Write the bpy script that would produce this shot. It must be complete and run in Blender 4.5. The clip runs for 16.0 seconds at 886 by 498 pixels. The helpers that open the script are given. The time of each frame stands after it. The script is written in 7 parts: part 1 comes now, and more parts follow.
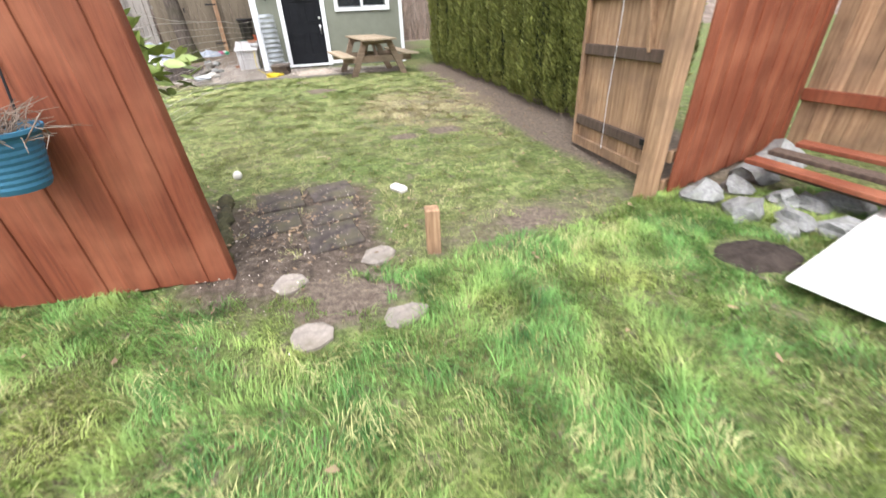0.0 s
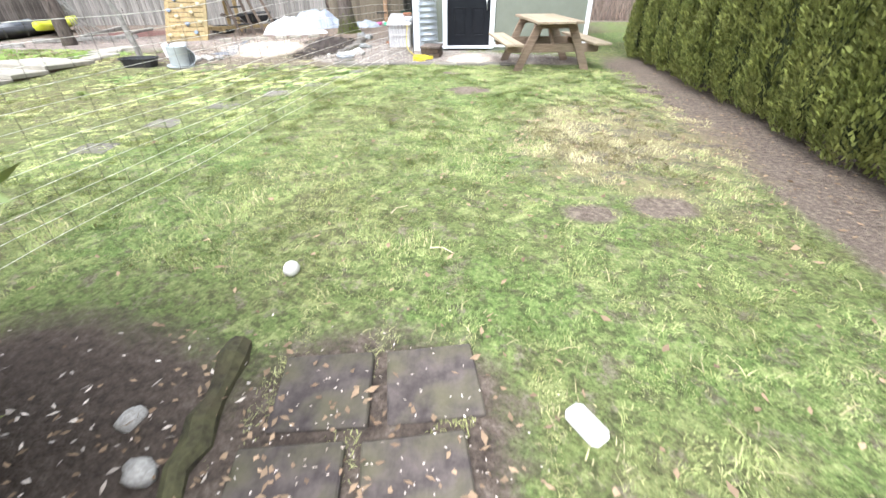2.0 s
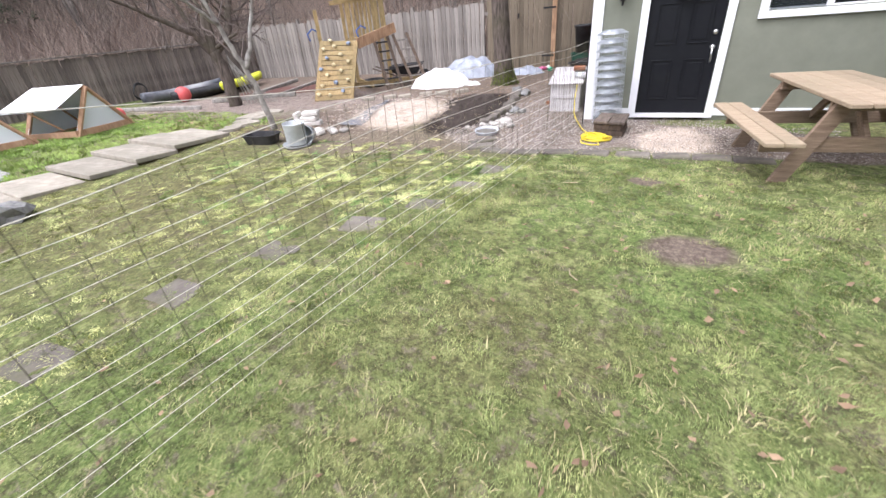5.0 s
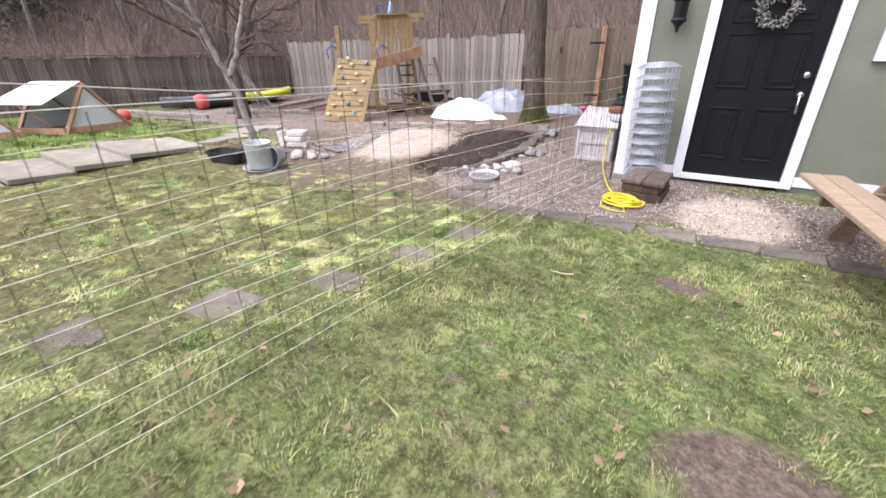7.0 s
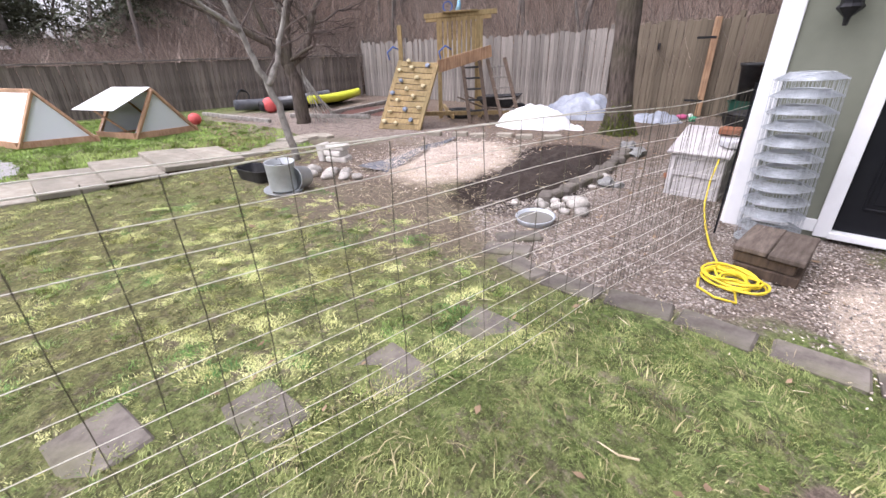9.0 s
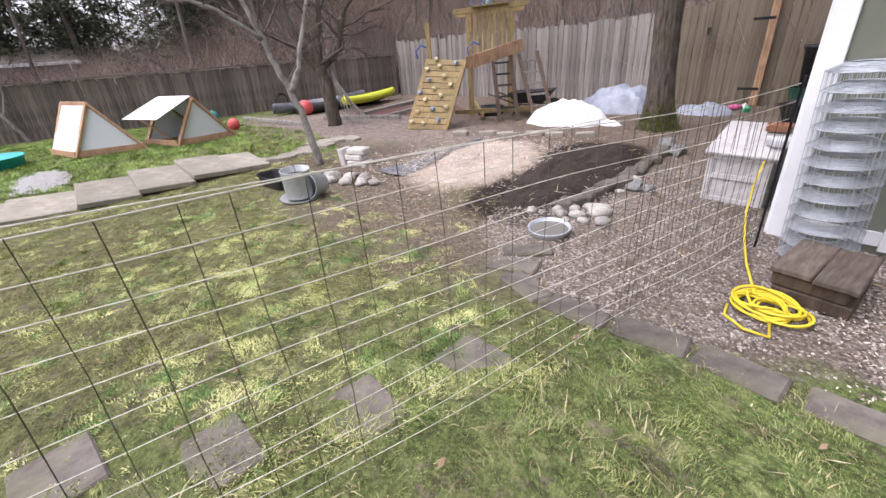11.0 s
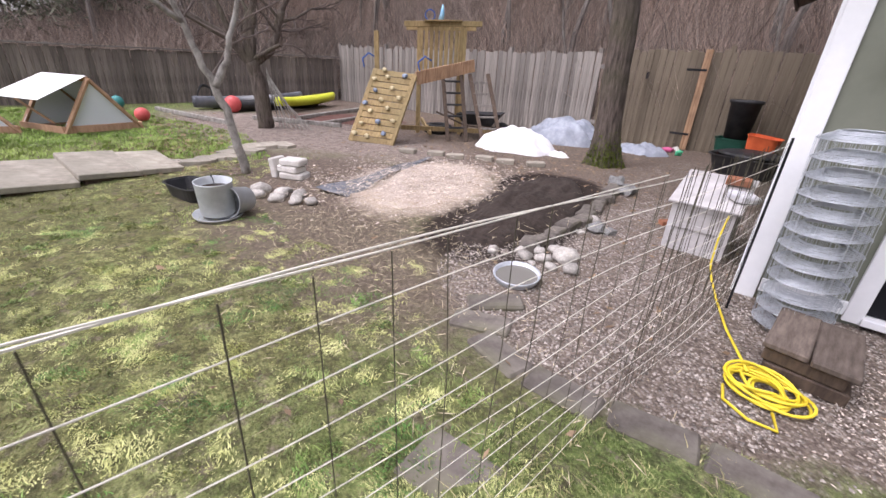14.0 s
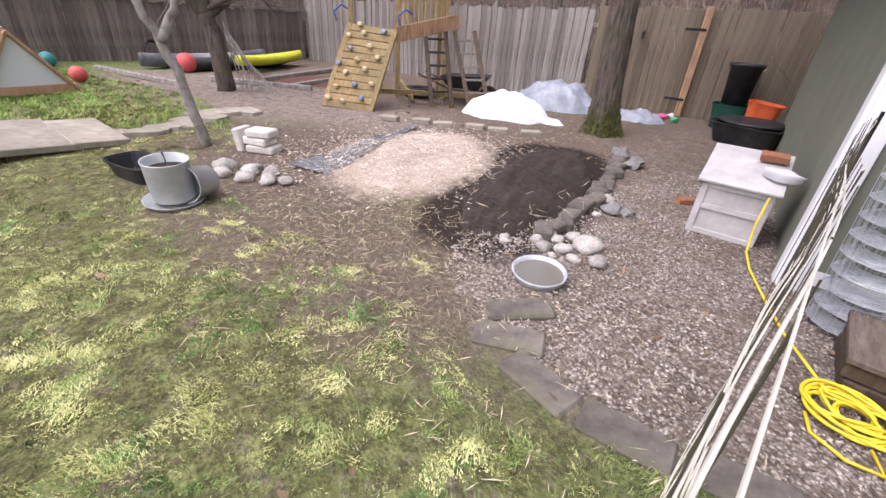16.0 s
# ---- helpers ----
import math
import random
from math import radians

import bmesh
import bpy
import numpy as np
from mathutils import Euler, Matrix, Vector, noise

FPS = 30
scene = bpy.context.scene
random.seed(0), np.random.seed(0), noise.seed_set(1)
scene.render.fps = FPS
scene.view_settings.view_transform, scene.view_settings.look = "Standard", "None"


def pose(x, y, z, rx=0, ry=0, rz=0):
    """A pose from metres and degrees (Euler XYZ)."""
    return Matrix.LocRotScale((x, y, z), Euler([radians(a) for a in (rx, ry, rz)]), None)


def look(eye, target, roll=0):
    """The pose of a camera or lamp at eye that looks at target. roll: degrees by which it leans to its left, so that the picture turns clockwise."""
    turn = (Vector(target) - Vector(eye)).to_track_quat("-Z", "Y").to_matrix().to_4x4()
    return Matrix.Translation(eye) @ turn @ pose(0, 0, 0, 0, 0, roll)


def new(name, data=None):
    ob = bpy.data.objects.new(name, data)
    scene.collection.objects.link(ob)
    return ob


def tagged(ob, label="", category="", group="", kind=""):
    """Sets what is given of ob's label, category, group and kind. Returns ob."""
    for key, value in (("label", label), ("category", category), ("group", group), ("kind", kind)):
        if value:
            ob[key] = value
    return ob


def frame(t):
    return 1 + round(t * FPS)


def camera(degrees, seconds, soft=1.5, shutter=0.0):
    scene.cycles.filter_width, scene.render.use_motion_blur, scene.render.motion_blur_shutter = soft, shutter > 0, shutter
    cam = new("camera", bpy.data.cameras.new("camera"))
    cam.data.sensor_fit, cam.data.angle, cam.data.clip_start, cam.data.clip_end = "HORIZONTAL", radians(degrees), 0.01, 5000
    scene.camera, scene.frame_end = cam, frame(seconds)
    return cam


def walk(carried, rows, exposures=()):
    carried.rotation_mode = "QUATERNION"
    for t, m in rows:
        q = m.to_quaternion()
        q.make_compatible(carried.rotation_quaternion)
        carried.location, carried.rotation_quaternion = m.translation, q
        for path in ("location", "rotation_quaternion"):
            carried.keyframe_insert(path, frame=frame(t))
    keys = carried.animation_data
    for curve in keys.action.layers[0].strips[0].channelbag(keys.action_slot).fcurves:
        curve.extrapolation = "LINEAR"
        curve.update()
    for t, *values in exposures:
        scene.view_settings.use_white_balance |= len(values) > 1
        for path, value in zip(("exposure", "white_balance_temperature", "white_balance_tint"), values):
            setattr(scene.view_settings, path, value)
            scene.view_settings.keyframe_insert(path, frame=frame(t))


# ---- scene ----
cam = camera(94.8, 16.0, shutter=0.25)
PATH = [
    (0, (0.008, 0.209, 1.368), (-0.029, 1.921, 0.335), -2.2),
    (0.5, (-0.103, 0.784, 1.323), (-0.258, 2.578, 0.454), -0.5),
    (1, (-0.175, 1.414, 1.275), (-0.505, 3.189, 0.414), 0.7),
    (1.5, (-0.405, 1.981, 1.276), (-1.077, 3.553, 0.239), -1.4),
    (2, (-0.586, 2.487, 1.337), (-1.175, 4.046, 0.232), -0.6),
    (2.5, (-0.735, 3.048, 1.416), (-1.633, 4.368, 0.212), -3.6),
    (3, (-1.054, 3.524, 1.472), (-2.044, 4.869, 0.372), -2.0),
    (3.5, (-1.253, 4.024, 1.484), (-2.347, 5.338, 0.446), -2.2),
    (4, (-1.504, 4.423, 1.553), (-2.764, 5.579, 0.516), -2.8),
    (4.5, (-1.773, 4.786, 1.619), (-2.932, 6.023, 0.558), -4.4),
    (4.7, (-1.829, 4.942, 1.635), (-2.994, 6.207, 0.614), -5.1),
    (6.8, (-2.259, 6.63, 1.367), (-3.618, 7.777, 0.452), -0.9),
    (7, (-2.318, 6.753, 1.371), (-3.68, 7.938, 0.511), -0.8),
    (7.5, (-2.479, 7.054, 1.415), (-3.862, 8.253, 0.608), -0.9),
    (8, (-2.624, 7.367, 1.388), (-4.143, 8.313, 0.494), 2.2),
    (8.5, (-2.837, 7.6, 1.412), (-4.399, 8.46, 0.507), -0.5),
    (8.7, (-2.929, 7.678, 1.437), (-4.488, 8.583, 0.569), -1.4),
    (10.8, (-3.034, 8.183, 1.501), (-4.678, 8.885, 0.604), -4.5),
    (11, (-3.018, 8.187, 1.506), (-4.673, 8.885, 0.626), -4.5),
    (11.5, (-3.004, 8.19, 1.5), (-4.693, 8.807, 0.625), -2.0),
    (12, (-2.995, 8.202, 1.516), (-4.705, 8.855, 0.712), -0.7),
    (12.5, (-3.006, 8.226, 1.529), (-4.7, 8.938, 0.739), 0.2),
    (13, (-3.182, 8.219, 1.509), (-4.792, 9.092, 0.706), 3.1),
    (13.5, (-3.454, 8.186, 1.513), (-4.968, 9.207, 0.698), 3.7),
    (14, (-3.616, 8.274, 1.516), (-5.13, 9.28, 0.681), 2.9),
    (14.5, (-3.777, 8.35, 1.517), (-5.284, 9.329, 0.638), 1.8),
    (15, (-4.009, 8.369, 1.497), (-5.442, 9.416, 0.576), 1.6),
    (15.5, (-4.148, 8.371, 1.463), (-5.529, 9.464, 0.517), 3.0),
    (16, (-4.198, 8.371, 1.461), (-5.573, 9.446, 0.485), 3.9),
]
walk(cam, [(t, look(eye, target, roll)) for t, eye, target, roll in PATH],
     exposures=[(0, 1.55, 6250, 12), (1, 1.75, 6200, 11), (1.5, 1.95, 6150, 9), (2, 2.03, 5850, 9), (3, 1.88, 5850, 11), (4.5, 1.5, 6000, 16), (7, 1.31, 6100, 22), (8.5, 1.22, 6100, 22), (11, 0.98, 6150, 21), (13, 0.93, 6150, 22), (16, 1.02, 6250, 24)])

# ---- world and light: an overcast winter day ----
world = bpy.data.worlds.new("sky")
scene.world = world
world.use_nodes = True
wn = world.node_tree
sky = wn.nodes.new("ShaderNodeTexSky")
sky.sky_type = 'NISHITA'
sky.sun_disc = False
sky.sun_elevation = radians(62)
sky.sun_rotation = radians(200)
sky.air_density, sky.dust_density, sky.ozone_density = 1.0, 4.0, 1.0
soften = wn.nodes.new("ShaderNodeHueSaturation")
soften.inputs["Saturation"].default_value = 0.18
wn.links.new(sky.outputs[0], soften.inputs["Color"])
back = wn.nodes["Background"]
wn.links.new(soften.outputs[0], back.inputs["Color"])
back.inputs["Strength"].default_value = 0.15
sun_data = bpy.data.lights.new("sun", 'SUN')
sun_data.energy, sun_data.angle, sun_data.color = 0.9, radians(70), (1.0, 0.98, 0.95)
sun = new("sun", sun_data)
sun.matrix_world = look((0, 0, 30), (0 - 30 * math.cos(radians(62)) / math.sin(radians(62)) * math.sin(radians(200)) * -1, 30 * math.cos(radians(62)) / math.sin(radians(62)) * math.cos(radians(200)) * -1, 0))


# ---- materials ----
def material(name, dark, light, scale=6.0, rough=0.8, bump=0.3, stretch=(1, 1, 1), metal=0.0, stain=None, stain_scale=1.2, stain_amount=0.5, per_piece=0.0, spec=0.3, fine=None, coords="Object"):
    """Two-scale noise colour with relief; stretch makes a grain, stain a second, larger blotch colour."""
    m = bpy.data.materials.new(name)
    m.use_nodes = True
    t = m.node_tree
    p = t.nodes["Principled BSDF"]
    p.inputs["Roughness"].default_value = rough
    p.inputs["Metallic"].default_value = metal
    p.inputs["Specular IOR Level"].default_value = spec
    tc = t.nodes.new("ShaderNodeTexCoord")
    mp = t.nodes.new("ShaderNodeMapping")
    mp.inputs["Scale"].default_value = stretch
    t.links.new(tc.outputs[coords], mp.inputs["Vector"])
    n1 = t.nodes.new("ShaderNodeTexNoise")
    n1.inputs["Scale"].default_value = scale
    n1.inputs["Detail"].default_value = 6
    n1.inputs["Roughness"].default_value = 0.65
    t.links.new(mp.outputs[0], n1.inputs["Vector"])
    ramp = t.nodes.new("ShaderNodeValToRGB")
    ramp.color_ramp.elements[0].position, ramp.color_ramp.elements[1].position = 0.32, 0.68
    ramp.color_ramp.elements[0].color, ramp.color_ramp.elements[1].color = (*dark, 1), (*light, 1)
    t.links.new(n1.outputs["Fac"], ramp.inputs["Fac"])
    colour = ramp.outputs["Color"]
    n2 = t.nodes.new("ShaderNodeTexNoise")
    n2.inputs["Scale"].default_value = stain_scale
    n2.inputs["Detail"].default_value = 4
    t.links.new(tc.outputs[coords], n2.inputs["Vector"])
    if stain:
        r2 = t.nodes.new("ShaderNodeValToRGB")
        r2.color_ramp.elements[0].position, r2.color_ramp.elements[1].position = 0.45, 0.7
        r2.color_ramp.elements[0].color = (0, 0, 0, 1)
        r2.color_ramp.elements[1].color = (stain_amount,) * 3 + (1,)
        t.links.new(n2.outputs["Fac"], r2.inputs["Fac"])
        mx = t.nodes.new("ShaderNodeMix")
        mx.data_type = 'RGBA'
        t.links.new(r2.outputs["Color"], mx.inputs["Factor"])
        t.links.new(colour, mx.inputs["A"])
        mx.inputs["B"].default_value = (*stain, 1)
        colour = mx.outputs["Result"]
    if per_piece:
        info = t.nodes.new("ShaderNodeObjectInfo")
        geo = t.nodes.new("ShaderNodeNewGeometry")
        add = t.nodes.new("ShaderNodeMath")
        add.operation = 'ADD'
        t.links.new(info.outputs["Random"], add.inputs[0])
        t.links.new(geo.outputs["Random Per Island"], add.inputs[1])
        fr = t.nodes.new("ShaderNodeMath")
        fr.operation = 'FRACT'
        t.links.new(add.outputs[0], fr.inputs[0])
        rng = t.nodes.new("ShaderNodeMapRange")
        rng.inputs["To Min"].default_value, rng.inputs["To Max"].default_value = 1 - per_piece, 1 + per_piece
        t.links.new(fr.outputs[0], rng.inputs["Value"])
        hs = t.nodes.new("ShaderNodeHueSaturation")
        t.links.new(rng.outputs[0], hs.inputs["Value"])
        t.links.new(colour, hs.inputs["Color"])
        colour = hs.outputs["Color"]
    t.links.new(colour, p.inputs["Base Color"])
    if bump:
        b = t.nodes.new("ShaderNodeBump")
        b.inputs["Strength"].default_value = bump
        b.inputs["Distance"].default_value = 0.02
        t.links.new(n1.outputs["Fac"], b.inputs["Height"])
        t.links.new(b.outputs[0], p.inputs["Normal"])
    return m


GREY_BOARD = material("weathered grey fence board", (0.14, 0.124, 0.11), (0.345, 0.315, 0.28), 5, 0.9, 0.5, (7, 7, 0.6), stain=(0.09, 0.075, 0.06), stain_scale=0.8, per_piece=0.28)
DARK_BOARD = material("dark weathered fence board", (0.065, 0.054, 0.046), (0.21, 0.175, 0.15), 5, 0.9, 0.5, (7, 7, 0.6), stain=(0.27, 0.24, 0.21), stain_scale=1.6, per_piece=0.3)
TAN_BOARD = material("tan fence board", (0.115, 0.092, 0.065), (0.205, 0.168, 0.12), 5, 0.85, 0.4, (7, 7, 0.5), stain=(0.13, 0.1, 0.07), stain_scale=0.9, per_piece=0.18)
RED_STAIN = material("red cedar stain", (0.125, 0.034, 0.016), (0.225, 0.064, 0.03), 4, 0.65, 0.35, (8, 8, 0.5), stain=(0.38, 0.15, 0.08), stain_scale=2.6, stain_amount=0.45, per_piece=0.12)
RAW_CEDAR = material("raw cedar", (0.2, 0.112, 0.06), (0.46, 0.295, 0.175), 4, 0.8, 0.4, (8, 8, 0.5), stain=(0.16, 0.1, 0.065), stain_scale=3.2, stain_amount=0.7, per_piece=0.22)
OLD_BEAM = material("old beam wood", (0.05, 0.034, 0.025), (0.13, 0.088, 0.065), 5, 0.85, 0.4, (6, 6, 0.6), per_piece=0.15)
TABLE_WOOD = material("picnic table wood", (0.16, 0.11, 0.075), (0.3, 0.215, 0.15), 6, 0.8, 0.4, (1, 9, 9), stain=(0.12, 0.11, 0.07), per_piece=0.15)
TOP_WOOD = material("bleached table top", (0.22, 0.165, 0.11), (0.37, 0.29, 0.2), 6, 0.75, 0.35, (1, 9, 9), stain=(0.22, 0.2, 0.13), per_piece=0.14)
PLAY_WOOD = material("yellowed play tower wood", (0.19, 0.13, 0.055), (0.38, 0.275, 0.13), 5, 0.75, 0.35, (5, 5, 1.2), stain=(0.18, 0.15, 0.07), per_piece=0.18)
DARK_WOOD = material("dark wet wood", (0.05, 0.035, 0.025), (0.12, 0.085, 0.06), 6, 0.75, 0.4, (5, 5, 1), per_piece=0.2)
WHITE_PAINT = material("white trim paint", (0.74, 0.75, 0.76), (0.85, 0.86, 0.87), 3, 0.5, 0.1, stain=(0.6, 0.6, 0.58), stain_scale=1.2, stain_amount=0.35)
OLD_WHITE = material("scuffed white paint", (0.4, 0.38, 0.37), (0.6, 0.58, 0.57), 5, 0.65, 0.15, (1, 1, 1), stain=(0.4, 0.37, 0.36), stain_scale=3, stain_amount=0.5)
SIDING = material("sage green siding", (0.165, 0.175, 0.135), (0.205, 0.215, 0.168), 3, 0.7, 0.15, stain=(0.16, 0.165, 0.125), stain_scale=0.9, stain_amount=0.4)
BLACK_PAINT = material("black door paint", (0.007, 0.0075, 0.01), (0.011, 0.012, 0.014), 6, 0.45, 0.1, stain=(0.014, 0.014, 0.017), stain_scale=1, spec=0.16)
DARK_METAL = material("dark metal", (0.015, 0.015, 0.017), (0.035, 0.035, 0.038), 9, 0.45, 0.15, metal=0.6)
CHROME = material("satin nickel", (0.55, 0.54, 0.52), (0.7, 0.69, 0.67), 9, 0.28, 0.05, metal=1.0)
GALV = material("galvanised wire", (0.36, 0.39, 0.42), (0.6, 0.63, 0.66), 12, 0.45, 0.1, metal=0.35, spec=0.5)
FENCE_WIRE = material("dull fence wire", (0.5, 0.47, 0.4), (0.72, 0.69, 0.6), 12, 0.5, 0.05, metal=0.1, spec=0.5)
BARK = material("ridged bark", (0.04, 0.032, 0.026), (0.165, 0.132, 0.11), 6, 0.95, 1.0, (4, 4, 0.7), stain=(0.07, 0.075, 0.03), stain_scale=1.6, stain_amount=0.4)
PALE_BARK = material("pale lichen bark", (0.12, 0.105, 0.092), (0.38, 0.355, 0.315), 7, 0.95, 0.8, (2, 2, 1.2), stain=(0.4, 0.4, 0.36), stain_scale=5, stain_amount=0.5)
TWIG = material("bare twigs", (0.06, 0.047, 0.04), (0.17, 0.135, 0.118), 2, 0.95, 0.0, per_piece=0.3, coords="Object")
BRUSH = material("bare brush stems", (0.135, 0.105, 0.088), (0.38, 0.305, 0.255), 0.5, 0.95, 0.0, stain=(0.19, 0.17, 0.145), stain_scale=0.25, stain_amount=0.8, per_piece=0.5)
WOOD_BARK = material("grey brown woodland bark", (0.06, 0.05, 0.043), (0.19, 0.165, 0.145), 4, 0.95, 0.4, (4, 4, 0.6), stain=(0.26, 0.25, 0.22), stain_scale=1.2, stain_amount=0.5)
CONCRETE = material("worn concrete", (0.23, 0.205, 0.165), (0.4, 0.362, 0.295), 9, 0.9, 0.35, stain=(0.2, 0.19, 0.15), stain_scale=2.2, stain_amount=0.6, per_piece=0.14)
PAVER = material("dark mossy paver", (0.09, 0.077, 0.066), (0.19, 0.168, 0.145), 9, 0.9, 0.4, stain=(0.12, 0.12, 0.06), stain_scale=3, stain_amount=0.6, per_piece=0.2)
GATE_PAVER = material("soiled brown paver", (0.04, 0.032, 0.029), (0.105, 0.085, 0.076), 14, 0.95, 0.5, stain=(0.1, 0.095, 0.045), stain_scale=6, stain_amount=0.65, per_piece=0.2)
FLAT_STONE = material("soiled flat stone", (0.17, 0.147, 0.126), (0.37, 0.322, 0.282), 12, 0.95, 0.5, stain=(0.12, 0.1, 0.07), stain_scale=9, stain_amount=0.8, per_piece=0.15)
STONE = material("river stone", (0.3, 0.28, 0.25), (0.52, 0.49, 0.44), 5, 0.8, 0.3, stain=(0.22, 0.2, 0.18), stain_scale=3, per_piece=0.25)
GREY_ROCK = material("grey rock", (0.13, 0.13, 0.128), (0.31, 0.305, 0.295), 6, 0.85, 0.4, stain=(0.13, 0.14, 0.1), stain_scale=3, per_piece=0.2)


# ---- building helpers ----
def thing(name, label, category, m=None, group="", kind=""):
    """An Empty at the base of a thing."""
    ob = new(name)
    ob.empty_display_size = 0.1
    if m is not None:
        ob.matrix_basis = m
    return tagged(ob, label, category, group, kind)


def part(name, bm, mat, parent=None, label="", smooth=False):
    """Links a bmesh as one mesh object, under a thing or a part."""
    me = bpy.data.meshes.new(name)
    if smooth:
        for f in bm.faces:
            f.smooth = True
    bm.to_mesh(me)
    bm.free()
    me.materials.append(mat)
    ob = new(name, me)
    if parent is not None:
        ob.parent = parent
    if label:
        ob["label"] = label
    return ob


def solid(name, bm, mat, label, category, m=None, group="", kind="", smooth=False):
    """A thing that is one mesh."""
    ob = part(name, bm, mat, None, "", smooth)
    if m is not None:
        ob.matrix_basis = m
    return tagged(ob, label, category, group, kind)


def box(sx, sy, sz, at=(0, 0, 0), rot=(0, 0, 0), bevel=0.004, bm=None):
    """A box of that size with its middle at `at`, edges bevelled; adds to bm if given."""
    one = bmesh.new()
    bmesh.ops.create_cube(one, size=1, matrix=Matrix.Diagonal((sx, sy, sz, 1)))
    if bevel:
        bmesh.ops.bevel(one, geom=list(one.edges), offset=min(bevel, 0.4 * min(sx, sy, sz)), segments=1, affect='EDGES')
    one.transform(pose(*at, *rot))
    return one if bm is None else merge(bm, one)


def merge(bm, other):
    me = bpy.data.meshes.new("tmp")
    other.to_mesh(me)
    other.free()
    bm.from_mesh(me)
    bpy.data.meshes.remove(me)
    return bm


def beam(a, b, w, d, bevel=0.004, bm=None, up=(0, 0, 1)):
    """A board of section w x d from a to b; d lies along `up` as far as it can."""
    a, b = Vector(a), Vector(b)
    axis = (b - a).normalized()
    side = axis.cross(Vector(up))
    if side.length < 1e-4:
        side = axis.cross(Vector((1, 0, 0)))
    side.normalize()
    top = side.cross(axis)
    m = Matrix((( *side, 0), (*top, 0), (*axis, 0), (0, 0, 0, 1))).transposed()
    m.translation = (a + b) / 2
    one = box(w, d, (b - a).length, bevel=bevel)
    one.transform(m)
    return one if bm is None else merge(bm, one)


def lathe(profile, n=24, bm=None, m=None, closed=False):
    """A turned shape from (radius, height) pairs."""
    one = bmesh.new()
    rings = []
    for r, h in profile:
        if r < 1e-5:
            rings.append([one.verts.new((0, 0, h))])
        else:
            rings.append([one.verts.new((r * math.cos(2 * math.pi * k / n), r * math.sin(2 * math.pi * k / n), h)) for k in range(n)])
    pairs = list(zip(rings, rings[1:])) + ([(rings[-1], rings[0])] if closed else [])
    for lo, hi in pairs:
        for k in range(n):
            l = (k + 1) % n
            if len(lo) == 1 and len(hi) == 1:
                continue
            if len(lo) == 1:
                one.faces.new((lo[0], hi[l], hi[k]))
            elif len(hi) == 1:
                one.faces.new((lo[k], lo[l], hi[0]))
            else:
                one.faces.new((lo[k], lo[l], hi[l], hi[k]))
    if m is not None:
        one.transform(m)
    return one if bm is None else merge(bm, one)


def tube(points, radius, n=6, bm=None, cap=True):
    """A round rod along points; radius a number or one per point."""
    one = bm if bm is not None else bmesh.new()
    pts = [Vector(p) for p in points]
    radii = radius if isinstance(radius, (list, tuple)) else [radius] * len(pts)
    before = None
    side = None
    for k, p in enumerate(pts):
        d = (pts[min(k + 1, len(pts) - 1)] - pts[max(k - 1, 0)])
        if d.length < 1e-9:
            d = Vector((0, 0, 1))
        d.normalize()
        if side is None:
            side = d.orthogonal().normalized()
        else:
            side = (side - d * side.dot(d))
            side = side.normalized() if side.length > 1e-6 else d.orthogonal().normalized()
        other = d.cross(side)
        ring = [one.verts.new(p + radii[k] * (math.cos(2 * math.pi * j / n) * side + math.sin(2 * math.pi * j / n) * other)) for j in range(n)]
        if before:
            for j in range(n):
                one.faces.new((before[j], before[(j + 1) % n], ring[(j + 1) % n], ring[j]))
        elif cap:
            one.faces.new(ring[::-1])
        before = ring
    if cap:
        one.faces.new(before)
    return one


def rock(rx, ry, rz, seed, rough=0.18, level=2):
    """A stone: a lumpy ball with its foot a little below 0."""
    one = bmesh.new()
    bmesh.ops.create_icosphere(one, subdivisions=level, radius=1)
    off = Vector((seed * 3.7, seed * 1.3, -seed * 2.1))
    for v in one.verts:
        k = 1 + rough * noise.noise(v.co * 1.4 + off) + 0.4 * rough * noise.noise(v.co * 3.3 + off)
        v.co = Vector((v.co.x * rx * k, v.co.y * ry * k, v.co.z * rz * k + rz * 0.75))
    return one


def fast_mesh(name, verts, faces, mat, parent=None):
    """One mesh from numpy arrays of points and of triangles or quads."""
    me = bpy.data.meshes.new(name)
    n = faces.shape[1]
    me.vertices.add(len(verts))
    me.vertices.foreach_set("co", verts.astype(np.float32).ravel())
    me.loops.add(faces.size)
    me.loops.foreach_set("vertex_index", faces.astype(np.int32).ravel())
    me.polygons.add(len(faces))
    me.polygons.foreach_set("loop_start", np.arange(0, faces.size, n, dtype=np.int32))
    me.update(calc_edges=True)
    me.materials.append(mat)
    ob = new(name, me)
    if parent is not None:
        ob.parent = parent
    return ob


# ---- the lie of the land ----
def lawn_z(x, y):
    """Height of the ground: a flat yard with a slight swell, and a hillside behind the back fence."""
    swell = 0.07 * np.exp(-((x + 3.2) ** 2 / 8 + (y - 7.2) ** 2 / 6))
    small = 0.012 * np.sin(2.1 * x + 0.7 * y) * np.sin(1.7 * y - 0.4 * x)
    past = np.maximum(0, (y - 19.2) - 0.33 * (x + 8))
    hill = 17 * (1 - np.exp(-past / 22)) / (1 + np.exp(-(x + 48) / 4))
    side = 11 * (1 - np.exp(-np.maximum(0, -20.8 - x) / 16)) / (1 + np.exp(-np.clip((y - 6.5) / 1.6, -40, 40)))
    return swell + small + np.maximum(hill, side)


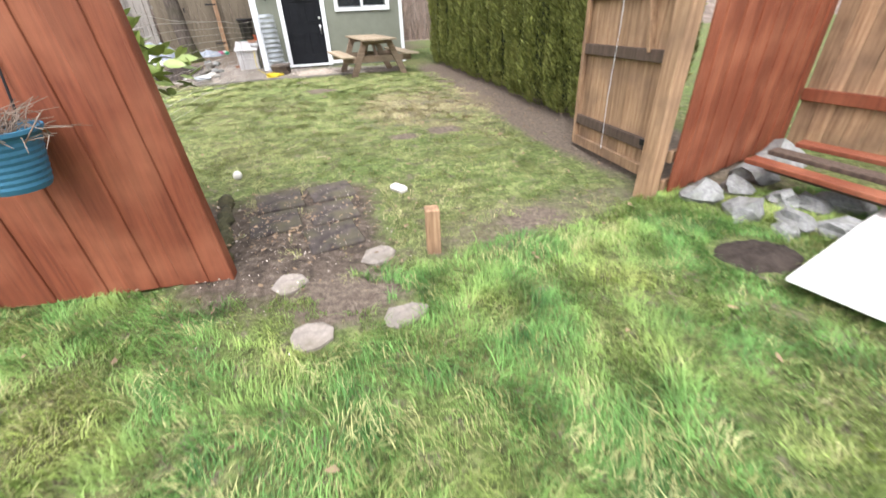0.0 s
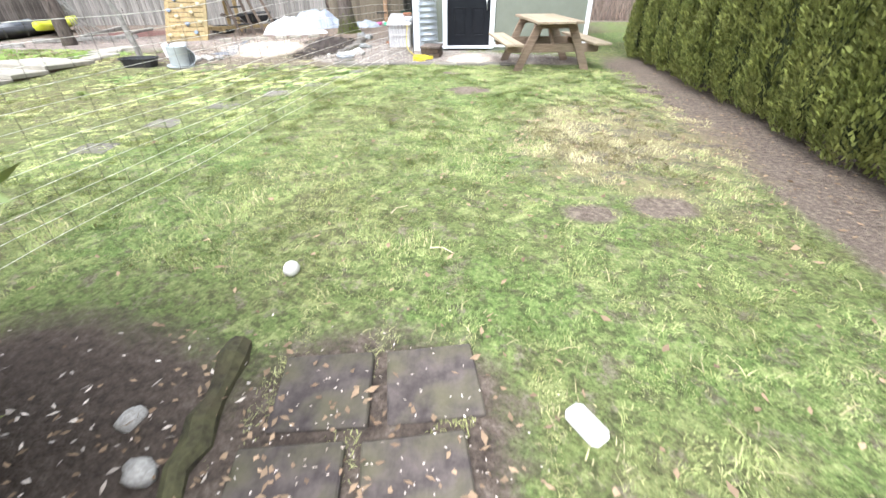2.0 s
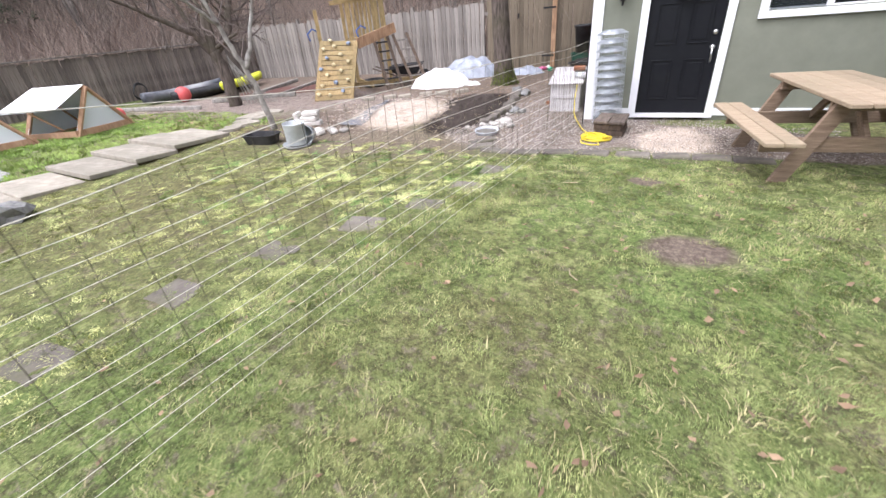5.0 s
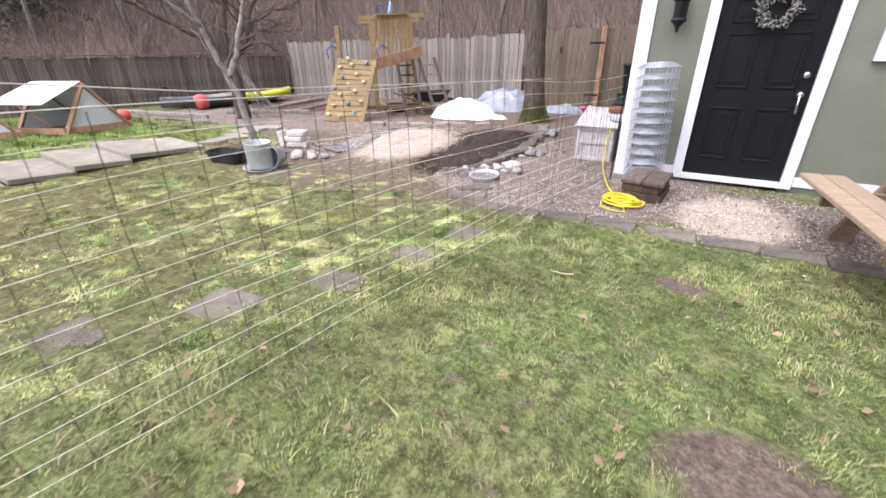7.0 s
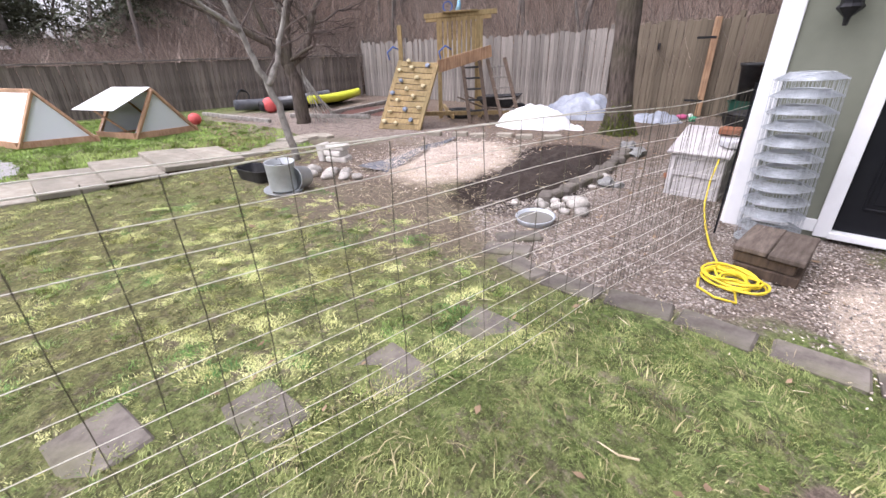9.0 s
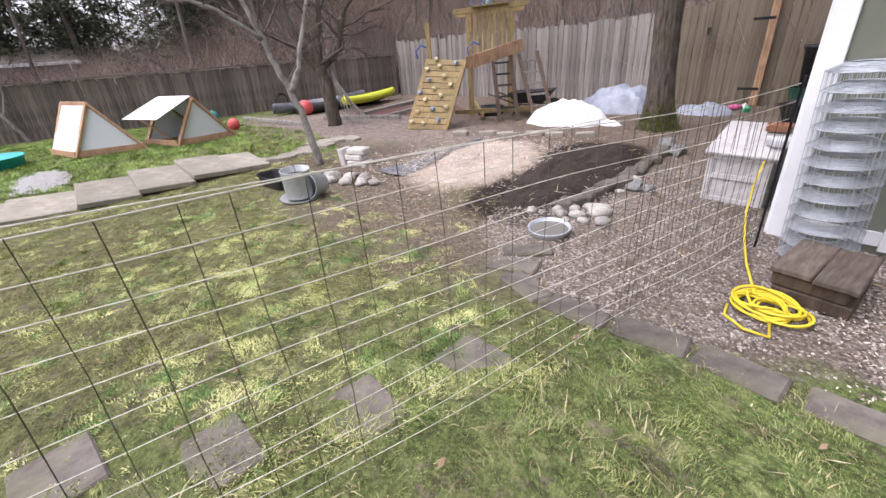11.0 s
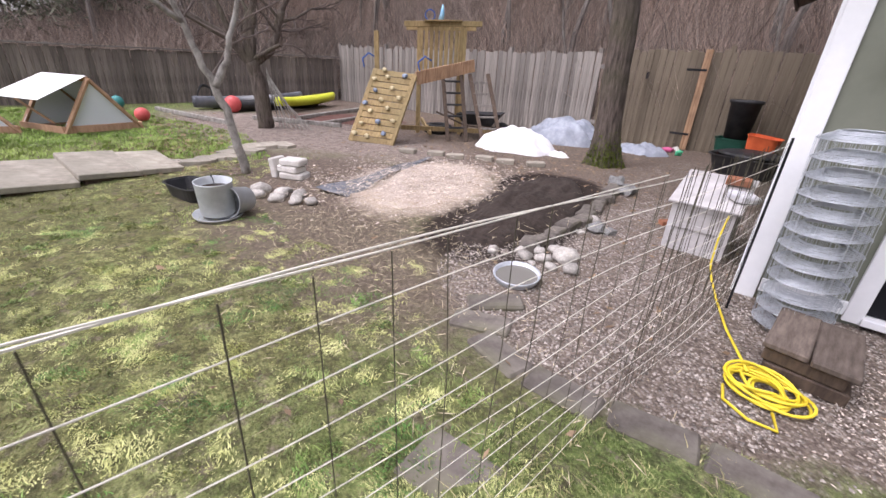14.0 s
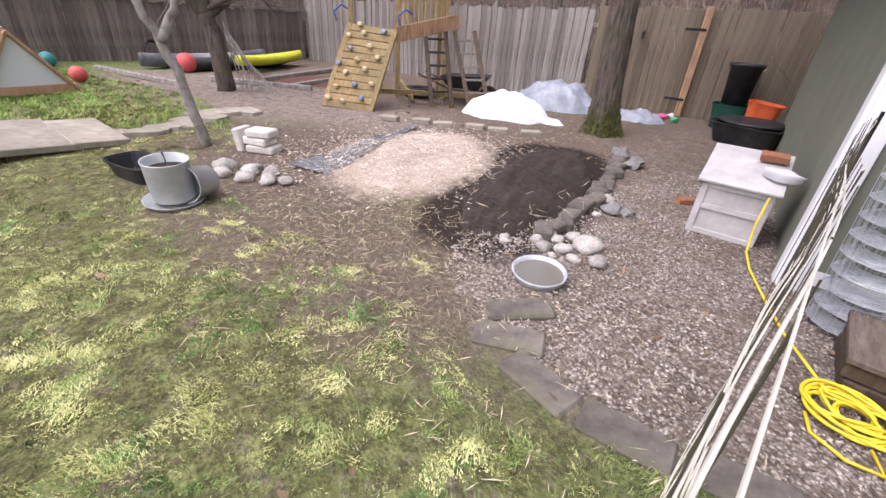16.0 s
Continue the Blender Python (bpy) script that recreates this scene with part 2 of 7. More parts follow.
def gz(x, y):
    return float(lawn_z(np.array(float(x)), np.array(float(y))))


# ---- ground ----
def ground_material():
    """Lawn, bare earth, gravel and straw, divided by softly broken borders that follow the yard's plan."""
    m = bpy.data.materials.new("yard ground")
    m.use_nodes = True
    t = m.node_tree
    L = t.links.new
    p = t.nodes["Principled BSDF"]
    p.inputs["Roughness"].default_value = 0.95
    p.inputs["Specular IOR Level"].default_value = 0.15
    tc = t.nodes.new("ShaderNodeTexCoord")
    pos = tc.outputs["Object"]

    def nz(scale, detail=5, rough=0.6):
        n = t.nodes.new("ShaderNodeTexNoise")
        n.inputs["Scale"].default_value, n.inputs["Detail"].default_value, n.inputs["Roughness"].default_value = scale, detail, rough
        L(pos, n.inputs["Vector"])
        return n.outputs["Fac"]

    def ramp(fac, stops):
        r = t.nodes.new("ShaderNodeValToRGB")
        while len(r.color_ramp.elements) < len(stops):
            r.color_ramp.elements.new(0.5)
        for e, (at, col) in zip(r.color_ramp.elements, stops):
            e.position, e.color = at, (*col, 1)
        L(fac, r.inputs["Fac"])
        return r.outputs["Color"]

    def mth(op, a, b=None, clamp=False):
        n = t.nodes.new("ShaderNodeMath")
        n.operation, n.use_clamp = op, clamp
        for k, v in enumerate((a, b)):
            if v is None:
                continue
            if isinstance(v, (int, float)):
                n.inputs[k].default_value = v
            else:
                L(v, n.inputs[k])
        return n.outputs[0]

    sep = t.nodes.new("ShaderNodeSeparateXYZ")
    L(pos, sep.inputs[0])
    X, Y = sep.outputs["X"], sep.outputs["Y"]
    wob = mth('SUBTRACT', nz(1.3, 5, 0.65), 0.5)
    wob2 = mth('SUBTRACT', nz(9, 4, 0.7), 0.5)

    def area(cx, cy, rx, ry, deg, edge=0.35, wobble=0.9, fray=0.35, power=2.0):
        """1 inside a turned oval or squarish patch, 0 outside, with a frayed border."""
        c, s = math.cos(radians(deg)), math.sin(radians(deg))
        dx, dy = mth('SUBTRACT', X, cx), mth('SUBTRACT', Y, cy)
        u = mth('ADD', mth('MULTIPLY', dx, c / rx), mth('MULTIPLY', dy, s / rx))
        v = mth('ADD', mth('MULTIPLY', dx, -s / ry), mth('MULTIPLY', dy, c / ry))
        r = mth('ADD', mth('POWER', mth('ABSOLUTE', u), power), mth('POWER', mth('ABSOLUTE', v), power))
        r = mth('ADD', r, mth('ADD', mth('MULTIPLY', wob, wobble), mth('MULTIPLY', wob2, fray)))
        n = t.nodes.new("ShaderNodeMapRange")
        n.inputs["From Min"].default_value, n.inputs["From Max"].default_value = 1 + edge, 1 - edge
        n.clamp = True
        L(r, n.inputs["Value"])
        return n.outputs[0]

    def mix(fac, a, b):
        n = t.nodes.new("ShaderNodeMix")
        n.data_type = 'RGBA'
        L(fac, n.inputs["Factor"])
        L(a, n.inputs["A"])
        L(b, n.inputs["B"])
        return n.outputs["Result"]

    grass = ramp(nz(38, 6, 0.7), [(0.3, (0.045, 0.07, 0.02)), (0.5, (0.125, 0.175, 0.052)), (0.7, (0.25, 0.31, 0.105))])
    moss = ramp(nz(30, 6, 0.7), [(0.32, (0.05, 0.045, 0.025)), (0.52, (0.15, 0.135, 0.06)), (0.72, (0.31, 0.29, 0.13))])
    earth = ramp(nz(26, 8, 0.75), [(0.3, (0.065, 0.05, 0.04)), (0.52, (0.165, 0.128, 0.1)), (0.78, (0.34, 0.28, 0.22))])
    soil = ramp(nz(20, 8, 0.75), [(0.3, (0.018, 0.013, 0.01)), (0.6, (0.042, 0.031, 0.025)), (0.85, (0.08, 0.062, 0.05))])
    vor = t.nodes.new("ShaderNodeTexVoronoi")
    vor.inputs["Scale"].default_value = 58
    L(pos, vor.inputs["Vector"])
    rv = t.nodes.new("ShaderNodeSeparateColor")
    L(vor.outputs["Color"], rv.inputs[0])
    gravel = ramp(rv.outputs[0], [(0.0, (0.08, 0.063, 0.055)), (0.4, (0.2, 0.165, 0.142)), (0.75, (0.36, 0.31, 0.27)), (1.0, (0.62, 0.56, 0.5))])
    gravel = mix(mth('MULTIPLY', vor.outputs["Distance"], 1.1, True), gravel, earth)
    gravel = mix(mth('MULTIPLY', ramp(nz(1.9, 6, 0.7), [(0.48, (0, 0, 0)), (0.62, (1, 1, 1))]), 0.75), gravel, earth)
    litter_bed = ramp(nz(30, 7, 0.75), [(0.3, (0.16, 0.125, 0.105)), (0.52, (0.3, 0.245, 0.21)), (0.75, (0.48, 0.41, 0.36))])
    straw = ramp(nz(60, 6, 0.8), [(0.3, (0.27, 0.2, 0.15)), (0.5, (0.52, 0.43, 0.34)), (0.72, (0.74, 0.66, 0.56))])
    dry = ramp(nz(45, 6, 0.75), [(0.3, (0.12, 0.09, 0.05)), (0.55, (0.26, 0.21, 0.12)), (0.8, (0.4, 0.34, 0.22))])

    col = mix(ramp(nz(0.55, 4, 0.6), [(0.42, (0, 0, 0)), (0.62, (0.7, 0.7, 0.7))]), grass, moss)
    # trodden run beyond the wire: mossy and thin
    col = mix(mth('MULTIPLY', area(-8.2, 7.2, 3.6, 3.2, 20, 0.45), 0.75), col, moss)
    tuft = ramp(nz(8, 7, 0.7), [(0.5, (0, 0, 0)), (0.6, (0.9, 0.9, 0.9))])
    pale = ramp(nz(55, 5, 0.7), [(0.3, (0.2, 0.23, 0.075)), (0.6, (0.42, 0.44, 0.19)), (0.85, (0.6, 0.6, 0.32))])
    where = ramp(nz(0.8, 3, 0.6), [(0.4, (0.25, 0.25, 0.25)), (0.6, (1, 1, 1))])
    col = mix(mth('MULTIPLY', mth('MULTIPLY', tuft, where), 0.7), col, pale)
    thin = ramp(nz(6.5, 7, 0.75), [(0.54, (0, 0, 0)), (0.62, (1, 1, 1))])
    col = mix(mth('MULTIPLY', thin, 0.7), col, earth)
    gaps = ramp(nz(14, 7, 0.8), [(0.5, (0, 0, 0)), (0.56, (1, 1, 1))])
    darks = ramp(nz(60, 4, 0.7), [(0.35, (0.035, 0.035, 0.018)), (0.7, (0.08, 0.07, 0.04))])
    col = mix(mth('MULTIPLY', gaps, 0.6), col, darks)
    # the beaten earth of the yard towards the back fence
    col = mix(area(-13, 15.2, 12, 3.6, 18, 0.3, power=4), col, earth)
    col = mix(area(-8.9, 10.2, 2.6, 1.3, 35, 0.4), col, earth)
    col = mix(area(-9.8, 13.5, 3.6, 2.2, 15, 0.35), col, earth)
    col = mix(area(-13.2, 10.4, 4.2, 1.6, 25, 0.4), col, mix(ramp(nz(7, 5), [(0.4, (0, 0, 0)), (0.6, (1, 1, 1))]), litter_bed, gravel))
    brown = ramp(nz(2.5, 8, 0.75), [(0.3, (0.1, 0.078, 0.063)), (0.55, (0.23, 0.18, 0.148)), (0.8, (0.38, 0.31, 0.255))])
    hillside = mth('GREATER_THAN', mth('ADD', Y, mth('MULTIPLY', X, -0.328)), 20.4)
    beyond = mth('MAXIMUM', hillside, mth('LESS_THAN', X, -19.8))
    col = mix(mth('MULTIPLY', area(-7.0, 9.3, 2.3, 0.85, 18, 0.5, 1.2, 0.9), 0.85), col, earth)
    # gravel by the house
    col = mix(area(-5.15, 11.9, 1.45, 2.3, 12, 0.2, 0.5, power=3), col, gravel)
    col = mix(area(-3.0, 11.15, 2.0, 0.62, 9, 0.2, 0.3, power=4), col, gravel)
    col = mix(area(-6.1, 14.6, 1.7, 2.6, 10, 0.35), col, mix(ramp(nz(5, 5), [(0.4, (0, 0, 0)), (0.62, (1, 1, 1))]), earth, gravel))
    col = mix(area(-3.15, 10.95, 0.42, 0.62, 10, 0.3, 1.1, 1.2), col, straw)
    # dug bed and its heap of pale shavings
    col = mix(area(-6.95, 11.65, 1.8, 0.75, 117, 0.2, 0.5, 0.6, power=3), col, soil)
    col = mix(area(-8.3, 11.05, 1.35, 0.88, 125, 0.3, 0.9, 1.0), col, straw)
    # strip along the hedge
    col = mix(area(1.1, 7.6, 0.85, 4.6, 16, 0.3, 0.6, 0.5, power=4), col, earth)
    col = mix(mth('MULTIPLY', area(-0.35, 6.8, 0.95, 1.5, 12, 0.6, 2.6, 1.8), 0.75), col, mix(ramp(nz(3.5, 6, 0.7), [(0.46, (0, 0, 0)), (0.56, (1, 1, 1))]), dry, earth))
    # gateway
    col = mix(area(-1.1, 2.75, 0.6, 0.9, 10, 0.4, 1.2, 1.2, power=3), col, mix(ramp(nz(9, 6), [(0.38, (0.1, 0.1, 0.1)), (0.62, (0.7, 0.7, 0.7))]), earth, soil))
    col = mix(area(-2.25, 2.72, 0.85, 0.58, 0, 0.35, 0.9, 0.6), col, earth)
    col = mix(mth('MULTIPLY', area(-2.25, 2.72, 0.85, 0.58, 0, 0.6, 1.4, 0.9), 0.5), col, soil)
    col = mix(mth('MULTIPLY', area(0.75, 2.95, 1.1, 0.28, 25, 0.5, 2.0, 1.6), 0.6), col, earth)
    # worn spots in the lawn
    for cx, cy, r in ((-0.5, 5.1, 0.2), (-0.05, 5.35, 0.24), (-2.3, 8.1, 0.3), (-3.0, 9.35, 0.17), (-0.58, 2.0, 0.36), (0.62, 2.88, 0.24)):
        col = mix(area(cx, cy, r, r * 0.7, 20, 0.4, 0.8, 0.6), col, earth)
    col = mix(beyond, col, brown)
    L(col, p.inputs["Base Color"])
    b = t.nodes.new("ShaderNodeBump")
    b.inputs["Strength"].default_value, b.inputs["Distance"].default_value = 0.8, 0.03
    L(mth('ADD', nz(34, 6, 0.75), mth('MULTIPLY', vor.outputs["Distance"], -0.5)), b.inputs["Height"])
    L(b.outputs[0], p.inputs["Normal"])
    return m


def spread(lo, hi, step, far, growth=1.35):
    """Grid lines: even between lo and hi, then ever wider out to far."""
    mid = list(np.arange(lo, hi + step / 2, step))
    out, d = [], step
    x = hi
    while x < far:
        d *= growth
        x += d
        out.append(x)
    down, d = [], step
    x = lo
    while x > -far:
        d *= growth
        x -= d
        down.append(x)
    return np.array(down[::-1] + mid + out)


gx, gy = spread(-14, 4, 0.12, 400), spread(-2, 20, 0.12, 400)
GX, GY = np.meshgrid(gx, gy)
rng = np.random.default_rng(3)
near_yard = (np.abs(GX + 5) < 10) & (np.abs(GY - 9) < 11)
GZ = lawn_z(GX, GY) + rng.normal(0, 0.006, GX.shape) * near_yard
gverts = np.stack([GX, GY, GZ], -1).reshape(-1, 3)
ids = np.arange(GX.size).reshape(GX.shape)
gfaces = np.stack([ids[:-1, :-1], ids[:-1, 1:], ids[1:, 1:], ids[1:, :-1]], -1).reshape(-1, 4)
ground = fast_mesh("ground", gverts, gfaces, ground_material())
ground.data.polygons.foreach_set("use_smooth", np.ones(len(gfaces), dtype=bool))
tagged(ground, "patchy winter lawn with bare earth and gravel", "ground", kind="structure")


# ---- board fences ----
def board_fence(name, a, b, height, mat, label, board=0.14, thick=0.018, post_mat=None, post_every=2.4, ragged=0.03, seed=1, posts_front=False, cap=None):
    """Upright boards on rails between posts, from a to b on the plan."""
    r = random.Random(seed)
    a, b = Vector((*a, 0)), Vector((*b, 0))
    run = (b - a).length
    ang = math.degrees(math.atan2(b.y - a.y, b.x - a.x))
    f = thing(name, label, "fence", pose(a.x, a.y, 0, 0, 0, ang), kind="structure")
    meshes = []
    for k in range(4):
        bm = box(board - 0.006, thick, 1, (0, 0, 0.5), bevel=0.003)
        me = bpy.data.meshes.new("fence_board")
        bm.to_mesh(me)
        bm.free()
        me.materials.append(mat)
        meshes.append(me)
    n = int(run / board)
    for k in range(n):
        x = (k + 0.5) * board
        w = a + (b - a) * (x / run)
        ob = new("fence_board", meshes[k % 4])
        ob.parent = f
        h = height + r.uniform(-ragged, ragged)
        ob.matrix_basis = pose(x, r.uniform(-0.006, 0.006), gz(w.x, w.y) - 0.03, r.uniform(-0.7, 0.7), r.uniform(-0.6, 0.6), r.uniform(-1, 1)) @ Matrix.Diagonal((1, 1, h, 1))
    side = -0.06 if posts_front else 0.06
    for z in (0.35, height - 0.3):
        w0, w1 = gz(a.x, a.y), gz(b.x, b.y)
        part("rail", beam((0, side * 0.55, z + w0), (run, side * 0.55, z + w1), 0.04, 0.09), post_mat or mat, f)
    x = 0
    while x <= run:
        w = a + (b - a) * (x / run)
        part("post", box(0.09, 0.09, height + 0.15, (x, side * 1.6, gz(w.x, w.y) + height / 2)), post_mat or mat, f)
        x += post_every
    if cap:
        part("cap_rail", beam((0, -0.01, height + 0.03), (run, -0.01, height + 0.03), 0.13, 0.035), cap, f, "pale weathered cap rail")
    return f


board_fence("fence_back", (-19.6, 13.9), (-10.3, 16.95), 1.88, GREY_BOARD, "tall weathered grey board fence at the back", ragged=0.05, seed=2)
board_fence("fence_gate_side", (-10.3, 16.95), (-3.2, 19.3), 1.98, TAN_BOARD, "tan board fence with a closed gate", seed=3)
board_fence("fence_side", (-17.6, -6), (-19.6, 13.9), 1.45, DARK_BOARD, "dark weathered board fence along the side", ragged=0.02, seed=4, cap=GREY_BOARD)


# ---- the garden house ----
WALL_AT, WALL_DEG = (-4.68, 11.72), 18.0
house = thing("garden_house", "sage green garden house with white trim and a black door", "house", pose(*WALL_AT, 0, 0, 0, WALL_DEG))
HL, HD, HH = 3.74, 5.2, 2.62
DOOR0, DOOR1, DZ0, DZ1 = 0.71, 1.63, 0.1, 1.93
WIN0, WIN1, WZ0, WZ1 = 1.98, 3.4, 1.27, 2.35


def wall_with_holes(length, height, thick, holes):
    """A wall along x with its outer face at y = 0; holes as (x0, x1, z0, z1)."""
    xs = sorted({0, length, *[h[0] for h in holes], *[h[1] for h in holes]})
    zs = sorted({0, height, *[h[2] for h in holes], *[h[3] for h in holes]})
    bm = bmesh.new()
    for x0, x1 in zip(xs, xs[1:]):
        for z0, z1 in zip(zs, zs[1:]):
            cx, cz = (x0 + x1) / 2, (z0 + z1) / 2
            if any(h[0] < cx < h[1] and h[2] < cz < h[3] for h in holes):
                continue
            box(x1 - x0, thick, z1 - z0, (cx, thick / 2, cz), bevel=0, bm=bm)
    bmesh.ops.remove_doubles(bm, verts=bm.verts, dist=0.0005)
    return bm


part("wall", wall_with_holes(HL, HH, 0.14, [(DOOR0, DOOR1, 0.0, DZ1), (WIN0 + 0.09, WIN1 - 0.09, WZ0 + 0.09, WZ1 - 0.09)]), SIDING, house)
side_wall = part("wall", box(0.14, HD, HH, (0.07, HD / 2 + 0.14, HH / 2), bevel=0), SIDING, house)
part("wall", box(0.14, HD, HH, (HL - 0.07, HD / 2 + 0.14, HH / 2), bevel=0), SIDING, house)
part("wall", box(HL, 0.14, HH, (HL / 2, HD + 0.21, HH / 2), bevel=0), SIDING, house)
part("floor", box(HL - 0.3, HD - 0.1, 0.1, (HL / 2, HD / 2 + 0.14, 0.05), bevel=0), DARK_WOOD, house)
part("trim", box(0.13, 0.03, HH, (0.055, -0.016, HH / 2)), WHITE_PAINT, house, "white corner board")
part("trim", box(0.03, 0.13, HH, (-0.016, 0.067, HH / 2)), WHITE_PAINT, house, "white corner board")
part("trim", box(0.09, 0.03, HH, (HL - 0.045, -0.016, HH / 2)), WHITE_PAINT, house, "white corner board")
part("trim", box(DOOR0 - 0.1 - 0.13, 0.02, 0.1, ((DOOR0 - 0.1 + 0.13) / 2, -0.011, 0.12), bevel=0.002), WHITE_PAINT, house, "white base board")
part("trim", box(HL - 0.1 - DOOR1 - 0.1, 0.02, 0.1, ((HL - 0.1 + DOOR1 + 0.1) / 2, -0.011, 0.12), bevel=0.002), WHITE_PAINT, house, "white base board")
part("door_trim", box(0.1, 0.035, DZ1 + 0.02, (DOOR0 - 0.05, -0.019, DZ1 / 2 + 0.05)), WHITE_PAINT, house)
part("door_trim", box(0.1, 0.035, DZ1 + 0.02, (DOOR1 + 0.05, -0.019, DZ1 / 2 + 0.05)), WHITE_PAINT, house)
part("door_trim", box(DOOR1 - DOOR0 + 0.28, 0.045, 0.1, ((DOOR0 + DOOR1) / 2, -0.024, DZ1 + 0.052 + 0.06)), WHITE_PAINT, house)
part("sill", box(DOOR1 - DOOR0 + 0.02, 0.12, 0.05, ((DOOR0 + DOOR1) / 2, 0.0, DZ0 - 0.03)), WHITE_PAINT, house, "white door sill")
for s in (0, 1):
    x_eave, x_ridge = (-0.5, HL / 2) if s == 0 else (HL + 0.5, HL / 2)
    bm = bmesh.new()
    y0, y1, ze, zr = -0.4, HD + 0.6, HH - 0.06, HH + 1.05
    corners = [(x_eave, y0, ze), (x_ridge, y0, zr), (x_ridge, y1, zr), (x_eave, y1, ze)]
    lo = [bm.verts.new(c) for c in corners]
    hi = [bm.verts.new((c[0], c[1], c[2] + 0.07)) for c in corners]
    bm.faces.new(lo[::-1])
    bm.faces.new(hi)
    for k in range(4):
        bm.faces.new((lo[k], lo[(k + 1) % 4], hi[(k + 1) % 4], hi[k]))
    bmesh.ops.recalc_face_normals(bm, faces=bm.faces)
    rf = part("roof", bm, DARK_BOARD, house, "dark shingled roof slope")
    part("fascia", box(0.03, y1 - y0, 0.14, (x_eave - (0.017 if s == 0 else -0.017), (y0 + y1) / 2, ze + 0.02)), DARK_WOOD, rf, "dark brown fascia board")
gable = bmesh.new()
gv = [gable.verts.new(c) for c in ((0, 0.002, HH), (HL, 0.002, HH), (HL / 2, 0.002, HH + 1.1), (0, 0.14, HH), (HL, 0.14, HH), (HL / 2, 0.14, HH + 1.1))]
for f in ((0, 1, 2), (5, 4, 3), (0, 2, 5, 3), (2, 1, 4, 5), (1, 0, 3, 4)):
    gable.faces.new([gv[k] for k in f])
part("gable", gable, SIDING, house)

# black six-panel door
def panel_door():
    w, h = DOOR1 - DOOR0 - 0.01, DZ1 - DZ0 - 0.005
    d = part("door", box(w, 0.045, h, ((DOOR0 + DOOR1) / 2, 0.045, DZ0 + h / 2)), BLACK_PAINT, house, "black six-panel door")
    cx = (DOOR0 + DOOR1) / 2
    for sx in (-1, 1):
        for z0, z1 in ((0.2, 0.72), (0.93, 1.42), (1.53, 1.72)):
            px, pw = cx + sx * 0.2, 0.26
            bm = bmesh.new()
            for ex, ez, bw, bh in ((0, z0, pw, 0.018), (0, z1, pw, 0.018), (-pw / 2, (z0 + z1) / 2, 0.018, z1 - z0), (pw / 2, (z0 + z1) / 2, 0.018, z1 - z0)):
                box(bw, 0.014, bh, (px + ex, 0.018, DZ0 + ez), bevel=0.004, bm=bm)
            box(pw - 0.08, 0.01, z1 - z0 - 0.08, (px, 0.02, DZ0 + (z0 + z1) / 2), bevel=0.004, bm=bm)
            part("panel", bm, BLACK_PAINT, d)
    hx = DOOR1 - 0.075
    lock = lathe([(0.0, 0.03), (0.018, 0.03), (0.03, 0.02), (0.033, 0.0)], 16, m=pose(hx, 0.022, 1.15, 90))
    part("deadbolt", lock, CHROME, d, "round nickel deadbolt", smooth=True)
    bm = lathe([(0.0, 0.03), (0.022, 0.03), (0.03, 0.015), (0.032, 0.0)], 16, m=pose(hx, 0.022, 0.97, 90))
    tube([(hx, 0.01, 0.97), (hx - 0.005, -0.035, 0.95), (hx - 0.006, -0.05, 0.88), (hx, -0.04, 0.81), (hx, 0.015, 0.78)], 0.011, 8, bm)
    part("handle", bm, CHROME, d, "nickel pull handle", smooth=True)
    return d


door = panel_door()

# window, lantern and wreath of the house
GLASS = bpy.data.materials.new("window glass")
GLASS.use_nodes = True
gp = GLASS.node_tree.nodes["Principled BSDF"]
gp.inputs["Base Color"].default_value = (0.16, 0.18, 0.19, 1)
gp.inputs["Roughness"].default_value = 0.04
gp.inputs["Transmission Weight"].default_value = 0.9
window = part("window", box(WIN1 - WIN0 - 0.18, 0.05, 0.02, ((WIN0 + WIN1) / 2, 0.07, WZ0 + 0.1), bevel=0.002), WHITE_PAINT, house, "white sliding window with two panes")
wm = (WIN0 + WIN1) / 2
for x, z, w, h in ((WIN0 + 0.045, (WZ0 + WZ1) / 2, 0.09, WZ1 - WZ0), (WIN1 - 0.045, (WZ0 + WZ1) / 2, 0.09, WZ1 - WZ0), (wm, WZ0 + 0.04, WIN1 - WIN0 - 0.182, 0.08), (wm, WZ1 - 0.05, WIN1 - WIN0 - 0.182, 0.1), (wm, (WZ0 + WZ1) / 2, 0.06, WZ1 - WZ0 - 0.19)):
    part("window_frame", box(w, 0.06, h, (x, -0.012 if w != 0.06 else 0.03, z)), WHITE_PAINT, window)
for s in (-1, 1):
    pane = part("pane", box(0.55, 0.006, WZ1 - WZ0 - 0.18, (wm + s * 0.31, 0.05 + 0.006 * s, (WZ0 + WZ1) / 2), bevel=0), GLASS, window)
    pane.visible_shadow = False
bm = lathe([(0.0, 0.0), (0.012, 0.0), (0.02, 0.05), (0.07, 0.1), (0.075, 0.11), (0.06, 0.13), (0.062, 0.27), (0.085, 0.29), (0.03, 0.36), (0.01, 0.4), (0.0, 0.4)], 8, m=pose(0.36, -0.13, 1.55))
box(0.1, 0.03, 0.22, (0.36, -0.01, 1.78), bm=bm)
tube([(0.36, -0.02, 1.86), (0.36, -0.08, 1.98), (0.36, -0.13, 1.94)], 0.012, 6, bm)
lantern = part("wall_lantern", bm, DARK_METAL, house, "black metal wall lantern")
r = random.Random(5)
bm = bmesh.new()
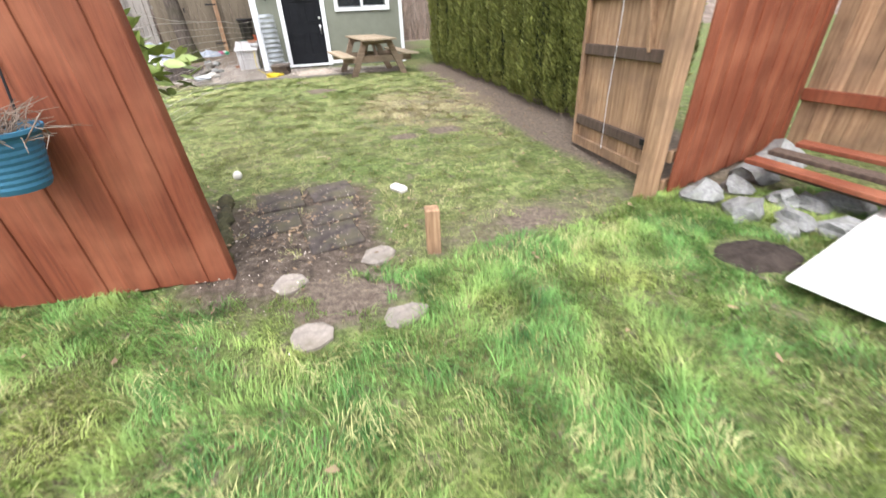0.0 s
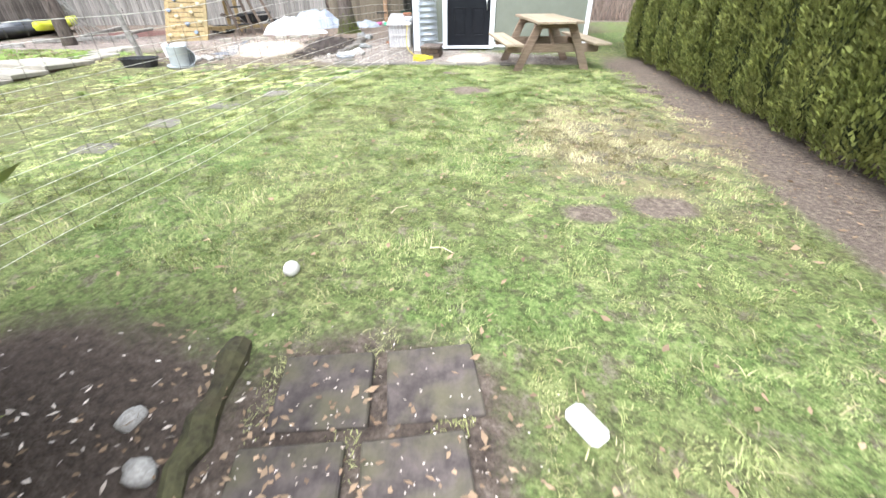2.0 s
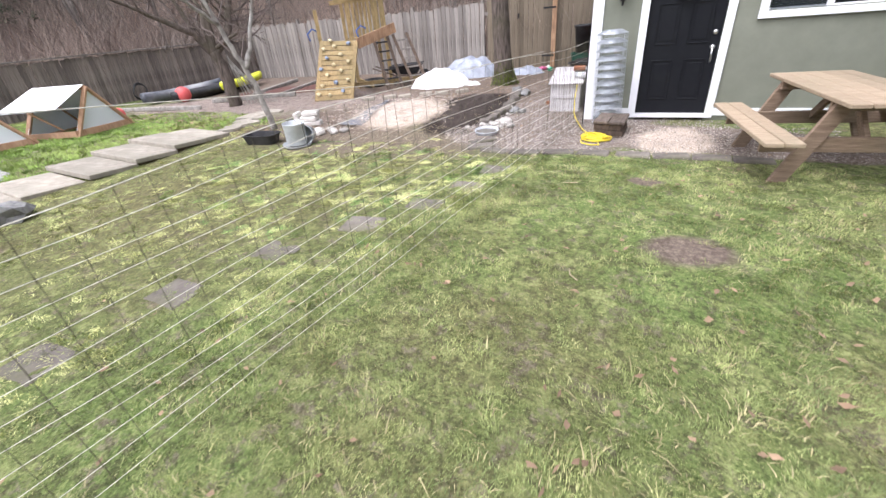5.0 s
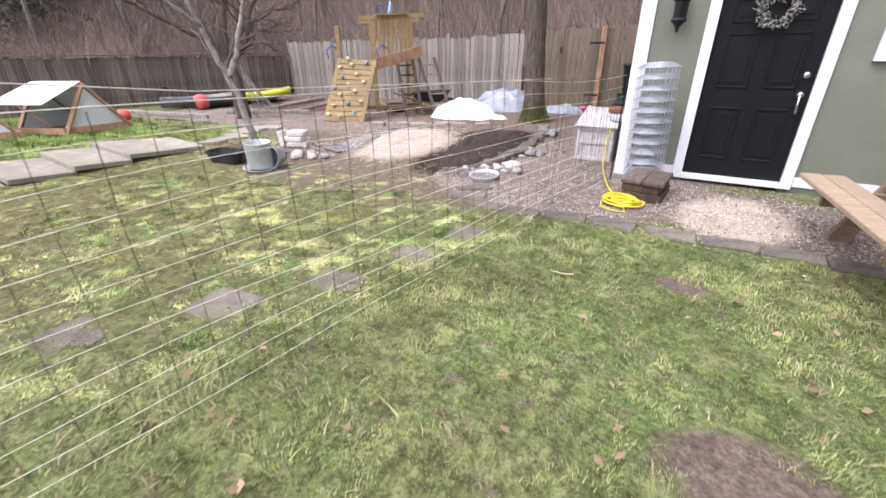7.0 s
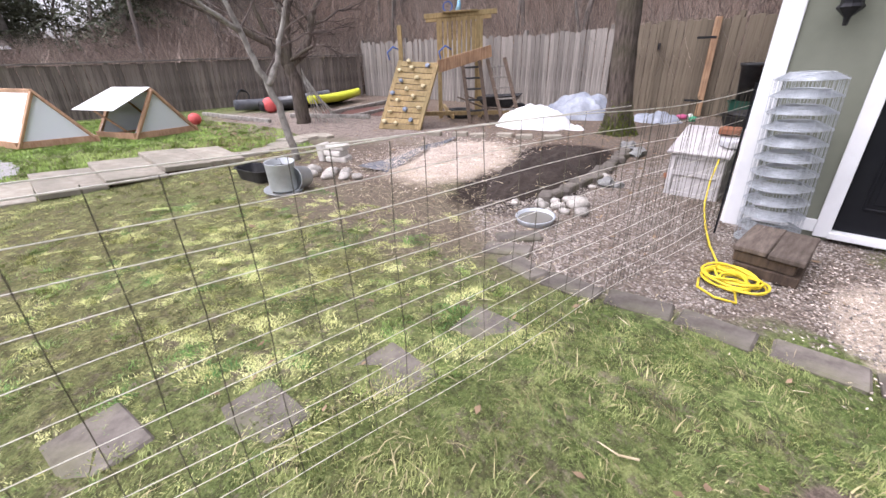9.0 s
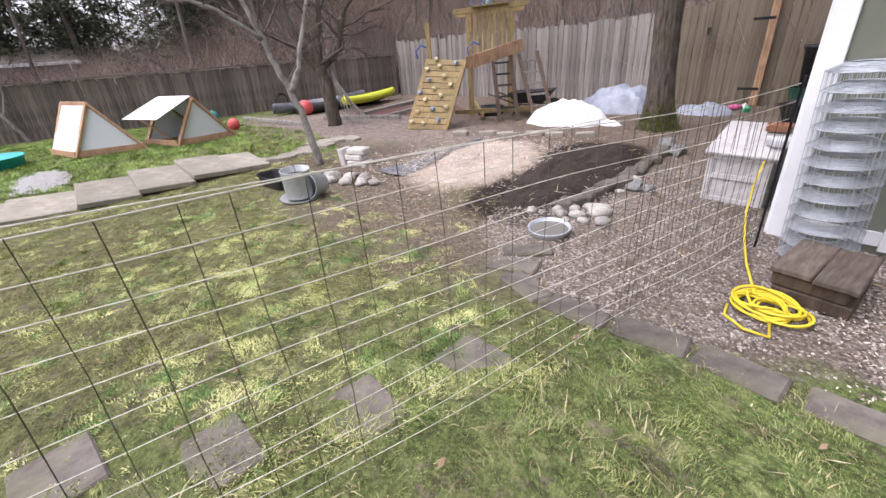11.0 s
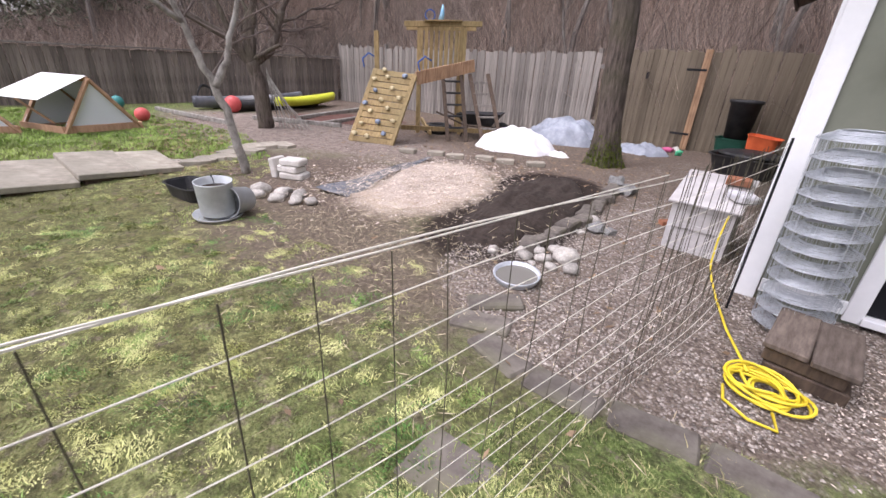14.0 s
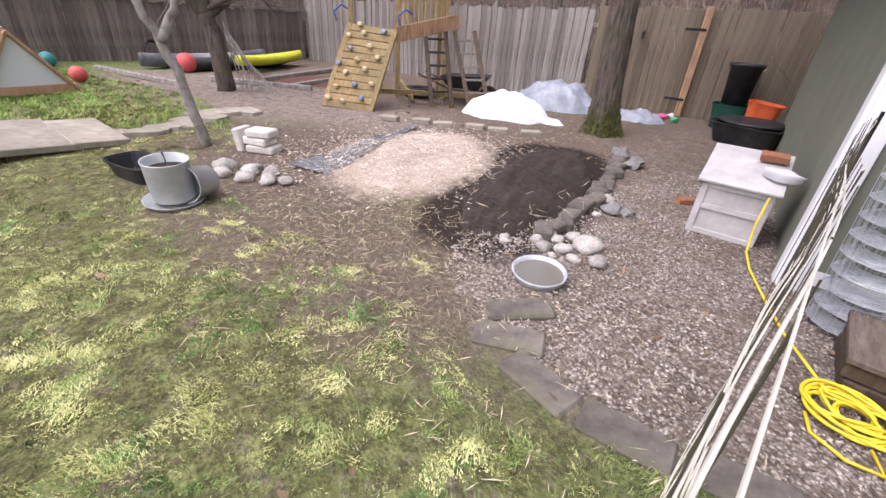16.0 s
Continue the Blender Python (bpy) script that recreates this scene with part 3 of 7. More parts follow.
for k in range(420):
    a = r.uniform(0, 2 * math.pi)
    d = 0.13 + r.gauss(0, 0.022)
    c = Vector((1.17 + d * math.cos(a), -0.02 - abs(r.gauss(0, 0.02)), 1.73 + d * math.sin(a)))
    e = Vector((r.gauss(0, 1), -abs(r.gauss(0, 0.6)), r.gauss(0, 1))).normalized() * r.uniform(0.03, 0.06)
    f = e.orthogonal().normalized() * r.uniform(0.006, 0.012)
    vs = [bm.verts.new(p) for p in (c, c + e * 0.5 + f, c + e, c + e * 0.5 - f)]
    bm.faces.new(vs)
WREATH = material("dry grey leaves", (0.12, 0.115, 0.1), (0.3, 0.29, 0.26), 12, 0.9, 0.0, per_piece=0.35)
solid("wreath", bm, WREATH, "dry grey leaf wreath hanging on the black door", "wreath", pose(*WALL_AT, 0, 0, 0, WALL_DEG))


# ---- picnic table ----
def picnic_table(m):
    t = thing("picnic_table", "weathered wooden picnic table with attached benches on the lawn", "table", m)
    for k in range(5):
        part("tabletop_plank", box(0.142, 1.75, 0.038, (-0.3 + 0.15 * k, 0, 0.75), bevel=0.006), TOP_WOOD, t)
    for s in (-1, 1):
        for k in range(2):
            part("bench_plank", box(0.142, 1.75, 0.038, (s * (0.64 + 0.15 * k), 0, 0.44), bevel=0.006), TOP_WOOD, t)
    for y in (-0.58, 0.58):
        for s in (-1, 1):
            part("leg", beam((s * 0.26, y, 0.73), (s * 0.6, y, -0.02), 0.045, 0.13, up=(1, 0, 0)), TABLE_WOOD, t)
        part("bench_beam", box(1.56, 0.04, 0.13, (0, y + (0.045 if y < 0 else -0.045), 0.355)), TABLE_WOOD, t)
        part("cleat", box(0.7, 0.04, 0.085, (0, y + (0.045 if y < 0 else -0.045), 0.688)), TABLE_WOOD, t)
        part("brace", beam((0, y * 0.92, 0.37), (0, y * 0.25, 0.72), 0.04, 0.08), TABLE_WOOD, t)
    return t


picnic_table(pose(-1.72, 10.7, 0.0, 0, 0, 24))


# ---- hedge of arborvitae ----
LEAFY = material("arborvitae sprays", (0.075, 0.09, 0.02), (0.25, 0.27, 0.065), 9, 0.7, 0.0, stain=(0.27, 0.27, 0.08), stain_scale=2.5, stain_amount=0.45, per_piece=0.3)
# near-black green: the shade deep between the sprays, put into the colour
HEDGE_SHADE = material("shaded hedge core", (0.02, 0.027, 0.009), (0.045, 0.055, 0.018), 9, 0.9, 0.2)


def sprays(n, radius, height, seed):
    """Small flat fan sprays over a ribbed column, as two arrays."""
    g = np.random.default_rng(seed)
    z = height * g.random(n) ** 0.9
    a = g.random(n) * 2 * np.pi
    taper = np.where(z < 0.25, 0.75 + z, 1.0) * np.clip((height - z) / (0.45 * height), 0.05, 1) ** 0.6
    ribs = 0.74 + 0.42 * np.abs(np.sin(a * 3.5 + 0.9 * np.sin(z * 1.4 + seed))) ** 0.6 + 0.1 * np.sin(a * 3 + z * 4) + 0.06 * np.sin(a * 11 + z * 9)
    rad = radius * taper * ribs * (1 - 0.22 * g.random(n) ** 2)
    c = np.stack([rad * np.cos(a), rad * np.sin(a), z + 0.05], -1)
    out = np.stack([np.cos(a), np.sin(a), np.zeros(n)], -1)
    up = np.stack([g.normal(0, 0.25, n), g.normal(0, 0.25, n), np.ones(n)], -1) + out * g.uniform(0.0, 0.75, n)[:, None]
    up /= np.linalg.norm(up, axis=1)[:, None]
    side = np.cross(up, out + g.normal(0, 0.7, (n, 3)))
    side /= np.linalg.norm(side, axis=1)[:, None]
    ln, wd = g.uniform(0.025, 0.06, n)[:, None], g.uniform(0.006, 0.014, n)[:, None]
    tip = out * g.uniform(0.0, 0.03, n)[:, None]
    v = np.stack([c - up * ln * 0.4, c + side * wd + up * ln * 0.25, c + up * ln + tip, c - side * wd + up * ln * 0.3], 1).reshape(-1, 3)
    f = np.arange(4 * n).reshape(-1, 4)
    return v, f


hedge_mesh = []
for k in range(3):
    v, f = sprays(26000, 0.365, 3.1, k + 1)
    ob = fast_mesh("foliage", v, f, LEAFY)
    hedge_mesh.append(ob.data)
    bpy.data.objects.remove(ob)
# added solid inside each tree, so gaps in the foliage look shaded
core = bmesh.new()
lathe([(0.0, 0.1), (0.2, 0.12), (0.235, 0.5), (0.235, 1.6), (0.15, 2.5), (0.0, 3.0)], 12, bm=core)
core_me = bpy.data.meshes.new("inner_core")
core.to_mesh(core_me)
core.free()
core_me.materials.append(HEDGE_SHADE)
r = random.Random(8)
for k in range(15):
    t = k / 11
    hx, hy = 2.12 - 2.0 * min(t, 1) + 1.3 * max(t - 1, 0), 4.75 + 7.1 * t
    tree = thing("arborvitae", "dense green arborvitae in a clipped hedge row", "hedge", pose(hx + r.uniform(-0.05, 0.05), hy, gz(hx, hy), r.uniform(-3, 3), r.uniform(-3, 3), r.uniform(0, 360)) @ Matrix.Scale(r.uniform(0.93, 1.08), 4), group="hedge row")
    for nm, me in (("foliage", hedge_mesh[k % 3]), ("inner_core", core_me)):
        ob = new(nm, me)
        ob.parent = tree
    part("trunk", tube([(0, 0, -0.05), (0, 0, 0.35)], 0.05, 8), BARK, tree)


# ---- gate, gate post and red fences by the gateway ----
def red_panel(name, a, b, height, label, seed, front=1, lean=0.0):
    """Board-on-board panel of red stained cedar; front is the side on which the overlapping boards stand."""
    r = random.Random(seed)
    a, b = Vector((*a, 0)), Vector((*b, 0))
    run = (b - a).length
    f = thing(name, label, "fence", pose(a.x, a.y, 0, 0, 0, math.degrees(math.atan2(b.y - a.y, b.x - a.x))), kind="structure")
    x, k = 0.0, 0
    while x < run - 0.05:
        w = 0.14
        y = (0.006 if k % 2 else -0.006) * front
        tilt = lean * (x / run) ** 3
        part("board", box(w, 0.016, height + r.uniform(-0.01, 0.01), (x + w / 2 - math.sin(radians(tilt)) * height / 2, y, height / 2 + 0.02), (0, r.uniform(-0.25, 0.25) - tilt, 0), bevel=0.003), RED_STAIN, f)
        x += 0.132
        k += 1
    for z in (0.3, height - 0.25):
        part("rail", box(run - 0.03 * lean, 0.04, 0.09, (run / 2 - 0.015 * lean, 0.055, z)), RAW_CEDAR, f)
    part("bottom_board", box(run, 0.03, 0.1, (run / 2, 0.06, 0.06)), RAW_CEDAR, f)
    return f


left_panel = red_panel("fence_left", (-6.2, 1.2), (-1.29, 2.17), 1.85, "red stained cedar board fence beside the gateway", 3, 1, 3.4)
part("end_board", box(0.02, 0.085, 1.87, (4.962, 0.03, 0.95), (0, -3.4, 0)), RED_STAIN, left_panel, "red stained end board")
right_panel = red_panel("fence_right", (1.73, 3.2), (3.45, 4.4), 1.85, "red stained cedar board fence beside the gate", 4, -1)


def cedar_fence(a, b, height):
    a, b = Vector((*a, 0)), Vector((*b, 0))
    run = (b - a).length
    f = thing("fence_cedar", "raw cedar board fence with red lower rail", "fence", pose(a.x, a.y, 0, 0, 0, math.degrees(math.atan2(b.y - a.y, b.x - a.x))), kind="structure")
    r = random.Random(9)
    for k in range(int(run / 0.142)):
        part("board", box(0.138, 0.018, height + r.uniform(-0.02, 0.02), (0.071 + 0.142 * k, 0, height / 2), bevel=0.003), RAW_CEDAR, f)
    part("rail", box(run, 0.04, 0.11, (run / 2, 0.035 * -1, 0.5)), RED_STAIN, f)
    part("rail", box(run, 0.04, 0.09, (run / 2, 0.035 * -1, 1.55)), RED_STAIN, f)
    return f


cedar_fence((3.5, 4.4), (5.3, 1.2), 1.85)

post = solid("gate_post", box(0.125, 0.125, 2.0, (0, 0, 0.97), bevel=0.008), RAW_CEDAR, "thick raw cedar gate post set in the grass", "post", pose(1.54, 3.17, 0, 0, 0, 25))


def open_gate(m):
    g = thing("gate", "raw cedar garden gate standing open against the hedge", "gate", m)
    r = random.Random(4)
    for k in range(8):
        part("board", box(0.138, 0.018, 1.72 + r.uniform(-0.015, 0.015), (0.1 + 0.142 * k, -0.03, 0.95), bevel=0.003), RAW_CEDAR, g)
    for z in (0.12, 0.33, 0.98, 1.42, 1.7):
        part("rail", box(1.16, 0.038, 0.088, (0.6, 0.002, z)), OLD_BEAM if z != 0.12 else RAW_CEDAR, g)
    part("stile", box(0.05, 0.042, 1.68, (1.16, 0.004, 0.95)), RAW_CEDAR, g)
    part("diagonal_brace", beam((0.2, 0.004, 1.0), (0.3, 0.004, 1.4), 0.035, 0.06, up=(0, 1, 0)), RAW_CEDAR, g)
    part("pull_cord", tube([(0.62, 0.03, 1.75), (0.6, 0.034, 1.2), (0.63, 0.032, 0.6), (0.62, 0.03, 0.15)], 0.0022, 5), WHITE_PAINT, g, "pale thin pull cord")
    part("hinge", box(0.2, 0.012, 0.05, (0.0, 0.03, 0.35)), DARK_METAL, g)
    part("hinge", box(0.2, 0.012, 0.05, (0.0, 0.03, 1.45)), DARK_METAL, g)
    return g


open_gate(pose(1.63, 3.42, 0.0, 0, 1.5, 103))
solid("short_post", box(0.088, 0.088, 0.34, (0, 0, 0.13), bevel=0.006), RAW_CEDAR, "short sawn-off square cedar post in the ground", "post", pose(-0.1, 2.47, 0, 0, 0, 8))


# ---- hanging pot on the red fence ----
POT = material("blue ribbed plastic", (0.03, 0.12, 0.2), (0.05, 0.17, 0.27), 5, 0.5, 0.05)
pot = thing("hanging_pot", "blue ribbed hanging pot with a dried out plant", "plant pot", pose(-1.84, 1.86, 0.74))
prof = [(0.0, 0.0), (0.1, 0.0)]
for k in range(8):
    prof += [(0.105 + 0.006 * k, 0.01 + 0.028 * k), (0.112 + 0.006 * k, 0.024 + 0.028 * k)]
prof += [(0.17, 0.235), (0.17, 0.25), (0.15, 0.25), (0.14, 0.2), (0.0, 0.2)]
part("pot", lathe(prof, 28), POT, pot, smooth=False)
r = random.Random(12)
bm = bmesh.new()
for k in range(150):
    a, e = r.uniform(0, 6.3), r.uniform(0.1, 1.2)
    l = r.uniform(0.12, 0.3)
    d = Vector((math.cos(a) * math.cos(e), math.sin(a) * math.cos(e), math.sin(e)))
    p0 = Vector((r.gauss(0, 0.06), r.gauss(0, 0.06), 0.2))
    p1 = p0 + d * l * 0.6
    p2 = p1 + (d + Vector((r.gauss(0, 0.6), r.gauss(0, 0.6), -0.4))) * l * 0.5
    tube([p0, p1, p2], [0.003, 0.0022, 0.0012], 4, bm, cap=False)
DEAD = material("dead stems", (0.14, 0.1, 0.075), (0.32, 0.25, 0.2), 8, 0.95, 0.0, per_piece=0.3)
part("dead_plant", bm, DEAD, pot)
part("hanger", tube([(0, 0.14, 0.25), (0, 0.2, 0.6), (0, 0.28, 0.62)], 0.005, 6), DARK_METAL, pot)
solid("wooden_tag", box(0.12, 0.02, 0.1, bevel=0.01), TOP_WOOD, "small pale wooden block fixed on the red fence", "block", pose(-1.6, 2.13, 1.41, 0, 4, 12))


# ---- broad-leaved shrubs ----
LAUREL = material("glossy shrub leaves", (0.12, 0.18, 0.04), (0.36, 0.45, 0.13), 3, 0.35, 0.0, stain=(0.3, 0.33, 0.08), stain_scale=4, per_piece=0.35, spec=0.5)


def shrub(name, label, m, rx, ry, rz, cz, n, leaf, seed):
    g = np.random.default_rng(seed)
    s = thing(name, label, "shrub", m)
    rr = random.Random(seed)
    bm = bmesh.new()
    for k in range(14):
        a = rr.uniform(0, 6.3)
        e = Vector((math.cos(a) * rx * rr.uniform(0.4, 0.9), math.sin(a) * ry * rr.uniform(0.4, 0.9), cz + rz * rr.uniform(-0.5, 0.8)))
        tube([(0.05 * math.cos(a), 0.05 * math.sin(a), -0.03), e * 0.5 + Vector((0, 0, 0.05)), e], [0.011, 0.008, 0.004], 6, bm)
    part("stem", bm, BARK, s)
    d = g.normal(0, 1, (n, 3))
    d /= np.linalg.norm(d, axis=1)[:, None]
    lump = 1 + 0.25 * np.sin(d[:, 0] * 5 + seed) * np.sin(d[:, 1] * 4) + 0.18 * np.sin(d[:, 2] * 7 + d[:, 0] * 3)
    c = d * (np.array([rx, ry, rz]) * (lump * g.uniform(0.45, 1.0, n) ** 0.5)[:, None]) + [0, 0, cz]
    c[:, 2] = np.maximum(c[:, 2], 0.04)
    out = d + g.normal(0, 0.55, (n, 3)) + [0, 0, 0.25]
    out /= np.linalg.norm(out, axis=1)[:, None]
    side = np.cross(out, g.normal(0, 1, (n, 3)))
    side /= np.linalg.norm(side, axis=1)[:, None]
    nrm = np.cross(side, out)
    ln = leaf * g.uniform(0.7, 1.25, n)[:, None]
    wd = ln * 0.21
    v = np.stack([c, c + out * ln * 0.3 + side * wd - nrm * 0.0, c + out * ln * 0.7 + side * wd * 0.85 - nrm * ln * 0.06, c + out * ln - nrm * ln * 0.14,
                  c + out * ln * 0.7 - side * wd * 0.85 - nrm * ln * 0.06, c + out * ln * 0.3 - side * wd, c + out * ln * 0.5 + nrm * ln * -0.09], 1).reshape(-1, 3)
    b = 7 * np.arange(n)[:, None]
    f = np.concatenate([b + np.array([[0, 1, 6]]), b + [[1, 2, 6]], b + [[2, 3, 6]], b + [[3, 4, 6]], b + [[4, 5, 6]], b + [[5, 0, 6]]])
    ob = fast_mesh("leaves", v, f, LAUREL, s)
    ob["kind"] = "stuff"
    return s


shrub("shrub", "leafy evergreen shrub behind the red fence", pose(-2.5, 2.56, 0), 0.8, 0.34, 0.56, 1.22, 2700, 0.11, 3)
shrub("low_shrub", "low leafy evergreen seedling in bare soil", pose(-2.42, 2.5, 0), 0.22, 0.2, 0.16, 0.2, 260, 0.08, 5)


# ---- wire fence across the lawn ----
def wire_fence():
    f = thing("wire_fence", "low welded wire mesh fence across the lawn", "fence")
    pts = [Vector(p) for p in ((-3.3, 2.15, 0), (-3.52, 3.8, 0), (-3.82, 6.0, 0), (-4.13, 8.1, 0), (-4.38, 9.75, 0), (-4.62, 11.45, 0))]
    lens = [0]
    for a, b in zip(pts, pts[1:]):
        lens.append(lens[-1] + (b - a).length)

    def along(s):
        for k in range(len(pts) - 1):
            if s <= lens[k + 1] or k == len(pts) - 2:
                t = (s - lens[k]) / (lens[k + 1] - lens[k])
                return pts[k].lerp(pts[k + 1], t)

    total = lens[-1]
    steps = [total * k / 70 for k in range(71)]
    for j in range(12):
        z = 0.03 + 1.13 * j / 11
        line = []
        for k, s in enumerate(steps):
            p = along(s)
            sag = 0.012 * math.sin(s * 2.3 + j) * (j / 11) + 0.02 * math.sin(s * 0.9 + 0.3 * j)
            line.append((p.x + 0.015 * math.sin(3 * s + j), p.y, gz(p.x, p.y) + z + sag * (0.3 + 0.7 * j / 11)))
        part("line_wire", tube(line, 0.0023 if j == 11 else 0.0016, 5), FENCE_WIRE, f)
    part("top_string", tube([(-3.28, 2.2, 1.62), (-3.63, 4.9, 1.52), (-3.82, 6.0, 1.39), (-3.99, 7.1, 1.27), (-4.18, 8.5, 1.225), (-4.375, 9.72, 1.19)], 0.002, 5), FENCE_WIRE, f, "slack pale string above the mesh")
    stay = tube([(0, 0, 0.0), (0.008, 0.004, 0.4), (-0.005, 0.0, 0.8), (0.004, 0, 1.16)], 0.0016, 4)
    me = bpy.data.meshes.new("stay_wire")
    stay.to_mesh(me)
    stay.free()
    me.materials.append(material("rusted stay wire", (0.05, 0.045, 0.03), (0.13, 0.12, 0.085), 10, 0.7, 0.0, metal=0.3))
    s = 0.1
    r = random.Random(2)
    while s < total:
        p = along(s)
        ob = new("stay_wire", me)
        ob.parent = f
        ob.matrix_basis = pose(p.x, p.y, gz(p.x, p.y) + 0.01, r.uniform(-1, 1), r.uniform(-1.5, 1.5), r.uniform(0, 360))
        s += 0.152 if s < lens[4] else 0.052
    for s in (0.0, total - 0.03):
        p = along(s)
        part("stake", tube([(p.x + 0.02, p.y, gz(p.x, p.y) - 0.1), (p.x + 0.02, p.y, gz(p.x, p.y) + (1.64 if s == 0 else 1.2))], 0.009, 6), DARK_METAL, f)
    return f


wire_fence()


# ---- roll of wire mesh, timber step and hose by the house corner ----
def mesh_roll(m):
    f = thing("wire_roll", "upright roll of galvanised wire mesh against the wall", "wire roll", m)
    r = random.Random(3)
    for j in range(12):
        z = 0.03 + 1.18 * j / 11
        ring = []
        for k in range(301):
            a = 2 * math.pi * k / 30
            rad = 0.202 - 0.009 * k / 30
            ring.append((rad * math.cos(a) + 0.003 * math.sin(5 * a), rad * math.sin(a), z + 0.0048 * k / 30 + r.uniform(-0.0015, 0.0015)))
        part("hoop", tube(ring, 0.0033, 5), GALV, f, smooth=True)
    up = tube([(0, 0, 0.02), (0, 0, 1.22)], 0.0013, 4)
    me = bpy.data.meshes.new("upright_wire")
    up.to_mesh(me)
    up.free()
    me.materials.append(GALV)
    for turn in range(3):
        n = 24
        for k in range(n):
            a = 2 * math.pi * (k + 0.37 * turn) / n
            ob = new("upright_wire", me)
            ob.parent = f
            ob.location = ((0.202 - 0.02 * turn) * math.cos(a), (0.202 - 0.02 * turn) * math.sin(a), 0.01 * turn)
    return f


mesh_roll(pose(-4.25, 11.47, 0.02, 1, -2, 0))


def timber_step(m):
    f = thing("timber_step", "stained timber step of stacked boards beside the wall", "step", m)
    for k in range(2):
        part("side_board", box(0.37 - 0.015 * k, 0.5 - 0.015 * k, 0.082, (0.008 * (-1) ** k, 0, 0.045 + 0.085 * k), (0, 0, (-1) ** k * 1.2), bevel=0.008), DARK_WOOD, f)
    for s in (-1, 1):
        part("top_board", box(0.198, 0.54, 0.04, (s * 0.1, -0.01 * s, 0.194), (0, 0, 0.8 * s), bevel=0.008), STEP_TOP, f)
    return f


STEP_TOP = material("brown weathered step board", (0.075, 0.058, 0.046), (0.17, 0.135, 0.11), 6, 0.85, 0.4, (6, 1, 1), stain=(0.05, 0.04, 0.032), stain_scale=4, per_piece=0.15)
timber_step(pose(-4.03, 11.08, 0, 0, 0, 12))
HOSE = material("yellow hose rubber", (0.62, 0.47, 0.02), (0.78, 0.62, 0.05), 4, 0.45, 0.05)
r = random.Random(7)
hose = thing("garden_hose", "coiled bright yellow hose lying on gravel", "hose", pose(-4.06, 10.64, 0.01))
coil = []
for k in range(260):
    a = 2 * math.pi * k / 26
    rad = 0.115 + 0.05 * math.sin(k * 0.137) + 0.02 * math.sin(k * 0.41)
    coil.append((rad * 1.15 * math.cos(a) + 0.03 * math.sin(k * 0.05), rad * math.sin(a) * 0.95, 0.012 + 0.07 * (k / 260) * (0.3 + 0.4 * math.sin(k * 0.29) ** 2)))
part("coil", tube(coil, 0.008, 7), HOSE, hose, smooth=True)
part("loose_end", tube([(0.1, -0.16, 0.02), (0.16, -0.26, 0.012), (0.05, -0.3, 0.012), (-0.08, -0.26, 0.012), (-0.13, -0.16, 0.02)], 0.008, 7), HOSE, hose, smooth=True)
lead = [(-0.1, 0.04, 0.04), (-0.22, 0.2, 0.03), (-0.38, 0.42, 0.012), (-0.6, 0.75, 0.012), (-0.8, 1.08, 0.012), (-0.9, 1.24, 0.06), (-0.94, 1.32, 0.25), (-0.95, 1.4, 0.45)]
part("lead", tube(lead, 0.008, 7), HOSE, hose, smooth=True)


# ---- white nest box ----
def nest_box(m):
    f = thing("nest_box", "scuffed white wooden nest box with sloping lid on gravel", "nest box", m)
    w, d, h0, h1 = 0.5, 0.52, 0.46, 0.62
    bm = bmesh.new()
    vs = [bm.verts.new(c) for c in ((-w / 2, 0, 0), (w / 2, 0, 0), (w / 2, d, 0), (-w / 2, d, 0), (-w / 2, 0, h0), (w / 2, 0, h0), (w / 2, d, h1), (-w / 2, d, h1))]
    for q in ((3, 2, 1, 0), (0, 1, 5, 4), (1, 2, 6, 5), (2, 3, 7, 6), (3, 0, 4, 7), (4, 5, 6, 7)):
        bm.faces.new([vs[k] for k in q])
    part("body", bm, OLD_WHITE, f)
    part("lid", box(w + 0.07, math.hypot(d, h1 - h0) + 0.09, 0.025, (0, d / 2 - 0.015, (h0 + h1) / 2 + 0.016), (math.degrees(math.atan2(h1 - h0, d)), 0, 0), bevel=0.005), OLD_WHITE, f)
    for s in (-1, 1):
        part("stile", box(0.05, 0.02, h0 - 0.02, (s * (w / 2 - 0.025), -0.012, h0 / 2)), OLD_WHITE, f)
    for z in (0.03, 0.25, h0 - 0.03):
        part("rail", box(w - 0.1, 0.018, 0.045, (0, -0.011, z), bevel=0.003), OLD_WHITE, f)
    return f


nest_box(pose(-5.24, 12.1, 0.0, 0, 0, 16))
BRICK = material("red clay brick", (0.26, 0.1, 0.055), (0.4, 0.18, 0.1), 12, 0.9, 0.3, stain=(0.2, 0.12, 0.09), stain_scale=7)
for x, y, z, a in ((-5.2, 12.5, 0.63, 20), (-5.78, 12.66, gz(-5.78, 12.66), 60)):
    solid("brick", box(0.19, 0.09, 0.057, (0, 0, 0.028), bevel=0.004), BRICK, "loose red clay brick", "brick", pose(x, y, z, 14 if z > 0.3 else 0, 0, a))
part_bag = rock(0.14, 0.1, 0.05, 4, 0.5)
CLOTH = material("white plastic sheet", (0.6, 0.6, 0.62), (0.78, 0.78, 0.8), 6, 0.4, 0.4, stain=(0.45, 0.43, 0.42), stain_scale=3, stain_amount=0.4)
solid("plastic_bag", part_bag, CLOTH, "crumpled white plastic bag on the nest box", "bag", pose(-5.03, 12.3, 0.54), smooth=True)


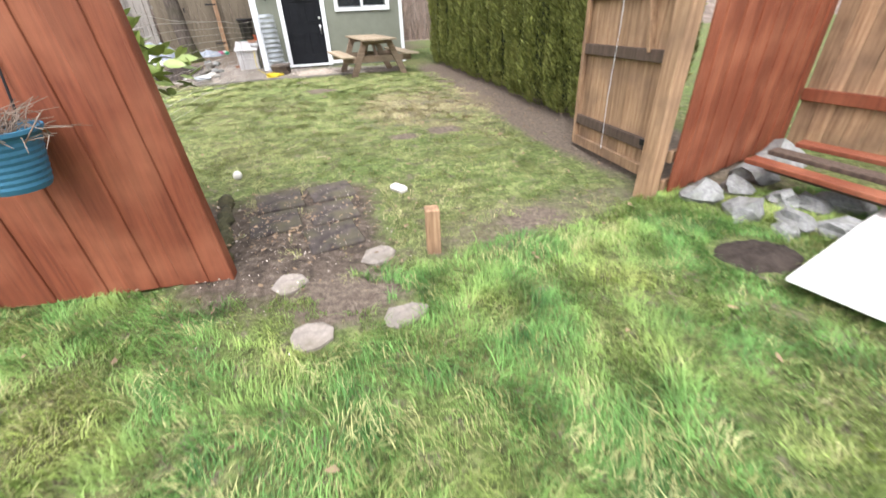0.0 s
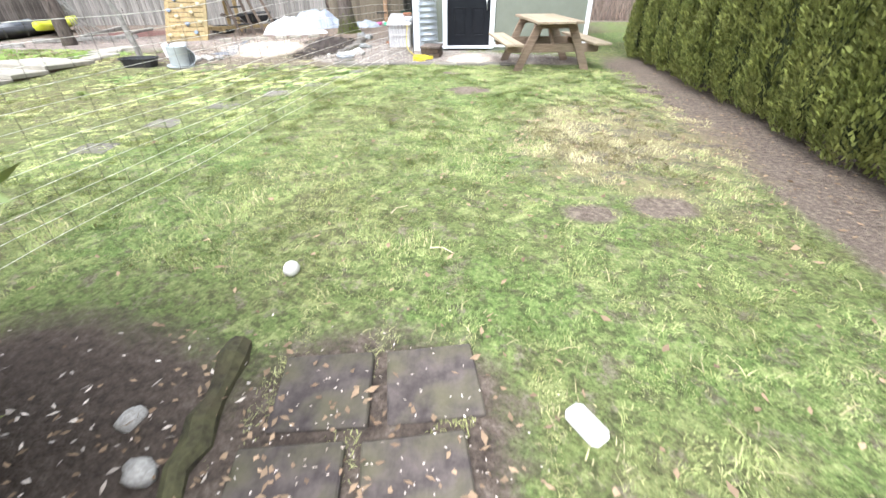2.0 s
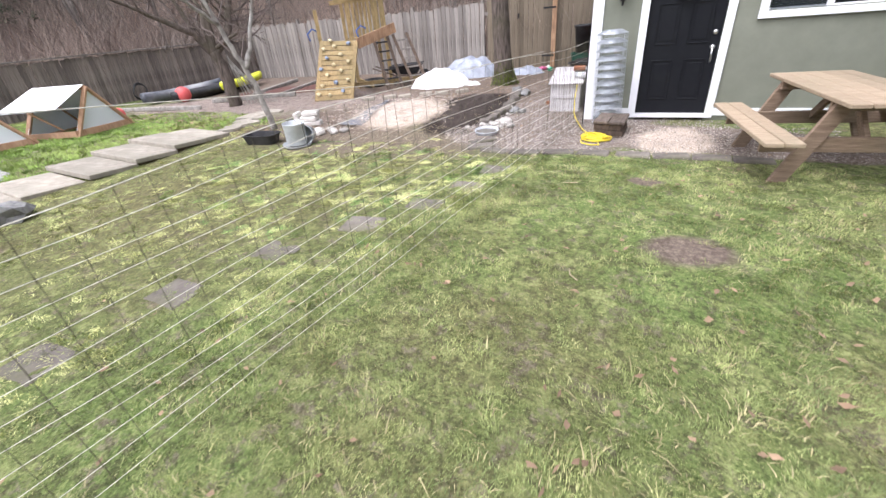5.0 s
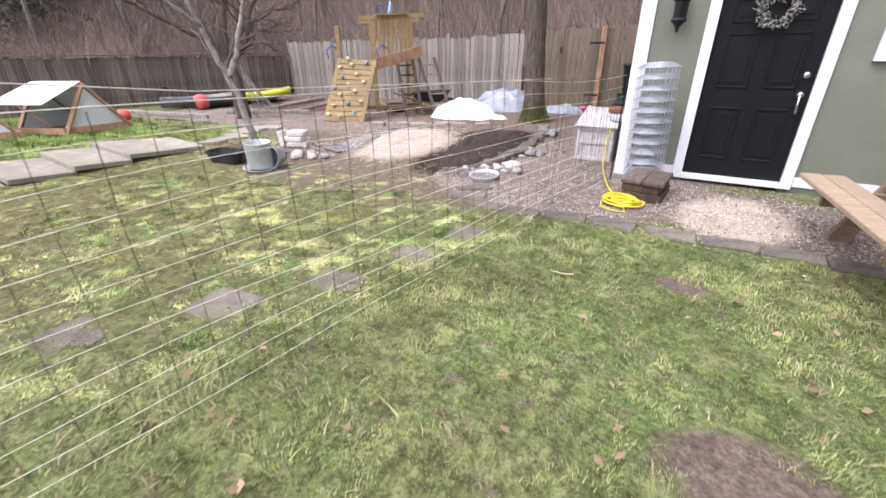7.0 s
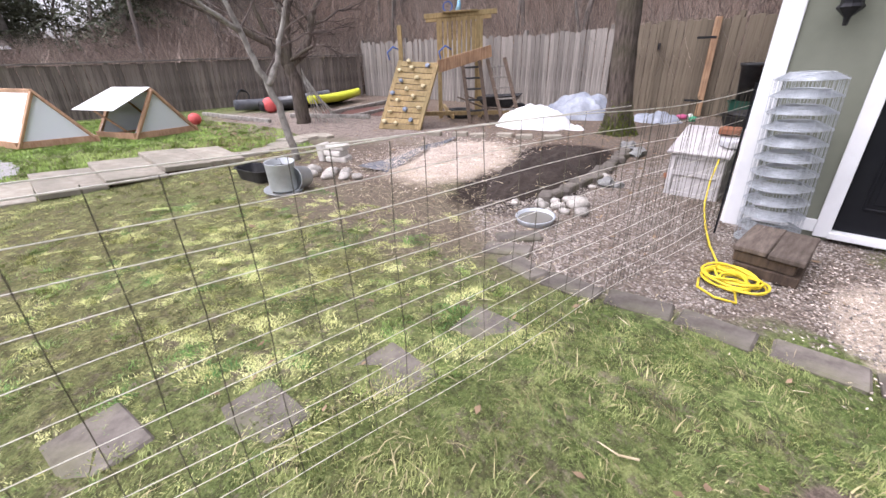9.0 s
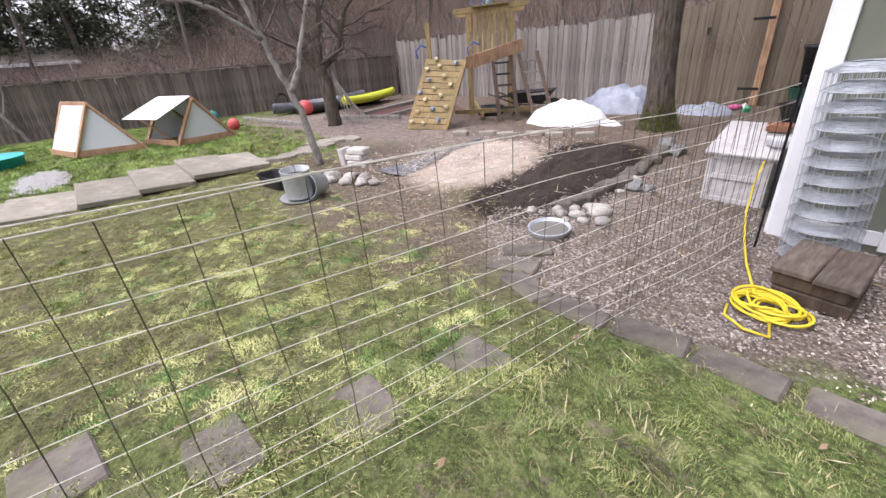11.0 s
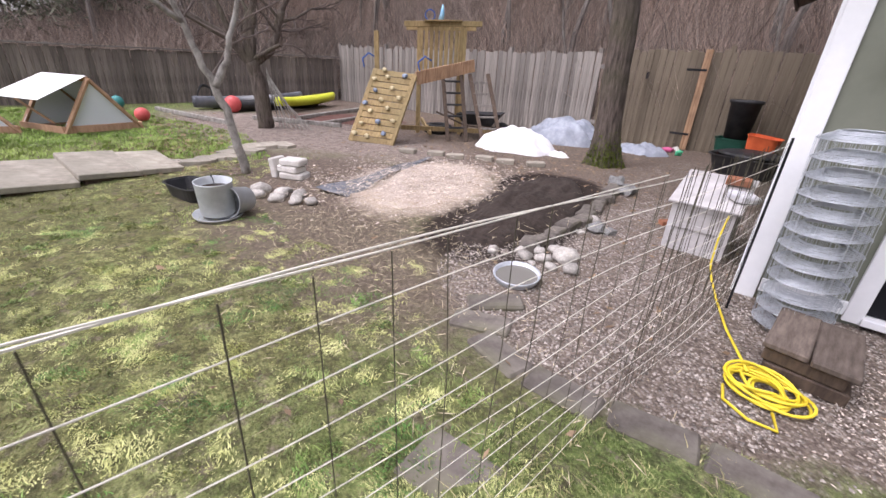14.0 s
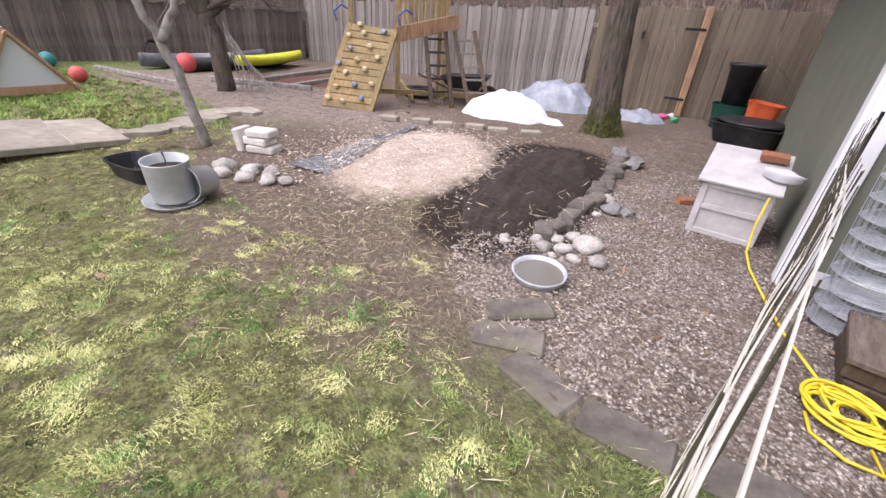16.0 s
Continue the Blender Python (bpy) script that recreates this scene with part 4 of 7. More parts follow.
# ---- stones, bowl and edging round the dug bed ----
def stone_mesh(seed, mat):
    me = bpy.data.meshes.new("stone")
    bm = rock(1, 0.78, 0.55, seed, 0.42 if mat is STONE else 0.75)
    for f in bm.faces:
        f.smooth = mat is STONE
    bm.to_mesh(me)
    bm.free()
    me.materials.append(mat)
    return me


stones_me = [stone_mesh(k, STONE) for k in range(5)]
rocks_me = [stone_mesh(k + 9, GREY_ROCK) for k in range(4)]


def stone(x, y, size, k, label, group="", z=0.0, mats=stones_me, name="stone"):
    ob = new(name, mats[k % len(mats)])
    ob.matrix_basis = pose(x, y, gz(x, y) - size * 0.1 + z, 0, 0, 47 * k) @ Matrix.Diagonal((size, size, size, 1))
    return tagged(ob, label, "stone", group)


r = random.Random(21)
for k, (x, y, s) in enumerate(((-5.86, 10.62, 0.07), (-5.75, 10.72, 0.075), (-5.98, 10.68, 0.06), (-5.88, 10.8, 0.065), (-5.62, 10.66, 0.06), (-5.68, 10.9, 0.12), (-5.5, 10.78, 0.085), (-5.99, 10.86, 0.055), (-5.83, 10.95, 0.07), (-6.08, 10.44, 0.045), (-6.13, 10.48, 0.05), (-5.74, 10.58, 0.04), (-6.22, 11.95, 0.09), (-6.05, 11.55, 0.045), (-6.2, 11.62, 0.04))):
    stone(x, y, s, k, "pale rounded river stone beside the gravel", "river stones")
for k in range(16):
    t = k / 15
    x, y = -6.0 - 0.95 * t ** 1.25 + r.uniform(-0.04, 0.04), 10.8 + 2.5 * t + r.uniform(-0.05, 0.05)
    b = box(r.uniform(0.2, 0.3), r.uniform(0.12, 0.18), 0.09, (0, 0, 0.03), bevel=0.015)
    solid("edging_stone", b, PAVER, "dark rough edging stone along the dug bed", "edging stone", pose(x, y, gz(x, y), r.uniform(-5, 5), r.uniform(-5, 5), 115 + r.uniform(-18, 18)), group="bed edging")
for k, (x, y, s) in enumerate(((-6.02, 11.75, 0.11), (-5.93, 11.82, 0.08), (-6.75, 13.3, 0.14), (-7.1, 13.55, 0.16))):
    stone(x, y, s, k, "dark lumpy rock by the bed", "", mats=rocks_me, name="rock")
bowl_me = lathe([(0.0, 0.012), (0.13, 0.012), (0.155, 0.03), (0.17, 0.07), (0.182, 0.072), (0.178, 0.06), (0.165, 0.025), (0.14, 0.0), (0.0, 0.0)], 32)
bowl = thing("water_bowl", "grey metal water bowl standing on gravel", "bowl", pose(-5.6, 10.28, 0.01, 3, 2, 0))
part("pan", bowl_me, GALV, bowl, smooth=True)
WATER = bpy.data.materials.new("still water")
WATER.use_nodes = True
wp = WATER.node_tree.nodes["Principled BSDF"]
wp.inputs["Base Color"].default_value = (0.16, 0.15, 0.13, 1)
wp.inputs["Roughness"].default_value = 0.05
part("water", lathe([(0.0, 0.045), (0.16, 0.045)], 32), WATER, bowl)
r = random.Random(31)
for k, (x, y, a) in enumerate(((-5.42, 9.93, 60), (-5.28, 9.7, 40), (-4.98, 9.6, 5), (-4.58, 9.68, 22), (-4.2, 9.86, 26), (-3.82, 10.0, 18), (-3.4, 10.15, 20), (-3.02, 10.3, 20), (-2.64, 10.42, 14), (-2.26, 10.5, 12))):
    solid("edging_block", box(0.38, 0.19, 0.1, (0, 0, -0.025), bevel=0.014), PAVER, "flat dark concrete edging block between lawn and gravel", "edging block", pose(x, y, gz(x, y), r.uniform(-2, 2), r.uniform(-2, 2), a + r.uniform(-4, 4)), group="lawn edging")


def mound(name, cx, cy, rx, ry, h, deg, mat, label, category, rough=0.3, seed=1, n=48, kind="stuff"):
    """A low heap with a broken surface, thin at its border."""
    bm = bmesh.new()
    rows = []
    for i in range(n + 1):
        row = []
        for j in range(n + 1):
            u, v = 2 * i / n - 1, 2 * j / n - 1
            d = math.sqrt(u * u + v * v) + 0.12 * noise.noise(Vector((u * 2.3, v * 2.3, seed)))
            z = h * max(0, 1 - d * d) ** 0.8 * (1 + rough * noise.noise(Vector((u * 4, v * 4, seed + 3)))) + 0.25 * rough * h * noise.noise(Vector((u * 13, v * 13, seed)))
            row.append(bm.verts.new((u * rx, v * ry, z if d < 0.98 else -0.03)))
        rows.append(row)
    for i in range(n):
        for j in range(n):
            bm.faces.new((rows[i][j], rows[i + 1][j], rows[i + 1][j + 1], rows[i][j + 1]))
    return solid(name, bm, mat, label, category, pose(cx, cy, gz(cx, cy) - 0.01, 0, 0, deg), kind=kind, smooth=True)


SHAVING = material("pale wood shavings", (0.4, 0.32, 0.25), (0.68, 0.6, 0.52), 55, 0.95, 0.7, stain=(0.35, 0.26, 0.2), stain_scale=5, stain_amount=0.5)
SOIL = material("dark dug soil", (0.018, 0.013, 0.01), (0.055, 0.041, 0.033), 22, 0.98, 0.9, stain=(0.07, 0.053, 0.043), stain_scale=3, stain_amount=0.4)
mound("shavings_heap", -8.32, 11.1, 1.2, 0.72, 0.045, 125, SHAVING, "low heap of pale wood shavings on bare earth", "shavings", seed=2)
mound("soil_heap", -6.95, 11.7, 1.55, 0.56, 0.17, 117, SOIL, "low bank of dark freshly dug soil", "soil", 0.5, seed=5)
TARP_WHITE = material("white tarpaulin", (0.72, 0.72, 0.73), (0.86, 0.86, 0.87), 5, 0.5, 0.35, stain=(0.55, 0.53, 0.5), stain_scale=3, stain_amount=0.35)
TARP_GREY = material("grey blue tarpaulin", (0.2, 0.22, 0.26), (0.38, 0.41, 0.46), 5, 0.4, 0.6, stain=(0.2, 0.21, 0.24), stain_scale=3, stain_amount=0.5)
mound("white_tarp", -9.75, 13.95, 0.82, 0.6, 0.42, 35, TARP_WHITE, "white tarpaulin draped over a heap", "tarp", 0.2, 7, 44, kind="")
mound("white_tarp_end", -8.98, 14.28, 0.28, 0.16, 0.08, 20, TARP_WHITE, "loose corner of white tarpaulin on earth", "tarp", 0.7, 8, 20, kind="")
mound("grey_tarp", -10.05, 15.75, 1.0, 0.6, 0.5, 20, TARP_GREY, "crumpled grey blue tarpaulin over a pile", "tarp", 0.36, 9, 44, kind="")
mound("grey_tarp_small", -8.55, 16.3, 0.55, 0.35, 0.18, 30, TARP_GREY, "crumpled grey plastic sheet on the ground", "tarp", 0.6, 10, 26, kind="")
SLATE = material("black weed cloth", (0.06, 0.065, 0.075), (0.2, 0.21, 0.23), 9, 0.7, 0.5, stain=(0.25, 0.22, 0.19), stain_scale=3)
bm = bmesh.new()
rows = []
for i in range(30):
    t = i / 29
    p = Vector((-8.28, 9.72, 0)).lerp(Vector((-9.6, 11.85, 0)), t)
    n = Vector((-0.81, -0.59, 0))
    w = 0.17 + 0.07 * math.sin(5 * t + 1) - 0.06 * t
    rows.append([bm.verts.new((p + n * w * s).to_tuple()[:2] + (0.03 + 0.03 * math.sin(9 * t + 2 * s) * abs(s) + gz(p.x, p.y),)) for s in (-1, -0.4, 0.3, 1)])
for a, b in zip(rows, rows[1:]):
    for k in range(3):
        bm.faces.new((a[k], a[k + 1], b[k + 1], b[k]))
solid("weed_cloth", bm, SLATE, "strip of wrinkled black weed cloth edging the bed", "cloth", smooth=True)
for k in range(6):
    x, y = -10.15 + 0.33 * k, 11.75 + 0.29 * k + 0.1 * (k % 2)
    solid("paving_brick", box(0.3, 0.14, 0.08, (0, 0, 0.03), bevel=0.01), CONCRETE, "pale concrete brick lying in a row on earth", "brick", pose(x, y, gz(x, y), 2, -2, 35 + 9 * (k % 3)), group="brick row")

# ---- feeder, tub, blocks and slabs ----
ENAMEL = material("pale grey galvanised steel", (0.42, 0.45, 0.46), (0.56, 0.58, 0.58), 7, 0.5, 0.1, metal=0.25, stain=(0.33, 0.33, 0.3), stain_scale=4, stain_amount=0.4)
feeder = thing("poultry_feeder", "pale grey galvanised poultry feeder on bare ground", "feeder", pose(-8.05, 8.5, gz(-8.05, 8.5), 0, 3, 0))
part("pan", lathe([(0.0, 0.0), (0.2, 0.0), (0.225, 0.05), (0.232, 0.052), (0.228, 0.04), (0.205, 0.012), (0.0, 0.012)], 32), ENAMEL, feeder, smooth=True)
part("hopper", lathe([(0.15, 0.05), (0.155, 0.06), (0.168, 0.36), (0.173, 0.37), (0.172, 0.38), (0.163, 0.375), (0.15, 0.07)], 32), ENAMEL, feeder, smooth=True)
part("feed", lathe([(0.0, 0.3), (0.16, 0.3)], 24), SOIL, feeder, "dark feed inside")
part("bail", tube([(0.166, 0, 0.36), (0.12, 0, 0.41), (0.0, 0, 0.43), (-0.12, 0, 0.41), (-0.166, 0, 0.36)], 0.004, 6), DARK_METAL, feeder)
BLACK_PLASTIC = material("black plastic", (0.012, 0.012, 0.013), (0.03, 0.03, 0.032), 6, 0.5, 0.15, stain=(0.06, 0.055, 0.05), stain_scale=3)


def tub(name, w, d, h, label, m, mat):
    """An open tapered tub."""
    bm = bmesh.new()
    rings = []
    for s, z in ((0.82, 0.0), (1.0, h), (1.06, h), (1.06, h - 0.015), (0.95, h - 0.012), (0.78, 0.015)):
        ring = []
        for k in range(24):
            a = 2 * math.pi * k / 24
            c, q = math.cos(a), math.sin(a)
            ring.append(bm.verts.new((w / 2 * s * math.copysign(abs(c) ** 0.5, c), d / 2 * s * math.copysign(abs(q) ** 0.5, q), z)))
        rings.append(ring)
    for lo, hi in zip(rings, rings[1:]):
        for k in range(24):
            bm.faces.new((lo[k], lo[(k + 1) % 24], hi[(k + 1) % 24], hi[k]))
    bm.faces.new(rings[0][::-1])
    bm.faces.new(rings[-1])
    return solid(name, bm, mat, label, "tub", m)


tub("mixing_tub", 0.62, 0.36, 0.16, "shallow black plastic tub beside the feeder", pose(-8.85, 8.32, 0.0, 0, 0, 25), BLACK_PLASTIC)
solid("pail", lathe([(0.0, 0.0), (0.12, 0.0), (0.15, 0.26), (0.16, 0.26), (0.145, 0.25), (0.11, 0.02), (0.0, 0.02)], 20), ENAMEL, "grey metal pail tipped on its side", "pail", pose(-8.12, 8.78, 0.13, 82, 0, 40), smooth=True)
r = random.Random(41)
for k, (x, y, s) in enumerate(((-8.75, 9.02, 0.13), (-8.55, 8.95, 0.1), (-8.5, 9.2, 0.11), (-8.32, 9.1, 0.1), (-8.3, 9.35, 0.09), (-8.15, 9.28, 0.1), (-8.05, 9.42, 0.085), (-8.6, 9.3, 0.07), (-8.42, 9.4, 0.08))):
    stone(x, y, s, k + 2, "pale flat stone on bare earth", "pale stones")
CAST = material("pale cast block", (0.55, 0.52, 0.47), (0.74, 0.71, 0.66), 9, 0.9, 0.3, stain=(0.42, 0.39, 0.33), stain_scale=4, per_piece=0.1)
blocks = thing("block_stack", "stack of pale cast wall blocks on earth", "blocks", pose(-9.2, 9.52, gz(-9.2, 9.52), 0, 0, 38))
for k in range(3):
    part("block", box(0.34 - 0.02 * k, 0.22, 0.085, (0.02 * (-1) ** k, 0, 0.045 + 0.09 * k), (0, 0, 5 * (-1) ** k), bevel=0.016), CAST, blocks)
part("block", box(0.09, 0.24, 0.26, (-0.24, 0.0, 0.13), (0, -8, 0), bevel=0.014), CAST, blocks)
for k, (x, y, w, d, a, z) in enumerate(((-9.98, 6.13, 0.68, 1.15, 16, 0.05), (-10.17, 6.76, 0.68, 1.2, 16, 0.085), (-10.42, 7.36, 0.64, 1.2, 18, 0.115), (-10.52, 7.9, 0.52, 1.05, 17, 0.08), (-9.8, 5.44, 0.74, 1.0, 14, 0.02), (-9.65, 4.7, 0.85, 0.95, 12, 0.05))):
    solid("concrete_slab", box(d, w, 0.07, (0, 0, 0), bevel=0.008), CONCRETE, "weathered concrete paving slab with a raised edge", "slab", pose(x, y, gz(x, y) + z, -4, 3, a), group="slab path")
    solid("slab_support", box(d * 0.92, w * 0.85, z + 0.04, (0, 0, 0), bevel=0.01), DARK_WOOD, "dark timber under a paving slab", "timber", pose(x, y, gz(x, y) + (z + 0.04) / 2 - 0.058, 0, 0, a))
for k in range(14):
    t = k / 13
    x, y = -10.5 - 1.1 * t + r.uniform(-0.2, 0.2), 8.3 + 1.5 * t + r.uniform(-0.25, 0.25)
    bm = bmesh.new()
    n = 7
    ring = [(r.uniform(0.14, 0.26) * math.cos(6.283 * j / n), r.uniform(0.14, 0.26) * math.sin(6.283 * j / n)) for j in range(n)]
    lo, hi = [bm.verts.new((*c, -0.02)) for c in ring], [bm.verts.new((c[0] * 0.94, c[1] * 0.94, 0.05)) for c in ring]
    bm.faces.new(hi)
    for j in range(n):
        bm.faces.new((lo[j], lo[(j + 1) % n], hi[(j + 1) % n], hi[j]))
    solid("flagstone", bm, CONCRETE, "pale broken flagstone in an old path", "flagstone", pose(x, y, gz(x, y), r.uniform(-4, 4), r.uniform(-4, 4), 0), group="flagstone path")


# ---- stones and pavers at the gateway and in the lawn ----
for k, (x, y, a) in enumerate(((-5.0, 4.85, 20), (-5.05, 5.65, 15), (-4.95, 6.42, 18), (-4.7, 7.12, 25), (-4.5, 7.72, 20), (-4.46, 8.33, 15), (-4.5, 8.95, 20))):
    solid("stepping_stone", box(0.36, 0.29, 0.05, (0, 0, -0.02), bevel=0.01), PAVER, "square grey stepping stone sunk in the lawn", "paver", pose(x, y, gz(x, y), 0, 0, a), group="stepping stones")
for i in range(2):
    for j in range(3):
        x, y = -1.62 + 0.38 * (i + 0.5) + 0.1 * (j + 0.5), 3.38 + 0.18 * (i + 0.5) - 0.39 * (j + 0.5)
        if (i, j) == (0, 2):
            continue
        solid("garden_paver", box(0.36, 0.34, 0.05, (0, 0, -0.002), bevel=0.008), GATE_PAVER, "dark paver strewn with dry bits at the gateway", "paver", pose(x, y, gz(x, y), 1, -1, 24 + 3 * i), group="gateway pavers")
r = random.Random(77)
for k, (x, y, sx, sy, a, lab) in enumerate(((-0.93, 2.12, 0.13, 0.12, 10, "flat pale stone at the gateway"), (-0.44, 2.43, 0.17, 0.12, 20, "flat pale stone at the gateway"), (-0.24, 1.82, 0.16, 0.11, 30, "flat grey stone half sunk in grass"), (-0.68, 1.68, 0.13, 0.12, -10, "flat pinkish stone half sunk in grass"))):
    bm = bmesh.new()
    ring = [(sx * r.uniform(0.55, 0.95) * math.cos(6.283 * q / 9), sy * r.uniform(0.6, 0.95) * math.sin(6.283 * q / 9)) for q in range(9)]
    low, mid, top = [[bm.verts.new((c[0] * g, c[1] * g, z + r.uniform(-0.002, 0.002))) for c in ring] for g, z in ((1.0, -0.04), (1.0, 0.012), (0.88, 0.02))]
    bm.faces.new(top)
    for lo, hi in ((low, mid), (mid, top)):
        for q in range(9):
            bm.faces.new((lo[q], lo[(q + 1) % 9], hi[(q + 1) % 9], hi[q]))
    solid("flat_stone", bm, FLAT_STONE, lab, "stone", pose(x, y, gz(x, y), 1, -2, a))
stone(-1.75, 2.79, 0.06, 4, "pale round cobble on dark soil")
stone(-1.96, 2.92, 0.056, 2, "pinkish round cobble on dark soil")
solid("white_ball", rock(0.042, 0.048, 0.046, 2, 0.05), CAST, "small white ball lying in the grass", "ball", pose(-1.99, 3.87, gz(-1.99, 3.87)), smooth=True)
solid("white_brick", box(0.155, 0.085, 0.055, (0, 0, 0.028), bevel=0.018), CAST, "white painted brick lying in the grass", "brick", pose(-0.42, 3.46, gz(-0.42, 3.46), 4, 3, -38))
MOSSY = material("mossy timber", (0.025, 0.02, 0.014), (0.105, 0.1, 0.045), 14, 0.95, 0.8, stain=(0.05, 0.035, 0.025), stain_scale=7, stain_amount=0.8)
edge = bmesh.new()
tube([(-1.86 + 0.46 * k / 12 + 0.015 * math.sin(3 * k), 3.35 - 1.03 * k / 12, 0.015 + 0.012 * math.sin(2.3 * k)) for k in range(13)], [0.05 + 0.014 * math.sin(1.7 * k) for k in range(13)], 9, edge)
solid("edging_timber", edge, MOSSY, "old mossy timber edging the soil bed", "timber")
solid("pole", tube([(-2.45, 2.36, 0.07), (-2.0, 2.43, 0.06), (-1.58, 2.5, 0.05)], [0.03, 0.028, 0.024], 10), DARK_WOOD, "dark round pole lying on soil", "pole")
MAT = material("ribbed red brown mat", (0.06, 0.035, 0.03), (0.2, 0.11, 0.1), 5, 0.8, 0.6, (30, 1, 1), stain=(0.08, 0.06, 0.05), stain_scale=4)
mat_base = thing("ribbed_mat", "ribbed red brown mat lying behind the red fence", "mat", pose(-1.6, 2.45, 0.01, 0, 0, 12))
rib_me = part("rib", box(0.026, 0.3, 0.016, (-0.35, 0.0, 0.008), bevel=0.004), MAT, mat_base).data
for k in range(1, 17):
    rib = new("rib", rib_me)
    rib.parent = mat_base
    rib.location = (0.028 * k, 0, 0.004 * (k % 2))
r = random.Random(51)
for k, (x, y, s) in enumerate(((1.95, 3.12, 0.16), (2.1, 2.84, 0.15), (2.32, 2.66, 0.13), (2.55, 2.5, 0.14), (2.5, 2.98, 0.13), (2.3, 3.25, 0.14), (2.62, 3.5, 0.18), (2.85, 2.9, 0.16), (2.95, 3.75, 0.24), (2.2, 2.55, 0.09))):
    stone(x, y, s, k, "grey rough rock bordering the bed", "border rocks", mats=rocks_me, name="rock")
PLANKS = ((2.36, 3.3, 0.25, 3.2, 1.7, 0.2, RED_STAIN), (2.56, 3.36, 0.29, 3.45, 1.8, 0.24, OLD_BEAM), (2.78, 3.4, 0.33, 3.75, 1.95, 0.29, RED_STAIN), (2.5, 3.25, 0.2, 3.3, 1.75, 0.14, DARK_WOOD))
for k, (x0, y0, z0, x1, y1, z1, mt) in enumerate(PLANKS):
    solid("plank", beam((x0, y0, z0), (x1, y1, z1), 0.14, 0.035), mt, "loose cedar plank resting on rocks", "plank", group="plank pile")
stone(2.62, 2.9, 0.13, 2, "large grey rock under the planks", mats=rocks_me, name="rock")
stone(3.05, 2.2, 0.13, 5, "large grey rock under the planks", mats=rocks_me, name="rock")
solid("white_sheet", box(1.3, 1.1, 0.02, (0.65, -0.55, 0.01), bevel=0.003), material("white foam board", (0.8, 0.78, 0.74), (0.86, 0.84, 0.8), 3, 0.6, 0.05), "cream white board lying on the grass", "board", pose(1.76, 1.96, 0.06, 0, -2, 32))
mound("soil_patch", 1.86, 2.3, 0.27, 0.2, 0.06, 10, SOIL, "small dark heap of soil on the grass", "soil", 0.5, 12, 20)

# ---- at the far side of the lawn: plywood, planter and urn ----
PLY = material("pale plywood", (0.4, 0.33, 0.24), (0.56, 0.48, 0.37), 4, 0.7, 0.1, (1, 6, 1), stain=(0.4, 0.33, 0.24), stain_scale=2)
solid("plywood_sheet", box(1.2, 0.9, 0.04, (0, 0, 0.03), bevel=0.004), PLY, "pale plywood sheet lying on the lawn", "plywood", pose(-6.15, 3.85, gz(-6.15, 3.85), 0, 0, 25))
planter = thing("planter_bed", "raised timber planter of dark and red boards", "planter", pose(-8.75, 3.75, 0, 0, 0, 35))
for y in (-0.5, 0.5):
    for k in range(2):
        part("side_board", box(1.5, 0.04, 0.17, (0, y, 0.1 + 0.18 * k)), DARK_WOOD if k == 0 else RED_STAIN, planter)
for x in (-0.75, 0.75):
    for k in range(2):
        part("end_board", box(0.04, 1.04, 0.17, (x, 0, 0.1 + 0.18 * k)), DARK_WOOD if k == 0 else RED_STAIN, planter)
part("soil", box(1.42, 0.92, 0.2, (0, 0, 0.2), bevel=0), SOIL, planter)
solid("urn", lathe([(0.0, 0.0), (0.13, 0.0), (0.14, 0.03), (0.08, 0.07), (0.09, 0.1), (0.17, 0.22), (0.2, 0.34), (0.24, 0.37), (0.24, 0.39), (0.2, 0.39), (0.17, 0.33), (0.0, 0.3)], 24), CAST, "white footed garden urn on the lawn", "urn", pose(-8.0, 4.52, gz(-8.0, 4.52)), smooth=True)
stone(-8.45, 5.02, 0.26, 1, "grey flat rock beside the urn", mats=rocks_me, name="rock")
solid("board_end", box(0.7, 0.25, 0.06, (0, 0, 0.05)), CONCRETE, "pale stone slab resting beside the urn", "slab", pose(-8.75, 4.75, 0.12, 4, 5, 30))
solid("black_crate", box(0.35, 0.3, 0.28, (0, 0, 0.14), bevel=0.02), BLACK_PLASTIC, "black plastic crate standing in the planter", "crate", pose(-8.6, 4.1, 0.3, 0, 0, 20))


